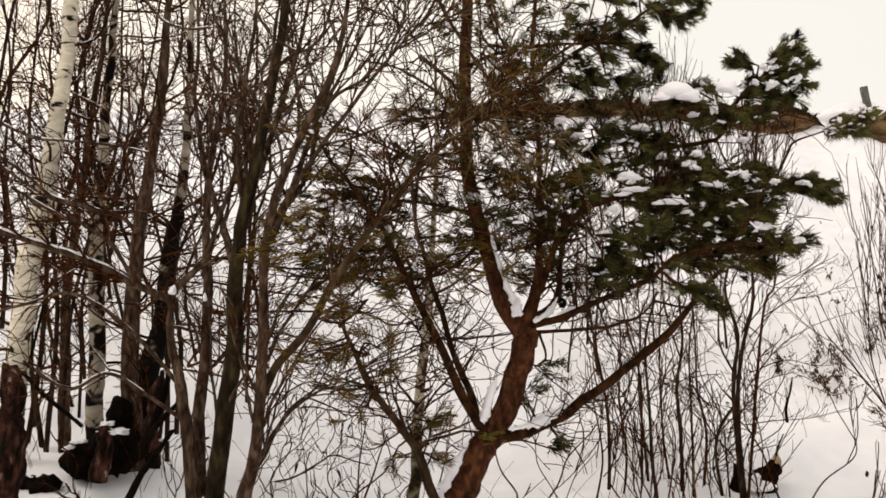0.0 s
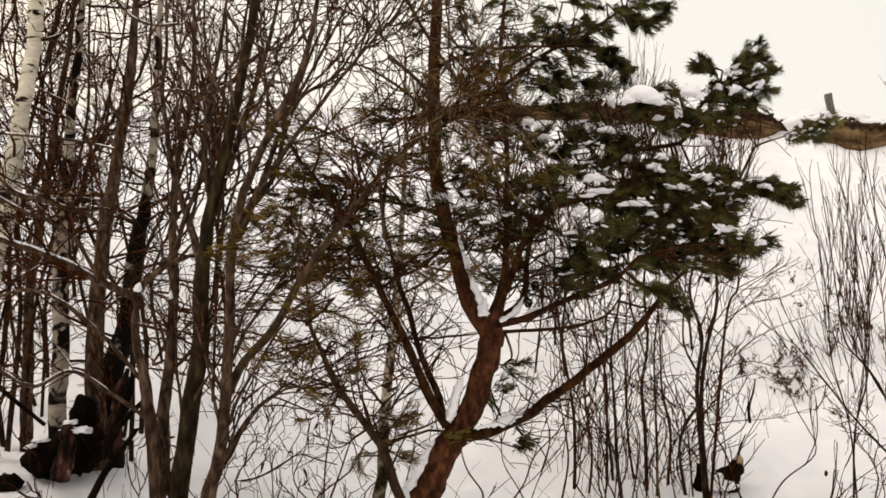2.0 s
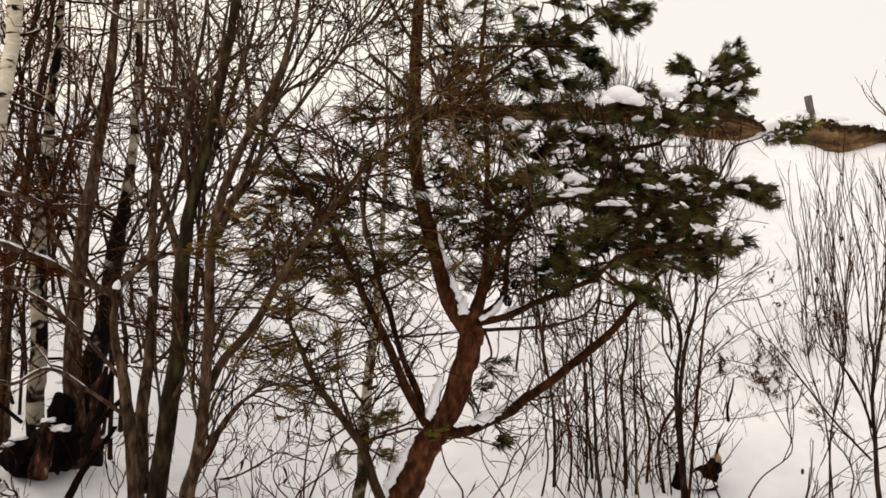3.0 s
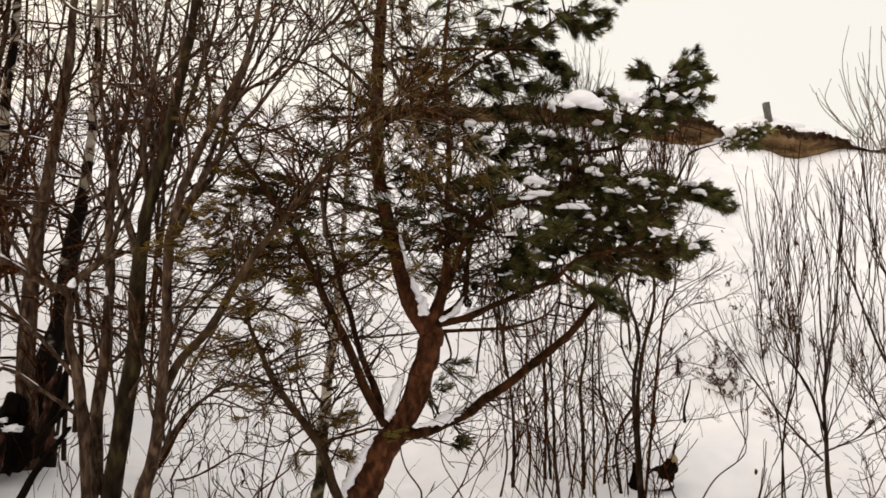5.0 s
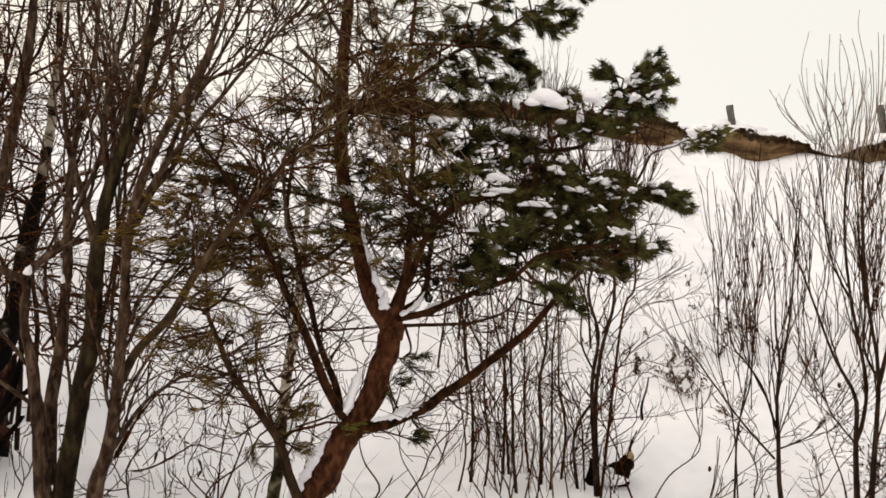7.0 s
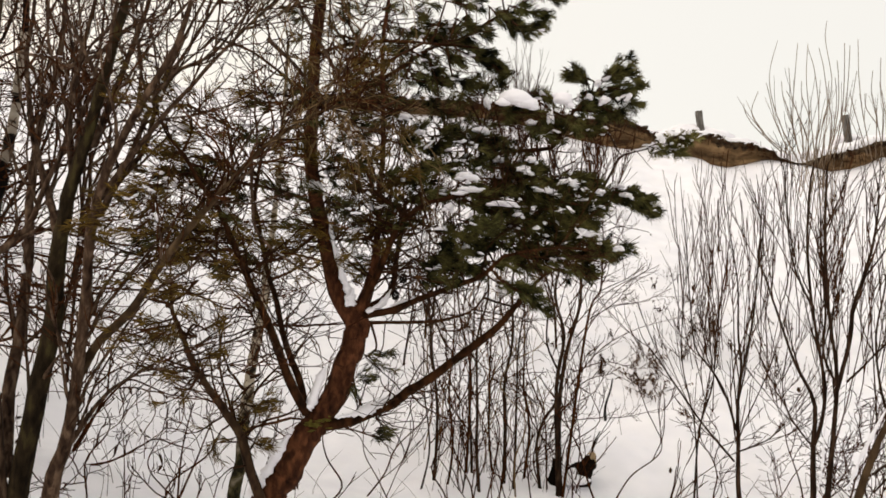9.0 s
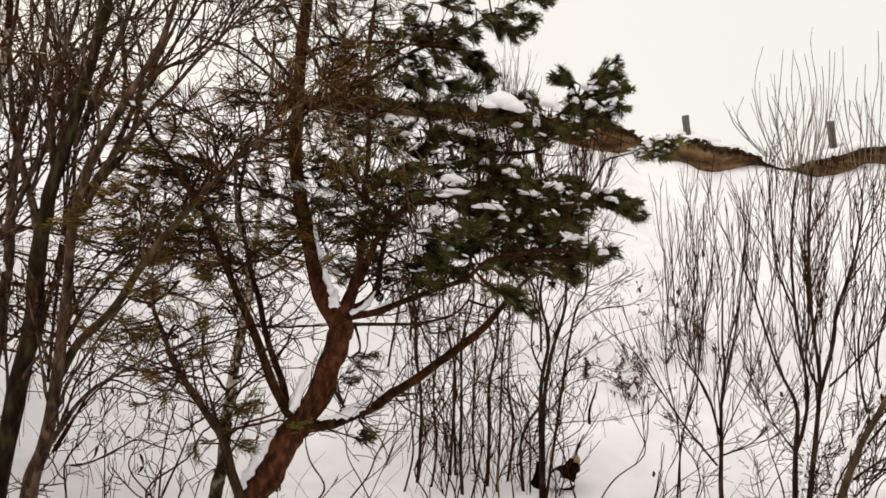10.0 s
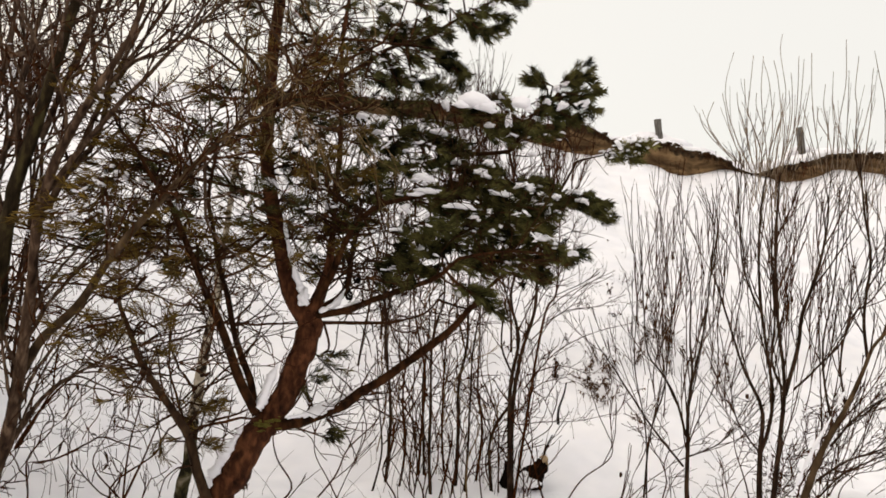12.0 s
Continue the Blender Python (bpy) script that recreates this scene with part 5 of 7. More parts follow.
# cones hanging near the fork
# thin level boughs between the alder stems
LEVEL = [
    [(-1.53, 5.3, 1.23), (-1.37, 5.32, 1.42), (-1.17, 5.35, 1.58), (-0.96, 5.38, 1.69), (-0.81, 5.4, 1.75)],
    [(-1.11, 5.3, 1.68), (-0.9, 5.38, 1.65), (-0.65, 5.45, 1.61), (-0.42, 5.52, 1.51), (-0.12, 5.6, 1.45)],
    [(-1.53, 5.3, 1.65), (-1.33, 5.37, 1.57), (-1.09, 5.43, 1.45), (-0.83, 5.5, 1.36)],
    [(-1.43, 5.3, 1.16), (-1.28, 5.35, 1.34), (-1.05, 5.4, 1.42), (-0.86, 5.45, 1.38), (-0.67, 5.5, 1.3)],
    [(-1.02, 5.2, 1.23), (-1.31, 5.13, 1.38), (-1.42, 5.07, 1.47), (-1.57, 5, 1.49)],
    [(-1, 5.5, 1.82), (-0.72, 5.6, 1.81), (-0.41, 5.7, 1.73), (-0.1, 5.8, 1.79), (0.24, 5.9, 1.73)],
    [(-0.56, 5.6, 1.54), (-0.32, 5.7, 1.46), (-0.05, 5.8, 1.53), (0.24, 5.9, 1.66)],
    [(-1.09, 5.3, 1.51), (-1.28, 5.27, 1.67), (-1.46, 5.23, 1.72), (-1.63, 5.2, 1.74)],
]
ALDER_LINES = np.concatenate([curve(p, 40) for p, r in A])
for i, p in enumerate(LEVEL):
    near = ALDER_LINES[np.linalg.norm(ALDER_LINES - np.array(p[0]), axis=1).argmin()]
    p = [tuple(near), *p]
    r = [0.008 - 0.005 * k / (len(p) - 1) for k in range(len(p))]
    arm = stem(alder, p, r, ALDER_TWIG, 1100 + i, "limb", "thin level bough", 6, 26)
    sticks_with_twigs(alder, [(p, r)], np.random.default_rng(1120 + i), ALDER_TWIG, (9, 0.45), (3, 0.24), (1, 0.13), 0.02, 0.0021, (20, 65), lo=0.2, wob=0.2, snow=0.0, owners=[STEMS[-1]])


def pine_cone(tip, seed):
    r = np.random.default_rng(seed)
    scales = []
    for k in range(34):
        u, turn = (k + 0.5) / 34, k * 2.4
        wide = 0.017 * math.sin(math.pi * (0.15 + 0.8 * u))
        at = np.array(tip) + np.array([wide * math.cos(turn), wide * math.sin(turn), 0.05 * (u - 0.5)])
        scales.append((ICO_V * np.array([0.007, 0.007, 0.004]) * (1 + 0.15 * r.normal(size=(len(ICO_V), 1))) + at, [ICO_F]))
    part("cone", merge(*scales), ROTTEN, BOUGH_OBS[3], "dark hanging pine cone")
    root = BOUGHS[3][0][np.linalg.norm(BOUGHS[3][0] - np.array(tip), axis=1).argmin()]
    part("cone_stalk", tubes([(curve([root, (root + np.array(tip)) / 2 + np.array([0, 0, 0.01]), np.array(tip) + np.array([0, 0, 0.025])], 6), np.full(6, 0.003), 5)]), PINE_LIMB, BOUGH_OBS[3])


pine_cone((0.66, 4.62, 1.7), 1)
pine_cone((0.63, 4.66, 1.61), 2)

# lichen on the pine's lower fork
for i in range(22):
    r = random.Random(i)
    u = r.uniform(-0.06, 0.075)
    c = np.array((0.25, 4.68, 0.9)) + np.array([u, 0.25 * abs(u) - 0.004, r.uniform(-0.035, 0.03) + 0.25 * u])
    part("lichen", lump(c, (r.uniform(0.006, 0.02), 0.008, r.uniform(0.003, 0.008)), 300 + i, 0.8, 0.8, 3), LICHEN, pine, "yellow-green lichen patch")

# -- birches behind them --
BIRCHES = [
    ([(-2.98, 6.08, 0.2), (-2.9, 6.05, 1.2), (-2.89, 6.05, 1.43), (-2.87, 6.06, 1.66), (-2.85, 6.06, 1.89), (-2.8, 6.07, 2.09), (-2.76, 6.07, 2.34), (-2.73, 6.08, 2.58), (-2.7, 6.08, 2.8), (-2.66, 6.08, 3.06), (-2.63, 6.09, 3.32), (-2.6, 6.08, 3.72), (-2.59, 6.07, 4.32)], [0.066, 0.073, 0.073, 0.074, 0.078, 0.081, 0.076, 0.065, 0.057, 0.05, 0.05, 0.05, 0.044], BIRCH_BARK, "white birch trunk with black scars"),
    ([(-2.57, 6.55, 0.79), (-2.57, 6.57, 1.16), (-2.58, 6.56, 1.99), (-2.56, 6.56, 2.59), (-2.52, 6.56, 3.23), (-2.48, 6.56, 3.88), (-2.47, 6.56, 4.54)], [0.062, 0.06, 0.055, 0.041, 0.031, 0.024, 0.0154], BLACK_BIRCH, "birch with broad black patches on white bark"),
    ([(-2.11, 6.34, 1.02), (-2.03, 6.35, 1.43), (-1.96, 6.36, 1.98), (-1.91, 6.37, 2.32), (-1.87, 6.38, 2.77), (-1.85, 6.38, 3.4), (-1.84, 6.37, 4.24)], [0.082, 0.072, 0.058, 0.042, 0.0303, 0.023, 0.0165], BLACK_BIRCH, "birch blackened below, white above"),
    ([(-0.21, 6, 0.2), (-0.18, 6, 0.5), (-0.18, 6, 0.71), (-0.16, 6, 0.91), (-0.15, 6, 1.1), (-0.13, 6.01, 1.26), (-0.11, 6.01, 1.41), (-0.09, 6.02, 1.56), (-0.1, 6.02, 1.7), (-0.07, 6.03, 2.01), (-0.05, 6.03, 2.52), (-0.05, 6.02, 3.3)], [0.043, 0.04, 0.038, 0.036, 0.034, 0.032, 0.03, 0.027, 0.024, 0.02, 0.0157, 0.0099], PALE_BIRCH, "thin crooked birch behind the pine, mossy below"),
    ([(-2.14, 6.16, 0.61), (-2.18, 6.15, 1.18), (-2.13, 6.12, 1.97), (-2.03, 6.11, 2.65), (-1.97, 6.1, 3.16), (-1.92, 6.08, 3.72), (-1.88, 6.07, 4.32)], [0.069, 0.0601, 0.0494, 0.0368, 0.0303, 0.0232, 0.0154], ALDER_BARK, "dark straight alder trunk"),
    ([(-3, 7.05, 0.86), (-2.99, 7.01, 1.66), (-2.89, 6.97, 2.42), (-2.8, 6.94, 3.01), (-2.69, 6.9, 3.72), (-2.62, 6.87, 4.35)], [0.046, 0.0381, 0.0309, 0.0251, 0.0187, 0.011], ALDER_BARK, "thin grey trunk among the birches"),
]
for i, (p, r, mat, label) in enumerate(BIRCHES):
    x, y = p[0][0], p[0][1]
    base = (x, y, float(ground_z(x, y)) - 0.05)
    tree = thing("birch_tree" if mat != ALDER_BARK else "alder_tree", base, label, "tree", "trees behind the alders")
    pts = [base, *p] if p[0][2] > base[2] + 0.05 else p
    radii = [r[0] * 1.1, *r] if pts is not p else r
    if i == 2:
        stem(tree, pts[:5], radii[:5], CHARRED, 87, "lower_trunk", "blackened lower trunk", 16, 30, 0.03)
        pts, radii = pts[4:], radii[4:]
    if mat == PALE_BIRCH:
        stem(tree, pts[:4], radii[:4], MOSSY_BIRCH, 88, "lower_trunk", "dark mossy lower trunk", 16, 30, 0.03)
        pts, radii = pts[3:], radii[3:]
    stem(tree, pts, radii, mat, 80 + i, "trunk", "", 16, 40, 0.03)
    rng = np.random.default_rng(90 + i)
    sticks_with_twigs(tree, [(p, r)], rng, ALDER_TWIG, (20, 1.15), (5, 0.5), (1, 0.27), 0.0, 0.0034, (40, 90), 0.1, 0.55, wob=0.15, owners=[STEMS[-1]])

# -- saplings and bare bushes --
def sapling(base, height, lean, seed, group, label, mat=TWIG, radius=0.014, limbs=(12, 0.7), twigs=(5, 0.35), twiglets=(2, 0.18), name="sapling", spread=(18, 42), kinks=0.02, wob=0.13, lift=0.05):
    rng = np.random.default_rng(seed)
    x, y = base[0], base[1]
    base = np.array([x, y, float(ground_z(x, y)) - 0.04])
    tree = thing(name, base, label, "tree", group)
    top = base + np.array([lean[0], lean[1], height])
    pts = [base + (top - base) * s + np.array([*rng.normal(size=2) * kinks * height * math.sin(s * 3), 0]) for s in (0, 0.2, 0.4, 0.6, 0.8, 1.0)]
    radii = [radius, radius * 0.9, radius * 0.75, radius * 0.6, radius * 0.4, radius * 0.15]
    stem(tree, pts, radii, WILLOW_BARK if radius > 0.0105 else mat, seed, "stem", "", 8, 24)
    sticks_with_twigs(tree, [(pts, radii)], rng, mat, limbs, twigs, twiglets, lift, 0.0026 if y < 8.6 else 0.003 if y < 14 else 0.0045, spread, 0.08, 0.0, wob=wob, fork=(25, 65) if wob > 0.1 else (8, 28), owners=[STEMS[-1]])
    return tree


rng = np.random.default_rng(33)
THICKET = [
    ([(1.38, 7.49, -0.22), (1.38, 7.47, 0.27), (1.36, 7.44, 0.75), (1.29, 7.43, 1.24), (1.29, 7.42, 1.63), (1.3, 7.39, 2.07), (1.28, 7.37, 2.56)], 0.014),
    ([(1.47, 7.36, -0.14), (1.49, 7.34, 0.34), (1.43, 7.33, 0.77), (1.43, 7.3, 1.26), (1.45, 7.27, 1.74), (1.43, 7.25, 2.22)], 0.01),
    ([(1.7, 7.62, -0.05), (1.67, 7.6, 0.45), (1.62, 7.58, 0.95), (1.55, 7.57, 1.44), (1.53, 7.55, 1.89), (1.45, 7.55, 2.34)], 0.012),
    ([(1.77, 7.3, -0.16), (1.75, 7.28, 0.32), (1.7, 7.27, 0.79), (1.68, 7.25, 1.28), (1.68, 7.23, 1.66), (1.68, 7.2, 2.14), (1.66, 7.18, 2.62)], 0.014),
    ([(1.98, 7.66, -0.1), (1.9, 7.65, 0.35), (1.91, 7.63, 0.81), (1.86, 7.61, 1.31), (1.87, 7.59, 1.77), (1.85, 7.57, 2.28)], 0.01),
    ([(2, 7.44, 0.05), (1.99, 7.42, 0.49), (2, 7.4, 0.89), (1.97, 7.39, 1.28), (1.98, 7.36, 1.78), (2, 7.33, 2.28), (1.98, 7.31, 2.77)], 0.016),
    ([(2.06, 7.33, -0.07), (2.05, 7.32, 0.37), (2.04, 7.29, 0.81), (2.05, 7.27, 1.25), (2.04, 7.25, 1.69), (2.05, 7.22, 2.18)], 0.011),
    ([(2.22, 7.6, 0.09), (2.21, 7.58, 0.48), (2.21, 7.56, 0.83), (2.15, 7.55, 1.28), (2.14, 7.53, 1.79), (2.15, 7.5, 2.4)], 0.012),
    ([(2.31, 7.37, 0.13), (2.32, 7.35, 0.47), (2.33, 7.33, 0.87), (2.33, 7.31, 1.26), (2.32, 7.29, 1.71), (2.34, 7.26, 2.2)], 0.013),
    ([(2.46, 7.25, -0.01), (2.43, 7.23, 0.4), (2.44, 7.21, 0.84), (2.46, 7.18, 1.23), (2.5, 7.16, 1.58), (2.5, 7.14, 1.92), (2.54, 7.11, 2.36), (2.6, 7.07, 2.81)], 0.021),
    ([(2.43, 7.23, 0.4), (2.37, 7.22, 0.88), (2.36, 7.2, 1.32), (2.3, 7.19, 1.71), (2.32, 7.16, 2.15), (2.35, 7.13, 2.64)], 0.018),
    ([(2.45, 7.19, 1.13), (2.57, 7.15, 1.44), (2.64, 7.12, 1.73), (2.66, 7.09, 2.08), (2.7, 7.07, 2.47)], 0.012),
    ([(1.22, 7.32, -0.13), (1.27, 7.28, 0.3), (1.19, 7.28, 0.77), (1.21, 7.25, 1.15)], 0.009),
    ([(2.14, 7.01, -0.08), (2.08, 7, 0.38), (2.15, 6.97, 0.67)], 0.006),
    ([(1.78, 7.61, -0.24), (1.72, 7.59, 0.3), (1.72, 7.57, 0.86), (1.65, 7.56, 1.35), (1.64, 7.53, 1.85)], 0.013),
    ([(1.57, 7.24, -0.18), (1.59, 7.22, 0.18), (1.49, 7.22, 0.65), (1.48, 7.2, 1.08)], 0.007),
    ([(2.68, 7.61, -0.12), (2.72, 7.58, 0.35), (2.65, 7.57, 0.8), (2.7, 7.54, 1.12)], 0.006),
]
for i, (p, r) in enumerate(THICKET):
    x, y = p[0][0], p[0][1]
    base = (x, y, min(float(ground_z(x, y)), p[0][2]) - 0.04)
    red = i in (1, 3, 5, 7, 12, 14)
    tree = thing("sapling", base, "slender bare %s sapling rising from snow" % ("reddish-brown" if red else "dark"), "tree", "sapling thicket behind the pine")
    n = len(p)
    p = [p[0], *[np.array(q) + rng.normal(size=3) * np.array([0.036, 0.03, 0.0]) for q in p[1:]]]
    radii = [1.12 * r * (1 - 0.72 * k / (n - 1)) for k in range(n)]
    stem(tree, [base, *p[1:]] if base[2] < p[0][2] else p, radii, WILLOW_BARK if r > 0.0125 or i % 3 == 0 else RED_TWIG if red else TWIG, 200 + i, "stem", "", 8, 26)
    sticks_with_twigs(tree, [(p, radii)], np.random.default_rng(220 + i), RED_TWIG if i % 2 else TWIG, (6, 0.5), (2, 0.28), (1, 0.16), 0.05, 0.0024, (20, 55), 0.15, 0.0, wob=0.12, owners=[STEMS[-1]])
# fine branches reaching out from the last tall saplings
last_sapling = [o for o in scene.objects if o.name.startswith("sapling") and not o.parent][9]
for i, p in enumerate(([(2.47, 7.2, 1.12), (2.71, 7.3, 1.5), (3, 7.4, 1.8), (3.37, 7.5, 2)],
                       [(2.46, 7.2, 0.88), (2.77, 7.3, 1.22), (3.14, 7.4, 1.41), (3.57, 7.5, 1.53)],
                       [(2.43, 7.2, 1.31), (2.61, 7.3, 1.69), (2.82, 7.4, 1.95), (3.01, 7.5, 2.31)],
                       [(2.49, 7.2, 1.02), (2.84, 7.35, 1.11), (3.18, 7.5, 1.04)],
                       [(2.44, 7.2, 0.6), (2.72, 7.3, 0.62), (3.07, 7.4, 0.63), (3.45, 7.5, 0.7)],
                       [(2.49, 7.2, 0.83), (2.69, 7.35, 0.95), (2.97, 7.5, 1)],
                       [(2.5, 7.2, 1.31), (2.81, 7.3, 1.58), (3.18, 7.4, 1.66), (3.49, 7.5, 1.79)],
                       [(2.4, 7.2, 1.42), (2.61, 7.3, 1.84), (2.82, 7.4, 2.17), (2.98, 7.5, 2.42)],
                       [(2.43, 7.2, 1.59), (2.78, 7.35, 1.99), (3.17, 7.5, 2.25)],
                       [(2.37, 7.2, 1.78), (2.62, 7.35, 2.16), (2.8, 7.5, 2.44)],
                       [(2.43, 7.2, 1.35), (2.8, 7.35, 1.7), (3.2, 7.5, 1.91)])):
    stem(last_sapling, p, [0.0055, 0.004, 0.003, 0.0024][:len(p)], TWIG, 250 + i, "limb", "", 6, 18)
    sticks_with_twigs(last_sapling, [(p, [0.005, 0.0025])], np.random.default_rng(255 + i), TWIG, (7, 0.36), (2, 0.2), (0, 0.1), 0.03, 0.0015, (12, 40), 0.15, 0.0, wob=0.12, owners=[STEMS[-1]])
for i in range(30):
    y = rng.uniform(6.2, 11.5)
    x = y * (rng.uniform(-0.55, -0.17) if i < 19 else rng.uniform(-0.6, -0.42))
    sapling((x, y, 0), rng.uniform(3.5, 6.5), (rng.normal() * 0.35, rng.normal() * 0.3), 300 + i, "young trees on the slope",
            "bare dark young tree among birches in snow", TWIG, rng.uniform(0.014, 0.026), (15, 0.9), (5, 0.45), (2, 0.22), "young_tree", (25, 80), 0.03)
for i in range(10):
    x, y = rng.uniform(0.2, 3.4), rng.uniform(9.5, 15)
    sapling((x, y, 0), rng.uniform(2.2, 3.8), (rng.normal() * 0.25, rng.normal() * 0.2), 340 + i, "young trees on the slope",
            "thin bare young tree on the snowy slope", RED_TWIG, rng.uniform(0.01, 0.018), (16, 0.8), (5, 0.45), (2, 0.25), "young_tree", (20, 50))


def bush(name, stems, seed, label, mat, limbs, twigs, twiglets, spread=(15, 38), lift=0.08, fine=0.0026, stem_mat=None, hi=0.8, lead=None):
    base = stems[0][0][0]
    tree = thing(name, base, label, "bush", "bare bushes below the bank")
    for i, (p, r) in enumerate(stems):
        stem(tree, p, [0.86 * q for q in r], lead if lead and i == 0 else stem_mat or mat, seed + i, "stem", "", 9, 26)
    sticks_with_twigs(tree, stems, np.random.default_rng(seed), mat, limbs, twigs, twiglets, lift, fine * 0.8, spread, 0.1, 0.1, hi=hi, wob=0.035, fork=(10, 30), limb_max=0.007, owners=STEMS[-len(stems):])
    return tree


bush("bare_bush", [
    ([(3.94, 6.9, -0.164), (3.89, 6.9, 0.179), (3.87, 6.88, 0.567), (3.85, 6.88, 0.857), (3.86, 6.86, 1.15), (3.81, 6.85, 1.44), (3.78, 6.84, 1.87), (3.68, 6.83, 2.3), (3.61, 6.82, 2.78)], [0.028, 0.0235, 0.0194, 0.0155, 0.013, 0.0095, 0.007, 0.005, 0.0025]),
    ([(3.85, 6.88, 0.611), (3.73, 6.87, 0.919), (3.58, 6.86, 1.13), (3.43, 6.85, 1.31), (3.35, 6.81, 1.69), (3.27, 6.78, 2.21), (3.18, 6.74, 2.71)], [0.013, 0.011, 0.0092, 0.0075, 0.0062, 0.0045, 0.0022]),
    ([(3.86, 6.86, 1.05), (3.91, 6.89, 1.24), (3.98, 6.91, 1.59), (4.02, 6.94, 2.04), (4.07, 6.96, 2.44), (4.01, 7.01, 2.82)], [0.012, 0.0105, 0.009, 0.0075, 0.005, 0.0022]),
    ([(3.85, 6.9, 0.355), (3.53, 6.89, 0.681), (3.29, 6.88, 0.971), (3.1, 6.86, 1.2), (2.95, 6.82, 1.36), (2.85, 6.78, 1.57)], [0.011, 0.009, 0.0075, 0.006, 0.0045, 0.002]),
    ([(3.88, 6.88, 0.443), (3.99, 6.8, 0.514), (4.09, 6.71, 0.611), (4.2, 6.62, 0.804)], [0.009, 0.007, 0.0055, 0.003]),
    ([(3.67, 7.24, -0.102), (3.67, 7.2, 0.549), (3.75, 7.17, 0.91), (3.77, 7.15, 1.17), (3.76, 7.12, 1.72), (3.64, 7.12, 2.26), (3.57, 7.1, 2.76)], [0.011, 0.009, 0.008, 0.0066, 0.005, 0.0035, 0.002]),
    ([(3.78, 7.39, -0.137), (3.71, 7.37, 0.575), (3.56, 7.37, 1.18), (3.53, 7.34, 1.9), (3.4, 7.34, 2.41)], [0.009, 0.0075, 0.006, 0.0042, 0.002]),
], 400, "tall bare bush with slender upright stems in snow", BUSH_TWIG, (6, 0.85), (3, 0.4), (1, 0.2), spread=(8, 26), lift=0.08, stem_mat=WILLOW_BARK)
bush("bare_bush", [
    ([(3.9, 5.81, -0.11), (3.87, 5.79, 0.34), (3.85, 5.78, 0.68), (3.84, 5.77, 1), (3.69, 5.79, 1.27), (3.55, 5.8, 1.6), (3.43, 5.81, 1.9), (3.38, 5.81, 2.02), (3.38, 5.8, 2.31), (3.23, 5.82, 2.59)], [0.033, 0.025, 0.0198, 0.0168, 0.0108, 0.0094, 0.0075, 0.006, 0.0045, 0.0022]),
    ([(3.85, 5.78, 0.68), (3.88, 5.74, 0.85), (3.87, 5.69, 1.11), (3.79, 5.67, 1.43), (3.7, 5.64, 1.76), (3.64, 5.61, 2.08), (3.61, 5.56, 2.48), (3.61, 5.52, 2.69)], [0.018, 0.016, 0.0135, 0.0125, 0.0115, 0.0105, 0.0085, 0.0055]),
    ([(3.93, 5.7, -0.08), (3.9, 5.66, 0.37), (3.89, 5.61, 0.79), (3.88, 5.57, 1.16), (3.8, 5.54, 1.53), (3.73, 5.51, 1.84), (3.69, 5.48, 2.24), (3.66, 5.44, 2.56), (3.65, 5.41, 2.68)], [0.031, 0.0235, 0.0198, 0.016, 0.0132, 0.0135, 0.0115, 0.009, 0.006]),
    ([(3.93, 5.64, 1.12), (3.97, 5.58, 1.45), (3.96, 5.53, 1.7), (4.01, 5.47, 1.99), (4.03, 5.42, 2.23), (4.02, 5.38, 2.47), (3.94, 5.35, 2.7)], [0.0192, 0.0167, 0.015, 0.0128, 0.009, 0.006, 0.0035]),
    ([(3.78, 5.74, 1.68), (3.69, 5.75, 1.84), (3.61, 5.76, 2.04), (3.56, 5.76, 2.37), (3.52, 5.75, 2.66), (3.42, 5.76, 2.82)], [0.009, 0.008, 0.0065, 0.005, 0.0035, 0.002]),
    ([(3.91, 5.64, 1.16), (3.82, 5.65, 1.36), (3.81, 5.63, 1.68), (3.76, 5.63, 2.05), (3.74, 5.62, 2.34), (3.69, 5.61, 2.7)], [0.011, 0.009, 0.0078, 0.0068, 0.0055, 0.004]),
    ([(3.96, 5.58, 1.17), (4.11, 5.54, 1.34), (4.29, 5.48, 1.6), (4.29, 5.46, 1.97), (4.23, 5.46, 2.29), (4.23, 5.44, 2.66)], [0.010, 0.008, 0.0065, 0.0052, 0.004, 0.002]),
    ([(3.84, 5.78, 0.68), (3.71, 5.87, 0.89), (3.68, 5.93, 1.11), (3.74, 5.98, 1.32)], [0.008, 0.006, 0.0045, 0.002]),
], 420, "large bare willow bush with tall straight shoots", BUSH_TWIG, (6, 0.9), (3, 0.45), (1, 0.22), spread=(10, 30), stem_mat=WILLOW_BARK, hi=0.75, lift=0.07)
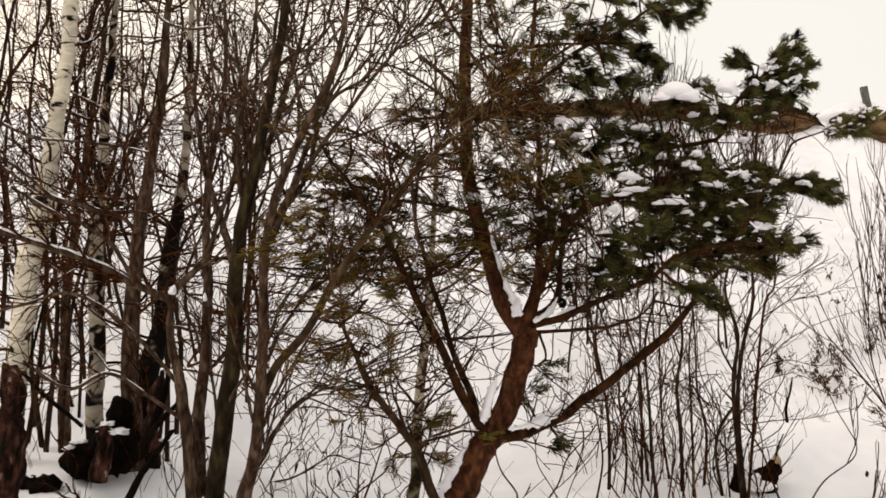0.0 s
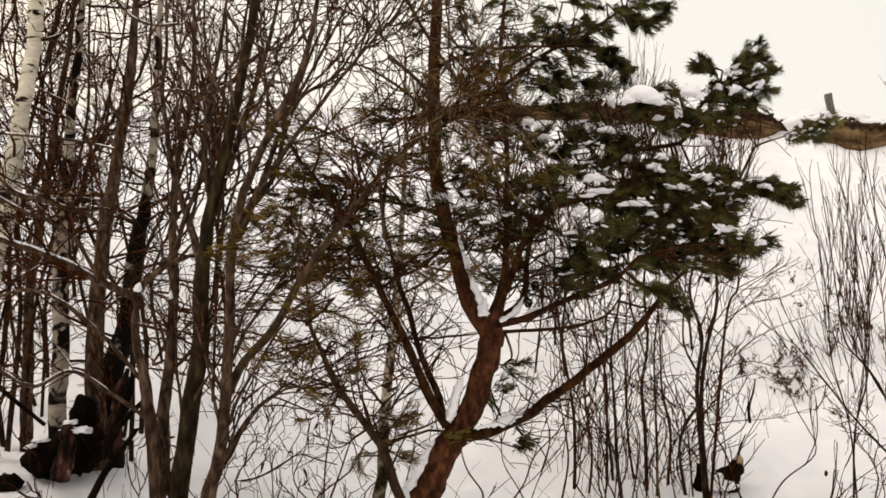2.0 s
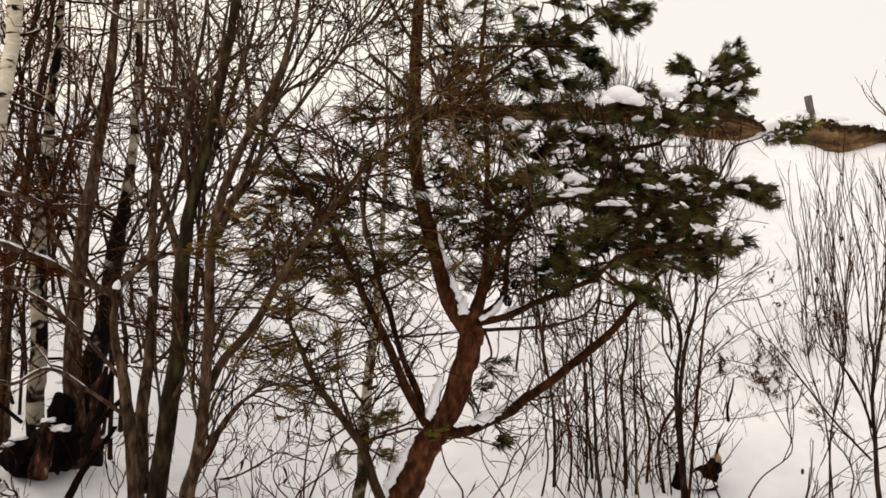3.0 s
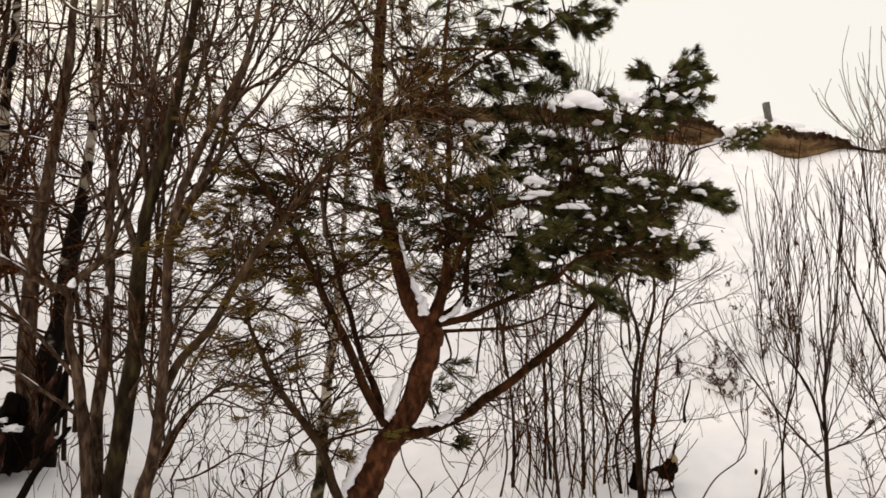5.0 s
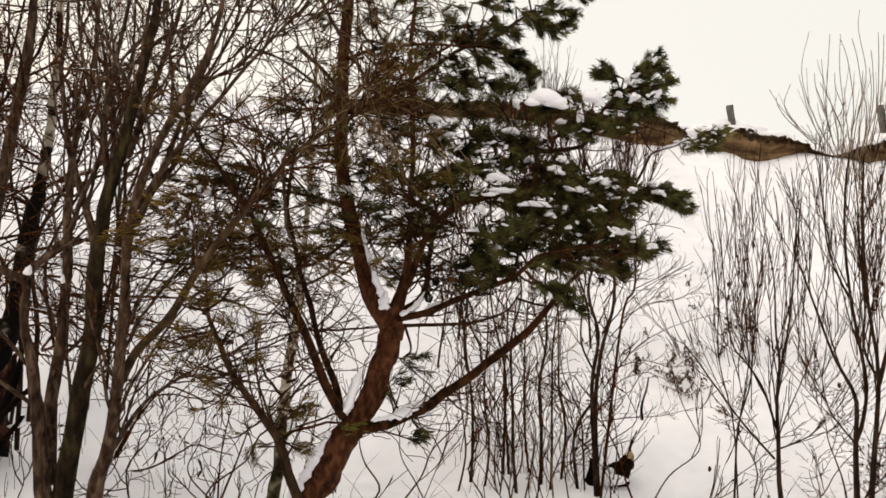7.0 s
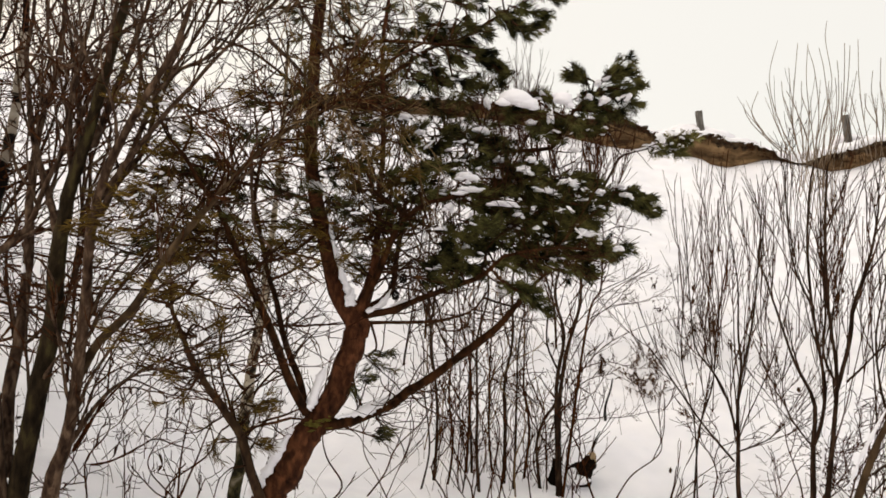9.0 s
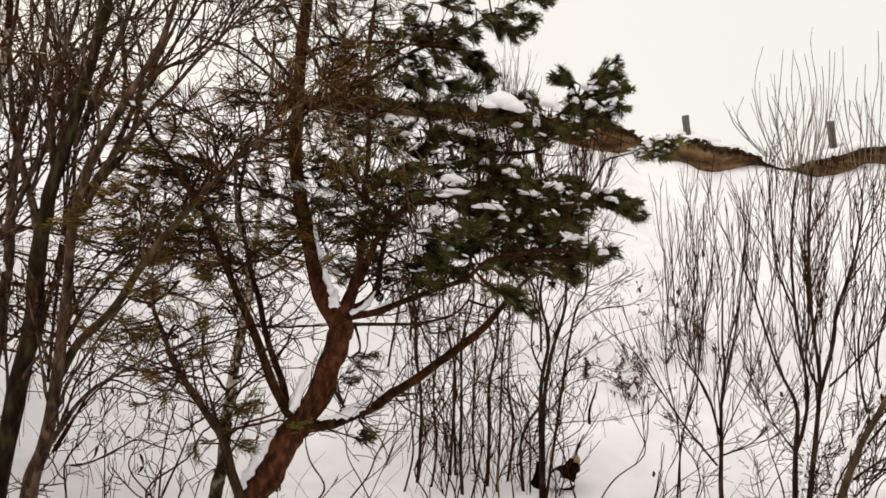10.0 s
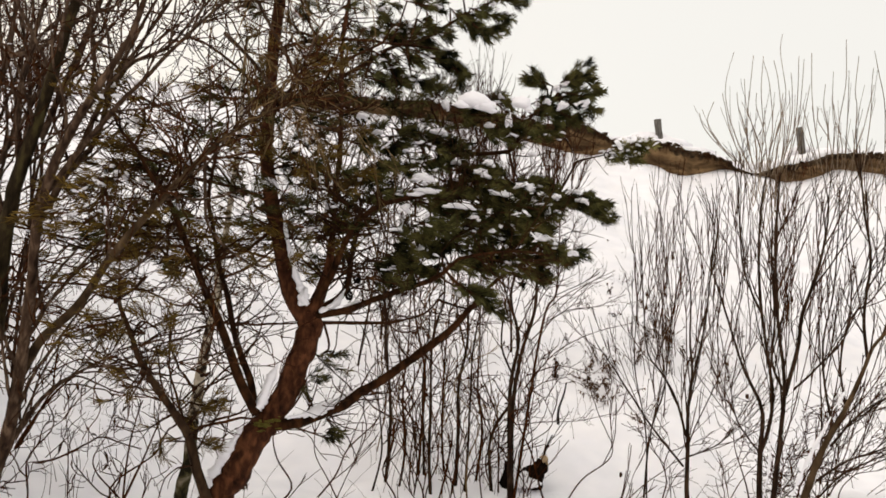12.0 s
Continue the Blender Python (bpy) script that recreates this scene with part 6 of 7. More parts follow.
bush("bare_bush", [
    ([(3.95, 5.47, 0.23), (4.02, 5.41, 0.6), (4.1, 5.35, 0.89), (4.19, 5.29, 1.12), (4.26, 5.23, 1.38), (4.31, 5.18, 1.56), (4.47, 5.1, 1.79), (4.73, 5, 2.08)], [0.0336, 0.028, 0.0243, 0.0195, 0.0155, 0.0135, 0.0102, 0.00468]),
    ([(4.42, 5.41, 1.41), (4.37, 5.41, 1.73), (4.38, 5.38, 2.14), (4.31, 5.38, 2.46), (4.26, 5.38, 2.78), (4.24, 5.38, 2.94)], [0.014, 0.0124, 0.0103, 0.0086, 0.006, 0.004]),
    ([(4.08, 5.43, 0.56), (4.26, 5.38, 0.71), (4.53, 5.32, 0.83), (4.82, 5.24, 1.05)], [0.0118, 0.0092, 0.00614, 0.0026]),
    ([(4.08, 5.31, 0.82), (4.25, 5.27, 1.04), (4.43, 5.22, 1.18), (4.72, 5.15, 1.3)], [0.0112, 0.00848, 0.00614, 0.0026]),
    ([(4.09, 5.43, 0.44), (4.19, 5.33, 0.62), (4.36, 5.22, 0.76), (4.6, 5.09, 0.92)], [0.009, 0.0075, 0.006, 0.003]),
    ([(4.23, 5.37, 1.09), (4.17, 5.37, 1.4), (4.22, 5.34, 1.72), (4.38, 5.3, 1.9), (4.4, 5.27, 2.26), (4.4, 5.25, 2.66)], [0.0095, 0.008, 0.0065, 0.0055, 0.0045, 0.0025]),
    ([(4.3, 5.57, 0.9), (4.21, 5.57, 1.18), (4.17, 5.57, 1.51), (4.21, 5.54, 1.88), (4.21, 5.52, 2.25), (4.19, 5.5, 2.66)], [0.0115, 0.0095, 0.008, 0.0065, 0.0055, 0.003]),
    ([(5.19, 5.83, 0.07), (5.04, 5.83, 0.71), (4.94, 5.81, 1.41), (4.9, 5.79, 2.1), (4.77, 5.77, 2.88)], [0.020, 0.0164, 0.0131, 0.0094, 0.0045]),
], 440, "leaning yellow-brown willow trunk with wiry branches", BUSH_TWIG, (7, 0.8), (3, 0.42), (1, 0.22), spread=(12, 36), stem_mat=WILLOW_BARK, hi=0.75, lift=0.08, lead=LEANING_BARK)


def willow_shoots(tree, roots, n, length, seed, gauge=1.0, mat=WHIP):
    """Straight whips from the crown of a willow."""
    rng = np.random.default_rng(seed)
    r = np.array(roots)[rng.integers(0, len(roots), n)] + rng.normal(size=(n, 3)) * 0.05
    d = np.stack([rng.normal(size=n) * 0.2, rng.normal(size=n) * 0.15, np.ones(n)], axis=1)
    bend = np.stack([rng.normal(size=n) * 0.1, rng.normal(size=n) * 0.1, np.zeros(n)], axis=1)
    L = length * rng.uniform(0.4, 1.0, (n, 1, 1))
    t = np.linspace(0, 1, 9)[None, :, None]
    P = r[:, None] + (d[:, None] * t + bend[:, None] * t * (1 - t) * 1.5) * L
    P[:, 1:-1] += rng.normal(size=P[:, 1:-1].shape) * 0.004
    R = gauge * np.linspace(0.0042, 0.0022, 9)[None].repeat(n, 0)
    Q, QR = kids(P, R, 1, rng, 0.1, 0.6, (8, 20), length * 0.4, 0.5, 6, 0.04, 0.1, 0.7, 0.002 * gauge)
    part("whip_crown", tubes([(P, R, 4), (Q, QR, 3)]), mat, tree, "straight pale brown whips", "stuff")


def long_whips(tree, lines, seed):
    """The tallest whips, each one a stem of its own."""
    for i, p in enumerate(lines):
        P, R = stem(tree, p, [0.0038, 0.0031, 0.0026, 0.0021, 0.0017][:len(p)], WHIP, seed + i, "whip", "tall straight pale whip", 5, 16, 0.0)
        Q, QR = kids(P, R, 2, np.random.default_rng(seed + i), 0.02, 0.4, (6, 16), 0.3, 0.5, 8, 0.03, 0.06, 0.8, 0.0019)
        part("whip_fork", tubes([(Q, QR, 4)]), WHIP, STEMS[-1])


willow = [o for o in scene.objects if o.name.startswith("bare_bush") and not o.parent]
long_whips(willow[1], [
    [(3.45, 5.45, 2.67), (3.3, 5.44, 2.91), (3.21, 5.43, 3.13), (3.19, 5.41, 3.29), (3.23, 5.4, 3.48)],
    [(3.55, 5.55, 2.67), (3.44, 5.53, 2.94), (3.44, 5.52, 3.24), (3.44, 5.5, 3.51)],
    [(3.64, 5.65, 2.71), (3.63, 5.63, 3.02), (3.59, 5.62, 3.3), (3.58, 5.6, 3.55)],
    [(3.59, 5.5, 2.69), (3.61, 5.48, 2.99), (3.56, 5.47, 3.31), (3.49, 5.45, 3.46)],
    [(3.68, 5.6, 2.73), (3.72, 5.59, 3.02), (3.76, 5.57, 3.27), (3.69, 5.56, 3.57), (3.69, 5.55, 3.71)],
    [(3.62, 5.45, 2.71), (3.64, 5.43, 3.03), (3.6, 5.42, 3.3), (3.54, 5.4, 3.46)]], 460)
long_whips(willow[1], [
    [(3.68, 5.45, 2.71), (3.72, 5.43, 3.04), (3.71, 5.42, 3.25), (3.68, 5.4, 3.39)],
    [(3.78, 5.55, 2.74), (3.82, 5.53, 3.07), (3.82, 5.52, 3.35), (3.8, 5.5, 3.55)],
    [(3.86, 5.65, 2.79), (3.91, 5.63, 3.09), (3.92, 5.62, 3.36), (3.91, 5.6, 3.57)],
    [(3.4, 5.5, 2.72), (3.19, 5.48, 2.86), (3.1, 5.47, 2.99), (3.13, 5.45, 3.13)],
    [(3.4, 5.6, 2.76), (3.19, 5.58, 2.91), (3.11, 5.57, 3), (3.08, 5.55, 3.06)],
    [(3.38, 5.45, 2.72), (3.26, 5.43, 2.92), (3.2, 5.42, 3.09), (3.16, 5.4, 3.18)]], 466)
long_whips(willow[1], [
    [(3.45, 5.45, 2.73), (3.37, 5.43, 2.96), (3.3, 5.42, 3.1), (3.27, 5.4, 3.2)],
    [(3.55, 5.55, 2.71), (3.5, 5.53, 2.97), (3.42, 5.52, 3.14), (3.38, 5.5, 3.33)],
    [(3.89, 5.65, 2.76), (3.94, 5.63, 3.02), (3.96, 5.62, 3.22), (3.97, 5.6, 3.39)],
    [(3.61, 5.5, 2.67), (3.55, 5.48, 2.95), (3.47, 5.47, 3.13), (3.45, 5.45, 3.23)],
    [(3.75, 5.6, 2.72), (3.79, 5.58, 2.95), (3.8, 5.57, 3.15), (3.77, 5.55, 3.31)],
    [(3.54, 5.45, 2.66), (3.49, 5.43, 2.85), (3.4, 5.42, 3.02), (3.31, 5.4, 3.14)],
    [(3.73, 5.55, 2.71), (3.74, 5.53, 2.98), (3.7, 5.52, 3.17), (3.69, 5.5, 3.27)]], 472)
long_whips(willow[2], [
    [(3.9, 5.3, 2.7), (3.81, 5.28, 2.98), (3.76, 5.27, 3.25), (3.73, 5.25, 3.5)],
    [(4, 5.4, 2.72), (3.98, 5.38, 3.02), (3.93, 5.37, 3.17), (3.92, 5.35, 3.33)],
    [(4.11, 5.5, 2.77), (4.11, 5.48, 3.07), (4.07, 5.47, 3.25), (4.05, 5.45, 3.46)],
    [(4.05, 5.35, 2.74), (4.03, 5.33, 3.06), (4.06, 5.32, 3.34), (4.03, 5.3, 3.65)],
    [(4.18, 5.45, 2.77), (4.17, 5.43, 3.11), (4.16, 5.42, 3.29), (4.14, 5.4, 3.47)],
    [(4.13, 5.3, 2.74), (4.13, 5.28, 3.14), (4.1, 5.27, 3.29), (4.1, 5.25, 3.53)]], 480)
long_whips(willow[2], [
    [(4.22, 5.3, 2.75), (4.24, 5.28, 3.11), (4.23, 5.27, 3.31), (4.22, 5.25, 3.46)],
    [(4.47, 5.4, 2.83), (4.43, 5.38, 3.24), (4.36, 5.37, 3.47), (4.3, 5.35, 3.62)],
    [(4.01, 5.5, 2.76), (3.91, 5.48, 2.99), (3.85, 5.47, 3.14), (3.82, 5.45, 3.19)],
    [(4.02, 5.35, 2.74), (3.96, 5.33, 2.93), (3.86, 5.32, 3.05), (3.83, 5.3, 3.15)],
    [(4.21, 5.45, 2.77), (4.29, 5.43, 3.02), (4.33, 5.42, 3.23), (4.35, 5.4, 3.39)],
    [(4.05, 5.3, 2.73), (4.02, 5.28, 2.93), (3.95, 5.27, 3.07), (3.92, 5.25, 3.17)]], 486)
willow_shoots(willow[1], [(3.66, 5.62, 2.44), (3.68, 5.62, 2.52), (3.73, 5.61, 2.5), (3.69, 5.63, 2.33), (3.77, 5.6, 2.42), (3.63, 5.63, 2.45)], 26, 0.6, 1, 0.75)
willow_shoots(willow[2], [(4.28, 5.38, 2.52), (4.36, 5.38, 2.38), (4.18, 5.41, 2.45), (4.44, 5.35, 2.53), (4.12, 5.42, 2.5)], 18, 0.55, 3, 0.75)
for tree, spots in ((willow[0], [(3.39, 6.84, 1.68), (3.38, 6.83, 1.79), (3.57, 6.78, 2.12), (3.58, 6.81, 1.43), (3.62, 6.81, 1.42), (3.3, 6.94, 0.259)]), (willow[1], [(3.92, 5.6, 1.81), (3.67, 5.7, 1.09)])):
    for i, s in enumerate(spots):
        r = np.random.default_rng(490 + i)
        part("withered_leaf", lump(s, (0.011, 0.008, 0.02), 490 + i, 0.9, 0.9, 2.2), BUSH_TWIG, tree, "curled withered brown leaf")
snow_bank(willow[2], [
    ([(3.76, 5.25, 0.48), (3.83, 5.25, 0.65), (3.93, 5.25, 0.85), (4.03, 5.25, 1.03)], [0.006, 0.016, 0.014, 0.003]),
    ([(4.01, 5.2, 1.09), (4.06, 5.2, 1.16), (4.11, 5.2, 1.25)], [0.003, 0.01, 0.003]),
    ([(3.78, 5.6, 0.4), (3.81, 5.6, 0.6), (3.81, 5.6, 0.8)], [0.004, 0.011, 0.003]),
    ([(3.81, 5.6, 0.72), (3.82, 5.6, 0.88), (3.84, 5.6, 1)], [0.002, 0.009, 0.002]),
], "snow clinging to the leaning willow trunks", 61)
# pale shoots of the alder hanging before the pine
veil = thing("alder_branch", (-0.23, 4.1, 3.76), "overhanging alder bough with fine pale drooping shoots", "branch")
V1 = [([(-0.22, 4.01, 3.55), (-0.01, 3.97, 3.32), (0.17, 3.93, 3.14), (0.4, 3.88, 3.07), (0.59, 3.83, 3.11)], [0.014, 0.012, 0.009, 0.006, 0.003]), ([(-0.23, 4.12, 3.27), (-0.06, 4.08, 3.09), (0.07, 4.04, 2.86), (0.22, 4, 2.62), (0.3, 3.96, 2.45)], [0.012, 0.01, 0.008, 0.006, 0.003]), ([(-0.11, 4.15, 2.79), (0.02, 4.1, 2.67), (0.17, 4.06, 2.5), (0.35, 4.02, 2.38), (0.55, 3.97, 2.4)], [0.011, 0.009, 0.007, 0.005, 0.003])]
for i, (p, r) in enumerate(V1):
    stem(veil, p, r, ALDER_BARK, 850 + i, "limb", "", 8, 20)
rng = np.random.default_rng(86)
VP = np.stack([curve(p, 20) for p, r in V1])
VR = np.stack([np.linspace(r[0], r[-1], 20) for p, r in V1])
H, HR = kids(VP, VR, 24, rng, 0.15, 1.0, (40, 100), 0.5, 0.2, 10, 0.08, -0.12, 0.4, 0.002, 0.004)
H2, HR2 = kids(H, HR, 4, rng, 0.2, 1.0, (15, 50), 0.22, 0.3, 6, 0.1, -0.05, 0.7, 0.0017)
part("twig_crown", tubes([(H, HR, 4), (H2, HR2, 3)]), KHAKI, veil, kind="stuff")


# arching brushwood in the snow beside the pine
BRUSH = [
    [([(-1.47, 6.9, 0.25), (-1.36, 6.86, 0.47), (-1.22, 6.81, 0.69), (-1.11, 6.77, 0.82), (-1.03, 6.73, 0.87), (-0.89, 6.69, 0.83), (-0.74, 6.64, 0.78), (-0.58, 6.6, 0.78)], 0.011),
     ([(-1.47, 6.9, 0.25), (-1.35, 6.85, 0.45), (-1.21, 6.8, 0.74), (-1.01, 6.75, 0.91), (-0.81, 6.7, 1.02), (-0.62, 6.65, 0.97), (-0.49, 6.6, 0.92)], 0.009),
     ([(-1.36, 6.9, 0.44), (-1.32, 6.84, 0.77), (-1.06, 6.78, 0.98), (-0.81, 6.72, 0.95), (-0.64, 6.66, 0.89), (-0.43, 6.6, 0.87)], 0.007),
     ([(-1.21, 6.8, 0.74), (-1.17, 6.75, 1.15), (-0.97, 6.7, 1.01), (-0.76, 6.65, 0.92), (-0.56, 6.6, 0.83)], 0.006)],
    [([(-1.55, 6.6, 0.19), (-1.26, 6.57, 0.27), (-1.09, 6.53, 0.32), (-0.9, 6.5, 0.43), (-0.8, 6.47, 0.49), (-0.66, 6.43, 0.46), (-0.52, 6.4, 0.43)], 0.01)],
    [([(-0.6, 6.3, 0.09), (-0.6, 6.3, 0.28), (-0.59, 6.3, 0.47), (-0.56, 6.3, 0.67), (-0.53, 6.3, 0.78)], 0.009),
     ([(-0.6, 6.3, 0.09), (-0.53, 6.3, 0.28), (-0.48, 6.3, 0.42), (-0.43, 6.3, 0.58), (-0.39, 6.3, 0.67)], 0.009),
     ([(-0.6, 6.3, 0.09), (-0.81, 6.3, 0.33), (-0.74, 6.3, 0.55), (-0.7, 6.3, 0.76)], 0.006)],
    [([(-0.06, 6.45, -0.01), (-0.02, 6.43, 0.3), (0.04, 6.42, 0.59), (0.06, 6.4, 0.88)], 0.008)],
]
for i, lines in enumerate(BRUSH):
    x, y, z = lines[0][0][0]
    base = (x, y, min(z, float(ground_z(x, y))) - 0.03)
    shrub = thing("arching_shrub", base, "bare shrub with thin arching dark branches over snow", "shrub", "brushwood round the pine")
    for k, (p, r) in enumerate(lines):
        p = [base, *p] if k == 0 else p
        stem(shrub, p, [r * (1 - 0.6 * m / (len(p) - 1)) for m in range(len(p))], TWIG, 930 + 7 * i + k, "stem", "", 7, 30, 0.04)
        sticks_with_twigs(shrub, [(p, [r * 0.8, r * 0.4])], np.random.default_rng(960 + 7 * i + k), TWIG, (3, 0.4), (2, 0.24), (1, 0.13), 0.02, 0.002, (20, 70), 0.3, 0.0, wob=0.22, owners=[STEMS[-1]])

# more thin stems in the thicket and on the slope
for i in range(8):
    p = [(1.44, 7.8, -0.01), (2.7, 7.8, -0.01)]
    s = rng.random()
    y = 7.7 + rng.uniform(-0.5, 1.2)
    x = (p[0][0] * (1 - s) + p[1][0] * s) * y / 7.8
    sapling((x, y, 0), rng.uniform(0.7, 2.4), (rng.normal() * 0.25, rng.normal() * 0.2), 500 + i, "sapling thicket behind the pine",
            "thin crooked reddish sapling rising from snow", RED_TWIG if i % 2 else TWIG, rng.uniform(0.005, 0.009), (6, 0.45), (2, 0.3), (1, 0.18), kinks=0.06)
for i in range(26):
    y = rng.uniform(8.6, 11.5)
    x = y * rng.uniform(0.46, 0.74)
    sapling((x, y, 0), min(rng.uniform(1.5, 2.6), 1.65 + 0.15 * y - float(ground_z(x, y))), (rng.normal() * 0.2, rng.normal() * 0.2), 540 + i, "young trees on the slope",
            "thin upright bare sapling on the snowy slope", RED_TWIG if i % 2 else TWIG, rng.uniform(0.005, 0.008), (6, 1.0), (2, 0.5), (0, 0.2), spread=(6, 22), kinks=0.025, wob=0.035, lift=0.07)
for i in range(9):
    x, y = rng.uniform(4.5, 6.1), rng.uniform(15.0, 17.0)
    sapling((x, y, 0), rng.uniform(0.9, 1.6), (rng.normal() * 0.2, rng.normal() * 0.2), 560 + i, "bushes below the bank",
            "low wiry bare bush below the earth bank", RED_TWIG, 0.009, (10, 0.9), (3, 0.5), (0, 0.2), "low_bush", (10, 30), wob=0.05, lift=0.08)
for i in range(16):
    x, y = rng.uniform(0.1, 3.2), rng.uniform(5.6, 7.6)
    sapling((x, y, 0), rng.uniform(0.5, 1.3), (rng.normal() * 0.35, rng.normal() * 0.2), 580 + i, "brushwood round the pine",
            "short leaning bare shoot rising from snow", TWIG, rng.uniform(0.005, 0.009), (4, 0.5), (2, 0.3), (0, 0.15), "shoot", (20, 50), kinks=0.05, wob=0.07)
lean_rng = np.random.default_rng(91)
for i in range(10):
    y = lean_rng.uniform(7.0, 8.2)
    x = y * lean_rng.uniform(0.14, 0.34)
    sapling((x, y, 0), lean_rng.uniform(0.8, 2.0), (lean_rng.normal() * 0.5, lean_rng.normal() * 0.2), 900 + i, "sapling thicket behind the pine",
            "thin crooked dark shoot leaning across the thicket", RED_TWIG if i % 3 else TWIG, lean_rng.uniform(0.0045, 0.008), (4, 0.5), (2, 0.3), (1, 0.15), "shoot", (25, 70), kinks=0.07)
for i, (x, y, h) in enumerate([(4.84, 16.0, 1.2), (5.03, 16.0, 1.2), (5.21, 16.0, 1.2), (5.44, 16.1, 1.2), (5.62, 16.1, 1.2), (5.85, 16.2, 1.2), (3.23, 15.8, 1.2), (3.44, 15.8, 1.2), (4.0, 15.9, 1.2)]):
    sapling((x, y, 0), h, (lean_rng.normal() * 0.2, lean_rng.normal() * 0.2), 1000 + i, "young trees on the slope",
            "fine upright bare young tree below the earth bank", RED_TWIG if i % 2 else TWIG, 0.01, (6, 0.9), (2, 0.5), (1, 0.25), "young_tree", (8, 26), kinks=0.03, wob=0.06, lift=0.07)
for i in range(12):
    y = rng.uniform(7.2, 8.4)
    x = y * rng.uniform(0.17, 0.35)
    sapling((x, y, 0), rng.uniform(1.1, 2.3), (rng.normal() * 0.35, rng.normal() * 0.2), 660 + i, "sapling thicket behind the pine",
            "thin pale tan shoot leaning among dark saplings", KHAKI if i % 2 else PALE_TWIG, rng.uniform(0.004, 0.0075), (3, 0.4), (2, 0.25), (0, 0.1), "shoot", (12, 35), kinks=0.05)
plateau = thing("plateau_bush", (5.42, 21, 6.15), "bare wiry bush standing on the plateau above the bank", "bush")
willow_shoots(plateau, [(5.21, 21.0, 6.1), (5.42, 21.0, 6.1), (5.56, 21.0, 6.1)], 26, 2.1, 9, 2.0, BUSH_TWIG)


for i in range(10):
    y = rng.uniform(6.2, 7.4)
    x = y * (rng.uniform(0.64, 0.8) if i < 8 else rng.uniform(0.5, 0.6))
    sapling((x, y, 0), rng.uniform(0.5, 1.1), (rng.normal() * 0.35, rng.normal() * 0.2), 620 + i, "low brushwood under the willows",
            "low wiry bare brushwood rising from snow", TWIG, rng.uniform(0.005, 0.009), (7, 0.55), (4, 0.3), (2, 0.18), "brushwood", (25, 75), kinks=0.05)


# -- rotten stumps and logs --
def rotten_log(name, points, radii, seed, label, mat=ROTTEN, category="log", cut=None, lumps=0.2):
    P = curve(points, 26)
    R = np.interp(np.linspace(0, 1, 26), np.linspace(0, 1, len(radii)), radii)
    log = thing(name, points[0], label, category)
    V, F = tubes([(P, R, 20)])
    off = Vector((seed * 2.3, seed, 0))
    C = np.repeat(P, 20, axis=0)
    D = V - C
    g = np.array([1 + lumps * 1.6 * noise.noise(Vector(v) * 7 + off) + lumps * noise.noise(Vector(v) * 22 + off) for v in V])
    V = C + D * g[:, None]
    jag = np.array([noise.noise(Vector(v) * 14 + off) for v in V[-20:]])
    V[-20:] += (P[-1] - P[-2]) * (jag[:, None] * 3.0)
    part("log_body", (V, F), mat, log)
    if cut:
        n = (P[-1] - P[-2]) / np.linalg.norm(P[-1] - P[-2])
        ring = V[-20:] * 0.9 + P[-1] * 0.1 + n * 0.012
        mid = P[-1] + n * 0.03
        W = np.concatenate([ring, (ring + mid) / 2 + n * 0.012, [mid]])
        i = np.arange(20)
        j = (i + 1) % 20
        part("cut_face", (W, [np.stack([i, j, j + 20, i + 20], axis=1), np.stack([i + 20, j + 20, np.full(20, 40)], axis=1)]), cut, log, "pale yellow broken wood")
    return log


rotten_log("fallen_log", [(-2.51, 5.82, 0.55), (-2.44, 5.85, 0.57), (-2.32, 5.87, 0.57), (-2.19, 5.9, 0.61), (-2.05, 5.92, 0.62), (-1.97, 5.95, 0.6)], [0.03, 0.115, 0.135, 0.12, 0.1, 0.03], 1, "black rotten fallen log half buried in snow", ROTTEN, "log", lumps=0.42)
rotten_log("fallen_log", [(-2.76, 5.65, 0.27), (-2.66, 5.65, 0.37), (-2.55, 5.65, 0.42), (-2.45, 5.65, 0.49)], [0.08, 0.11, 0.11, 0.04], 2, "black rotten log end sticking out of snow", ROTTEN, "log", lumps=0.5)
# solid black body put where a hollow is only dark with shade
rotten_log("tree_stump", [(-2.2, 6.05, 0.53), (-2.21, 6.05, 0.7), (-2.2, 6.05, 0.83), (-2.22, 6.05, 0.96)], [0.09, 0.08, 0.07, 0.035], 3, "solid black tree stump with torn rim, standing in for a shaded hollow", ROTTEN, "stump", lumps=0.42)
rotten_log("rotten_stump", [(-2.57, 5.24, 0.38), (-2.56, 5.24, 0.66), (-2.55, 5.24, 0.93), (-2.54, 5.24, 1.09), (-2.57, 5.24, 1.26)], [0.085, 0.075, 0.072, 0.07, 0.03], 4, "broken rotten birch trunk with peeling reddish bark", PEELED, "stump", lumps=0.38)
rotten_log("tree_stump", [(-2.2, 5.68, 0.47), (-2.18, 5.68, 0.61), (-2.16, 5.68, 0.74), (-2.17, 5.68, 0.81)], [0.055, 0.052, 0.05, 0.02], 5, "thin brown stump beside the fallen log", PEELED, "stump", lumps=0.3)
rotten_log("tree_stump", [(-1.96, 5.98, 0.6), (-1.95, 5.98, 0.79), (-1.92, 5.98, 0.98), (-1.89, 5.98, 1.15)], [0.06, 0.05, 0.05, 0.02], 6, "split brown stump leaning beside the birches", PEELED, "stump", lumps=0.4)
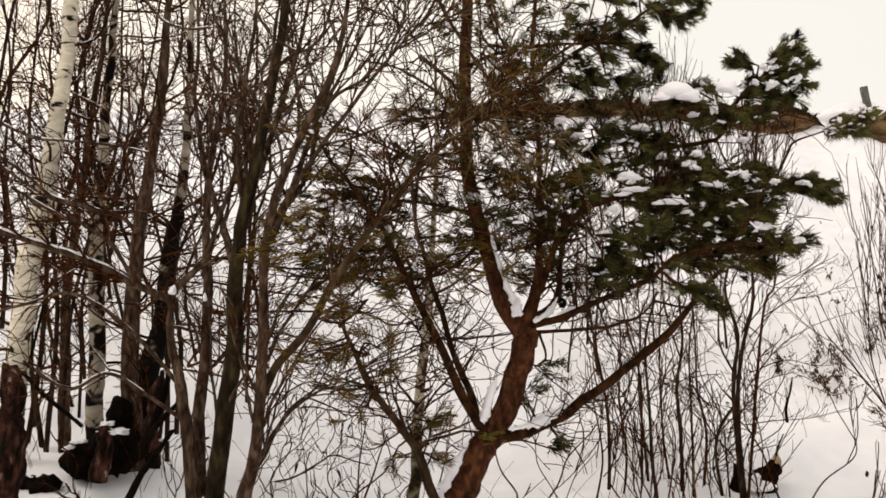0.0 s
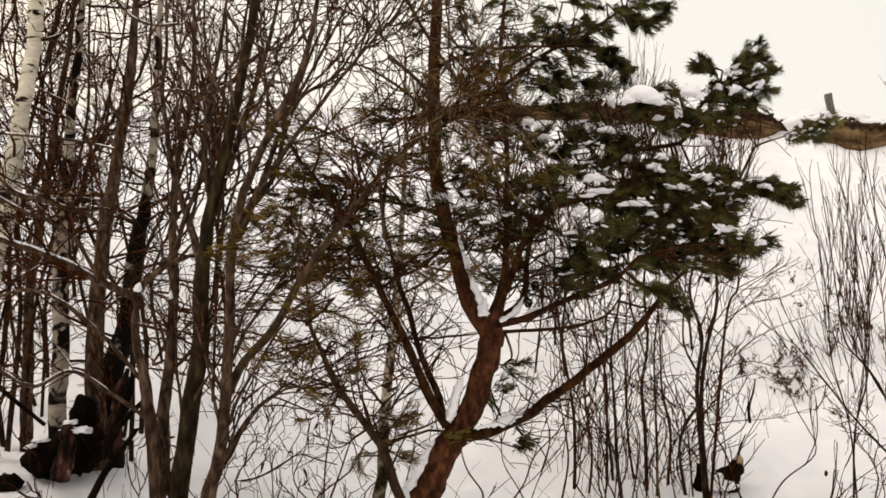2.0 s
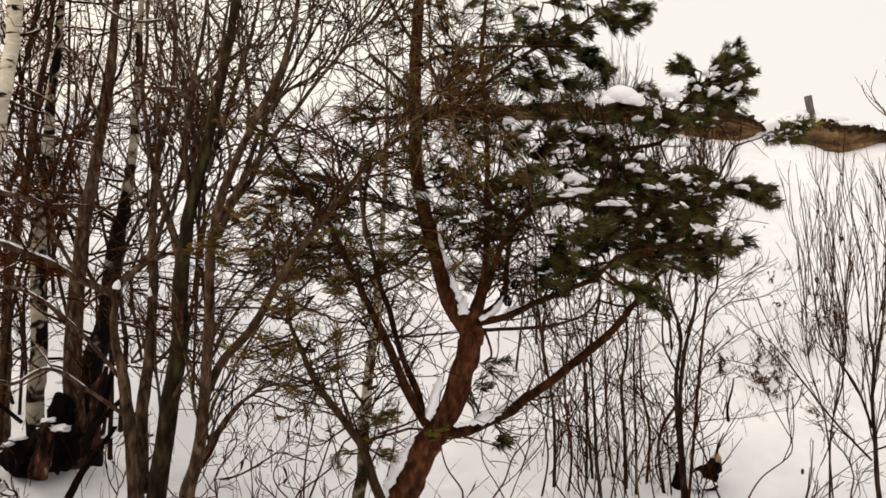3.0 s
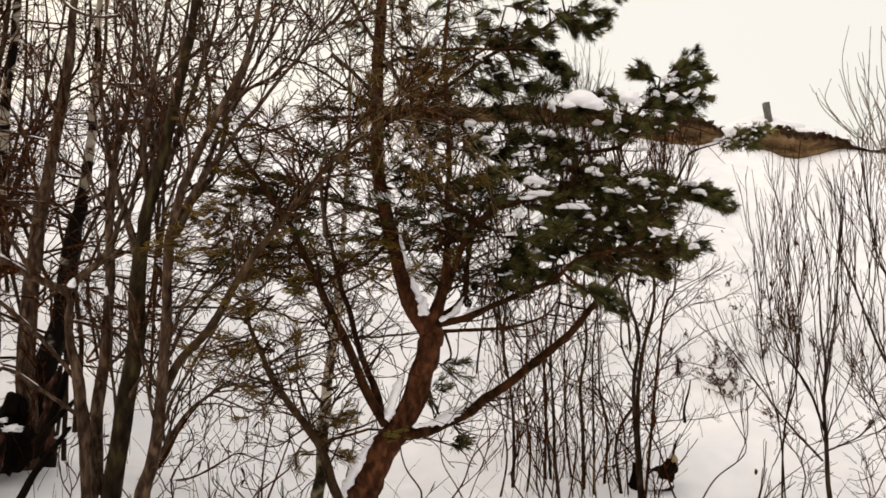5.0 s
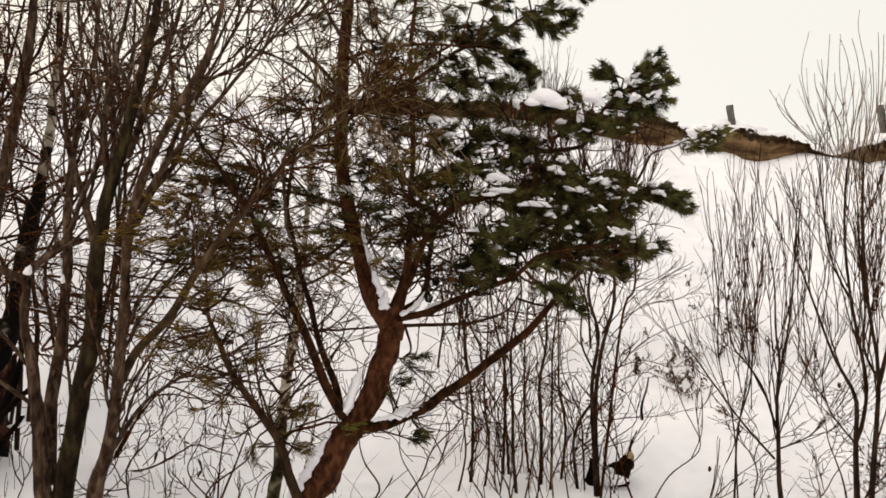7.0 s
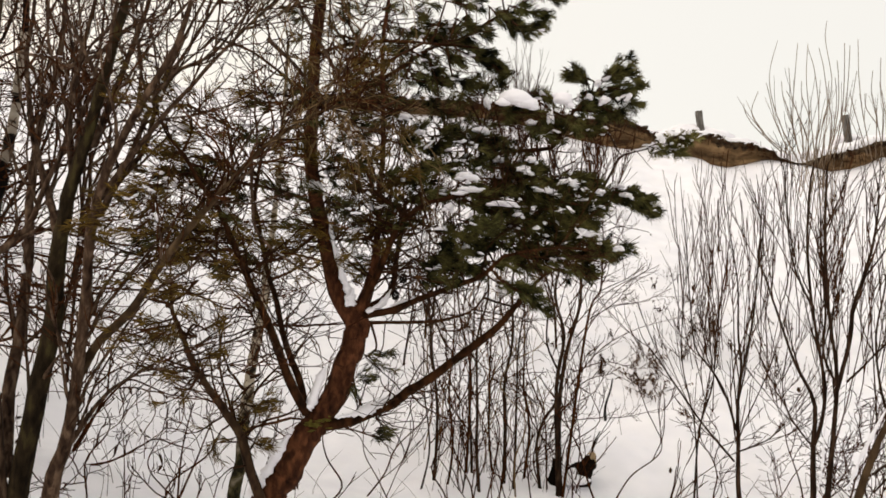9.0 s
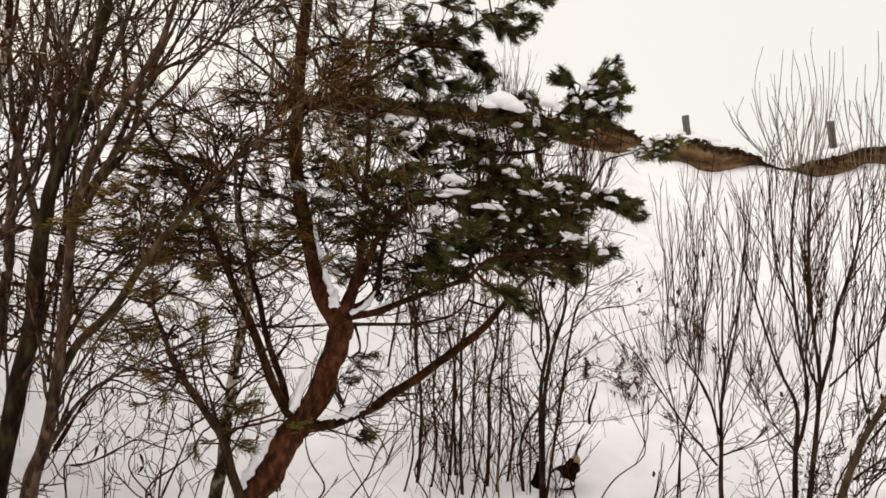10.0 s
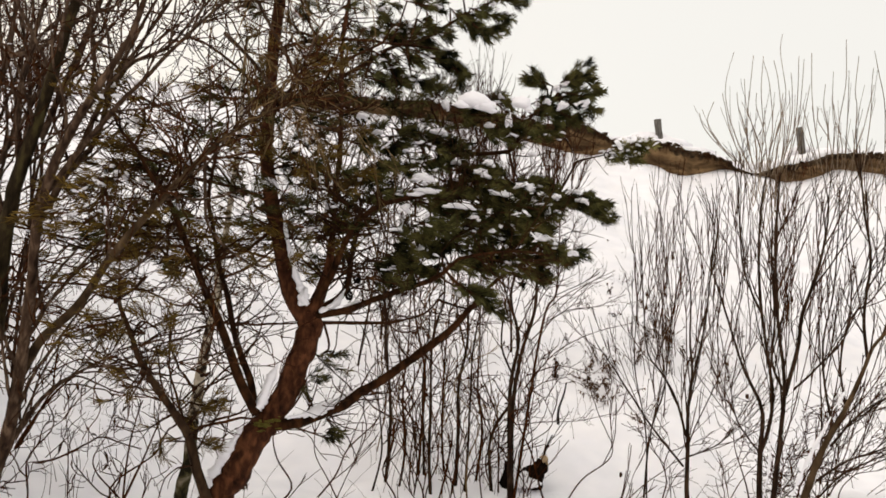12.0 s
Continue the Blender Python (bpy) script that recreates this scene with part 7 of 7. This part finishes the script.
rotten_log("fallen_branch", [(-1.97, 5.55, 0.35), (-1.9, 5.55, 0.5), (-1.82, 5.55, 0.62), (-1.7, 5.55, 0.79)], [0.026, 0.024, 0.02, 0.014], 7, "snow-dusted dead branch leaning from the snow", ROTTEN, "branch", lumps=0.1)
rotten_log("fallen_branch", [(-1.93, 5.7, 0.65), (-1.86, 5.7, 0.82), (-1.81, 5.7, 0.95), (-1.76, 5.7, 1.15)], [0.03, 0.028, 0.024, 0.018], 8, "dead branch leaning on the stumps", ROTTEN, "branch", lumps=0.12)
rotten_log("fallen_branch", [(-1.93, 5.66, 0.69), (-1.84, 5.66, 0.8), (-1.74, 5.66, 0.91), (-1.65, 5.66, 1.01)], [0.024, 0.02, 0.016, 0.01], 12, "dead branch leaning on the stumps", ROTTEN, "branch", lumps=0.12)
rotten_log("fallen_branch", [(-2.61, 5.5, 1.17), (-2.47, 5.5, 1.03), (-2.32, 5.5, 0.91), (-2.22, 5.5, 0.83)], [0.012, 0.014, 0.013, 0.012], 15, "thin bent dead stem leaning on the log", ROTTEN, "branch", lumps=0.08)
rotten_log("fallen_branch", [(-2.62, 5.6, 1.2), (-2.55, 5.6, 1.52), (-2.51, 5.6, 1.73)], [0.01, 0.008, 0.006], 16, "thin dead stem beside the rotten birch", ROTTEN, "branch", lumps=0.08)
log_foot = np.array((2.77, 7.74, 0.01))
broken_log = rotten_log("broken_log", [log_foot + np.array(v) for v in ((-0.1, 0.03, -0.08), (-0.02, 0.02, 0.0), (0.05, 0, 0.06), (0.1, 0.0, 0.12), (0.12, 0.0, 0.2))], [0.08, 0.1, 0.1, 0.075, 0.045], 9, "black broken log with a pale torn end in snow", ROTTEN, "log", CUT_WOOD, 0.32)
rotten_log("fallen_log", [log_foot + np.array(v) for v in ((-0.22, 0, -0.03), (-0.12, -0.02, -0.02), (-0.04, -0.02, 0.0))], [0.02, 0.035, 0.04], 17, "black low end of a broken log in snow", ROTTEN, "log", lumps=0.4)
part("torn_end", lump(log_foot + np.array((0.125, -0.035, 0.2)), (0.024, 0.022, 0.042), 77, 0.9, 0.9, 2.4), CUT_WOOD, broken_log, "pale splintered end of the log")
rotten_log("dead_stub", [log_foot + np.array(v) for v in ((0.12, 0.03, 0.14), (0.15, 0.03, 0.3), (0.2, 0.03, 0.42))], [0.012, 0.009, 0.006], 10, "thin crooked dead stub beside the broken log", ROTTEN, "branch", lumps=0.2)
rotten_log("dead_stub", [(3.46, 8.93, 0.36), (3.45, 8.93, 0.52), (3.5, 8.93, 0.7), (3.52, 8.93, 0.84)], [0.014, 0.012, 0.01, 0.006], 18, "crooked dead stub standing in the snow", ROTTEN, "branch", lumps=0.2)
rotten_log("tree_stump", [(2.52, 7.65, -0.03), (2.52, 7.65, 0.05), (2.52, 7.65, 0.2)], [0.06, 0.045, 0.03], 11, "small dark root collar in the snow", ROTTEN, "stump", lumps=0.3)
for i, (c, size) in enumerate(zip([(-2.11, 5.72, 0.77), (-2.16, 5.72, 0.82), (-2.34, 5.72, 0.71), (-2.41, 5.72, 0.67), (-1.79, 5.72, 0.72), (-2.62, 5.72, 0.48)], [(0.075, 0.06, 0.022), (0.04, 0.05, 0.018), (0.045, 0.06, 0.012), (0.03, 0.05, 0.012), (0.03, 0.03, 0.012), (0.05, 0.06, 0.016)])):
    ob = thing("snow_lump", c, "lump of snow lying on a rotten stump", "snow", "snow lumps on stumps")
    part("lump_body", lump(c, size, 90 + i, 0.6, 0.9, 2.2), SNOW, ob)
for i, (c, size) in enumerate(zip([log_foot + np.array(v) for v in ((-0.08, -0.1, 0.0), (-0.05, -0.02, 0.06))], [(0.16, 0.1, 0.06), (0.05, 0.05, 0.04)])):
    ob = thing("snow_mound", c, "soft mound of snow beside the broken log", "snow", "snow mounds")
    part("mound", lump(c, size, 110 + i, 0.6, 0.25, 1.5), SNOW, ob)


for i, (c, size) in enumerate(zip([(14.31, 20.9, 6.2), (10.05, 20.82, 6.0), (9.32, 20.85, 5.96), (11.18, 20.8, 5.9)], [(0.45, 0.4, 0.17), (0.95, 0.42, 0.23), (0.55, 0.44, 0.11), (0.45, 0.33, 0.09)])):
    ob = thing("snow_mound", c, "wind-blown mound of snow on the edge of the bank", "snow", "snow mounds")
    part("mound", lump(c, size, 140 + i, 0.8, 0.3, 1.5), SNOW, ob)


# -- dry weeds --
def leaf_strip(base, way, length, width, rng):
    """A small curled dry leaf."""
    side = np.cross(way, rng.normal(size=3))
    side /= np.linalg.norm(side)
    up = np.cross(side, way)
    V = []
    for s, w in ((0, 0.15), (0.35, 1.0), (0.7, 0.75), (1.0, 0.1)):
        m = base + way * length * s + np.array([0, 0, -0.35]) * length * s * s
        V += [m - side * width * w / 2 + up * width * 0.25 * w, m, m + side * width * w / 2 + up * width * 0.25 * w]
    F = []
    for k in range(3):
        F += [[k * 3, k * 3 + 1, k * 3 + 4, k * 3 + 3], [k * 3 + 1, k * 3 + 2, k * 3 + 5, k * 3 + 4]]
    return np.array(V), [np.array(F)]


def dry_weed(x, y, height, stalks, leaves, seed, label, group="dry weeds in the snow", leaf=0.05, spreadout=0.12, mat=DRY_LEAF):
    rng = np.random.default_rng(seed)
    base = np.array([x, y, float(ground_z(x, y)) - 0.02])
    weed = thing("dry_weed", base, label, "weed", group)
    P, R, made = [], [], []
    for _ in range(stalks):
        b = base + np.array([*rng.normal(size=2) * spreadout * 0.4, 0])
        h = height * rng.uniform(0.5, 1.0)
        tip = b + np.array([*rng.normal(size=2) * spreadout * 1.4, h])
        line = curve([b, (b + tip) / 2 + rng.normal(size=3) * 0.05 * h, tip], 8)
        P.append(line)
        R.append(np.linspace(0.004, 0.0015, 8))
        for _ in range(leaves):
            q = line[rng.integers(2, 8)]
            w = rng.normal(size=3) + np.array([0, 0, -0.4])
            w /= np.linalg.norm(w)
            made.append(leaf_strip(q, w, leaf * rng.uniform(0.6, 1.4), leaf * 0.4, rng))
    P, R = np.array(P), np.array(R)
    K, KR = kids(P, R, 4, rng, 0.3, 1.0, (25, 60), height * 0.3, 0.4, 5, 0.1, 0.05, 0.7, 0.0015)
    part("stalk", tubes([(P, R, 4), (K, KR, 3)]), TWIG, weed)
    if made:
        part("dead_foliage", merge(*made), mat, weed, "curled brown dead leaves", "stuff")


for i, (x, y, h, n, l) in enumerate([(4.11, 9.55, 0.2, 9, 7), (4.06, 9.62, 0.2, 7, 6), (4.14, 9.37, 0.14, 9, 7), (4.3, 9.45, 0.24, 7, 6), (4.15, 9.9, 0.24, 6, 5), (4.34, 10.1, 0.3, 8, 6), (4.4, 9.95, 0.3, 6, 5), (4.01, 9.85, 0.14, 5, 4), (4.42, 9.7, 0.3, 5, 4), (5.63, 10.95, 0.22, 7, 7), (5.54, 10.98, 0.16, 4, 6), (4.38, 8.9, 0.06, 4, 5), (5.88, 11.96, 0.25, 4, 8), (5.78, 11.16, 0.3, 8, 6),
                                     (4.9, 10.2, 0.3, 8, 5), (5.3, 10.0, 0.9, 3, 6), (5.65, 10.3, 0.45, 6, 8), (5.2, 10.5, 1.1, 2, 7), (6.3, 9.4, 0.4, 6, 4), (5.9, 9.8, 0.5, 8, 4)]):
    dry_weed(x, y, h, n, l, 700 + i, "dead brown weeds sticking out of the snow", spreadout=0.09, leaf=0.045)
dry_weed(3.71, 9.85, 0.3, 5, 16, 719, "upright brown dock-like seed stalk in the snow", leaf=0.04, spreadout=0.03, mat=BUSH_TWIG)
for i in range(14):
    dry_weed(rng.uniform(-2.1, 0.3), rng.uniform(6.3, 8.6), rng.uniform(0.25, 0.6), 1, 4, 730 + i, "thin dead stalk with drooping brown leaves", leaf=0.055, mat=BUSH_TWIG)
for i in range(14):
    dry_weed(rng.uniform(1.0, 6.0), rng.uniform(6.8, 9.5), rng.uniform(0.2, 0.5), 2, 1, 760 + i, "bare dead weed stalk in the snow", leaf=0.04)


weed_rng = np.random.default_rng(92)
for i in range(26):
    y = weed_rng.uniform(8.4, 14.5)
    dry_weed(y * weed_rng.uniform(0.3, 0.66), y, weed_rng.uniform(0.12, 0.3), weed_rng.integers(1, 4), weed_rng.integers(2, 6), 800 + i, "small withered brown weed on the snowy slope", leaf=0.05, spreadout=0.07, mat=BUSH_TWIG)


def dry_grass(n, box, height, seed, label):
    rng = np.random.default_rng(seed)
    x, y = rng.uniform(box[0], box[1], n), rng.uniform(box[2], box[3], n)
    b = np.stack([x, y, ground_z(x, y) - 0.03], axis=1)
    h = height * rng.uniform(0.4, 1.1, (n, 1))
    way = np.concatenate([rng.normal(size=(n, 2)) * 0.25, np.ones((n, 1))], axis=1)
    bend = np.concatenate([rng.normal(size=(n, 2)) * 0.3, np.zeros((n, 1))], axis=1)
    t = np.linspace(0, 1, 5)[None, :, None]
    P = b[:, None] + way[:, None] * h[:, None] * t + bend[:, None] * h[:, None] * t ** 2
    grass = tagged(new("dry_grass"), label, "grass", kind="stuff")
    part("blade", tubes([(P, np.linspace(0.0028, 0.0012, 5)[None].repeat(n, 0), 3)]), RED_TWIG, grass, kind="stuff")


dry_grass(260, (2.0, 7.5, 8.5, 14), 0.35, 1, "thin dead grass stalks standing in snow")
dry_grass(160, (-4.5, 2.5, 6.0, 11), 0.45, 2, "thin dead stalks standing in snow below the trees")
dry_grass(120, (-6, 16, 19.4, 19.9), 0.22, 3, "rooty stalks at the foot of the earth bank")
dry_grass(70, (1.25, 2.75, 7.2, 8.4), 0.5, 4, "reddish dead stalks at the foot of the sapling thicket")

dry_grass(40, (-2.9, -0.6, 5.2, 6.4), 0.4, 5, "thin dark stalks in the snow by the fallen logs")
for i in range(9):
    x, y = rng.uniform(-2.7, -0.4), rng.uniform(5.0, 6.4)
    sapling((x, y, 0), rng.uniform(0.5, 1.1), (rng.normal() * 0.3, rng.normal() * 0.15), 680 + i, "shoots round the fallen logs",
            "slender dark bare shoot beside the rotten logs", TWIG, rng.uniform(0.004, 0.007), (4, 0.35), (3, 0.2), (1, 0.12), "shoot", (20, 55), kinks=0.05)
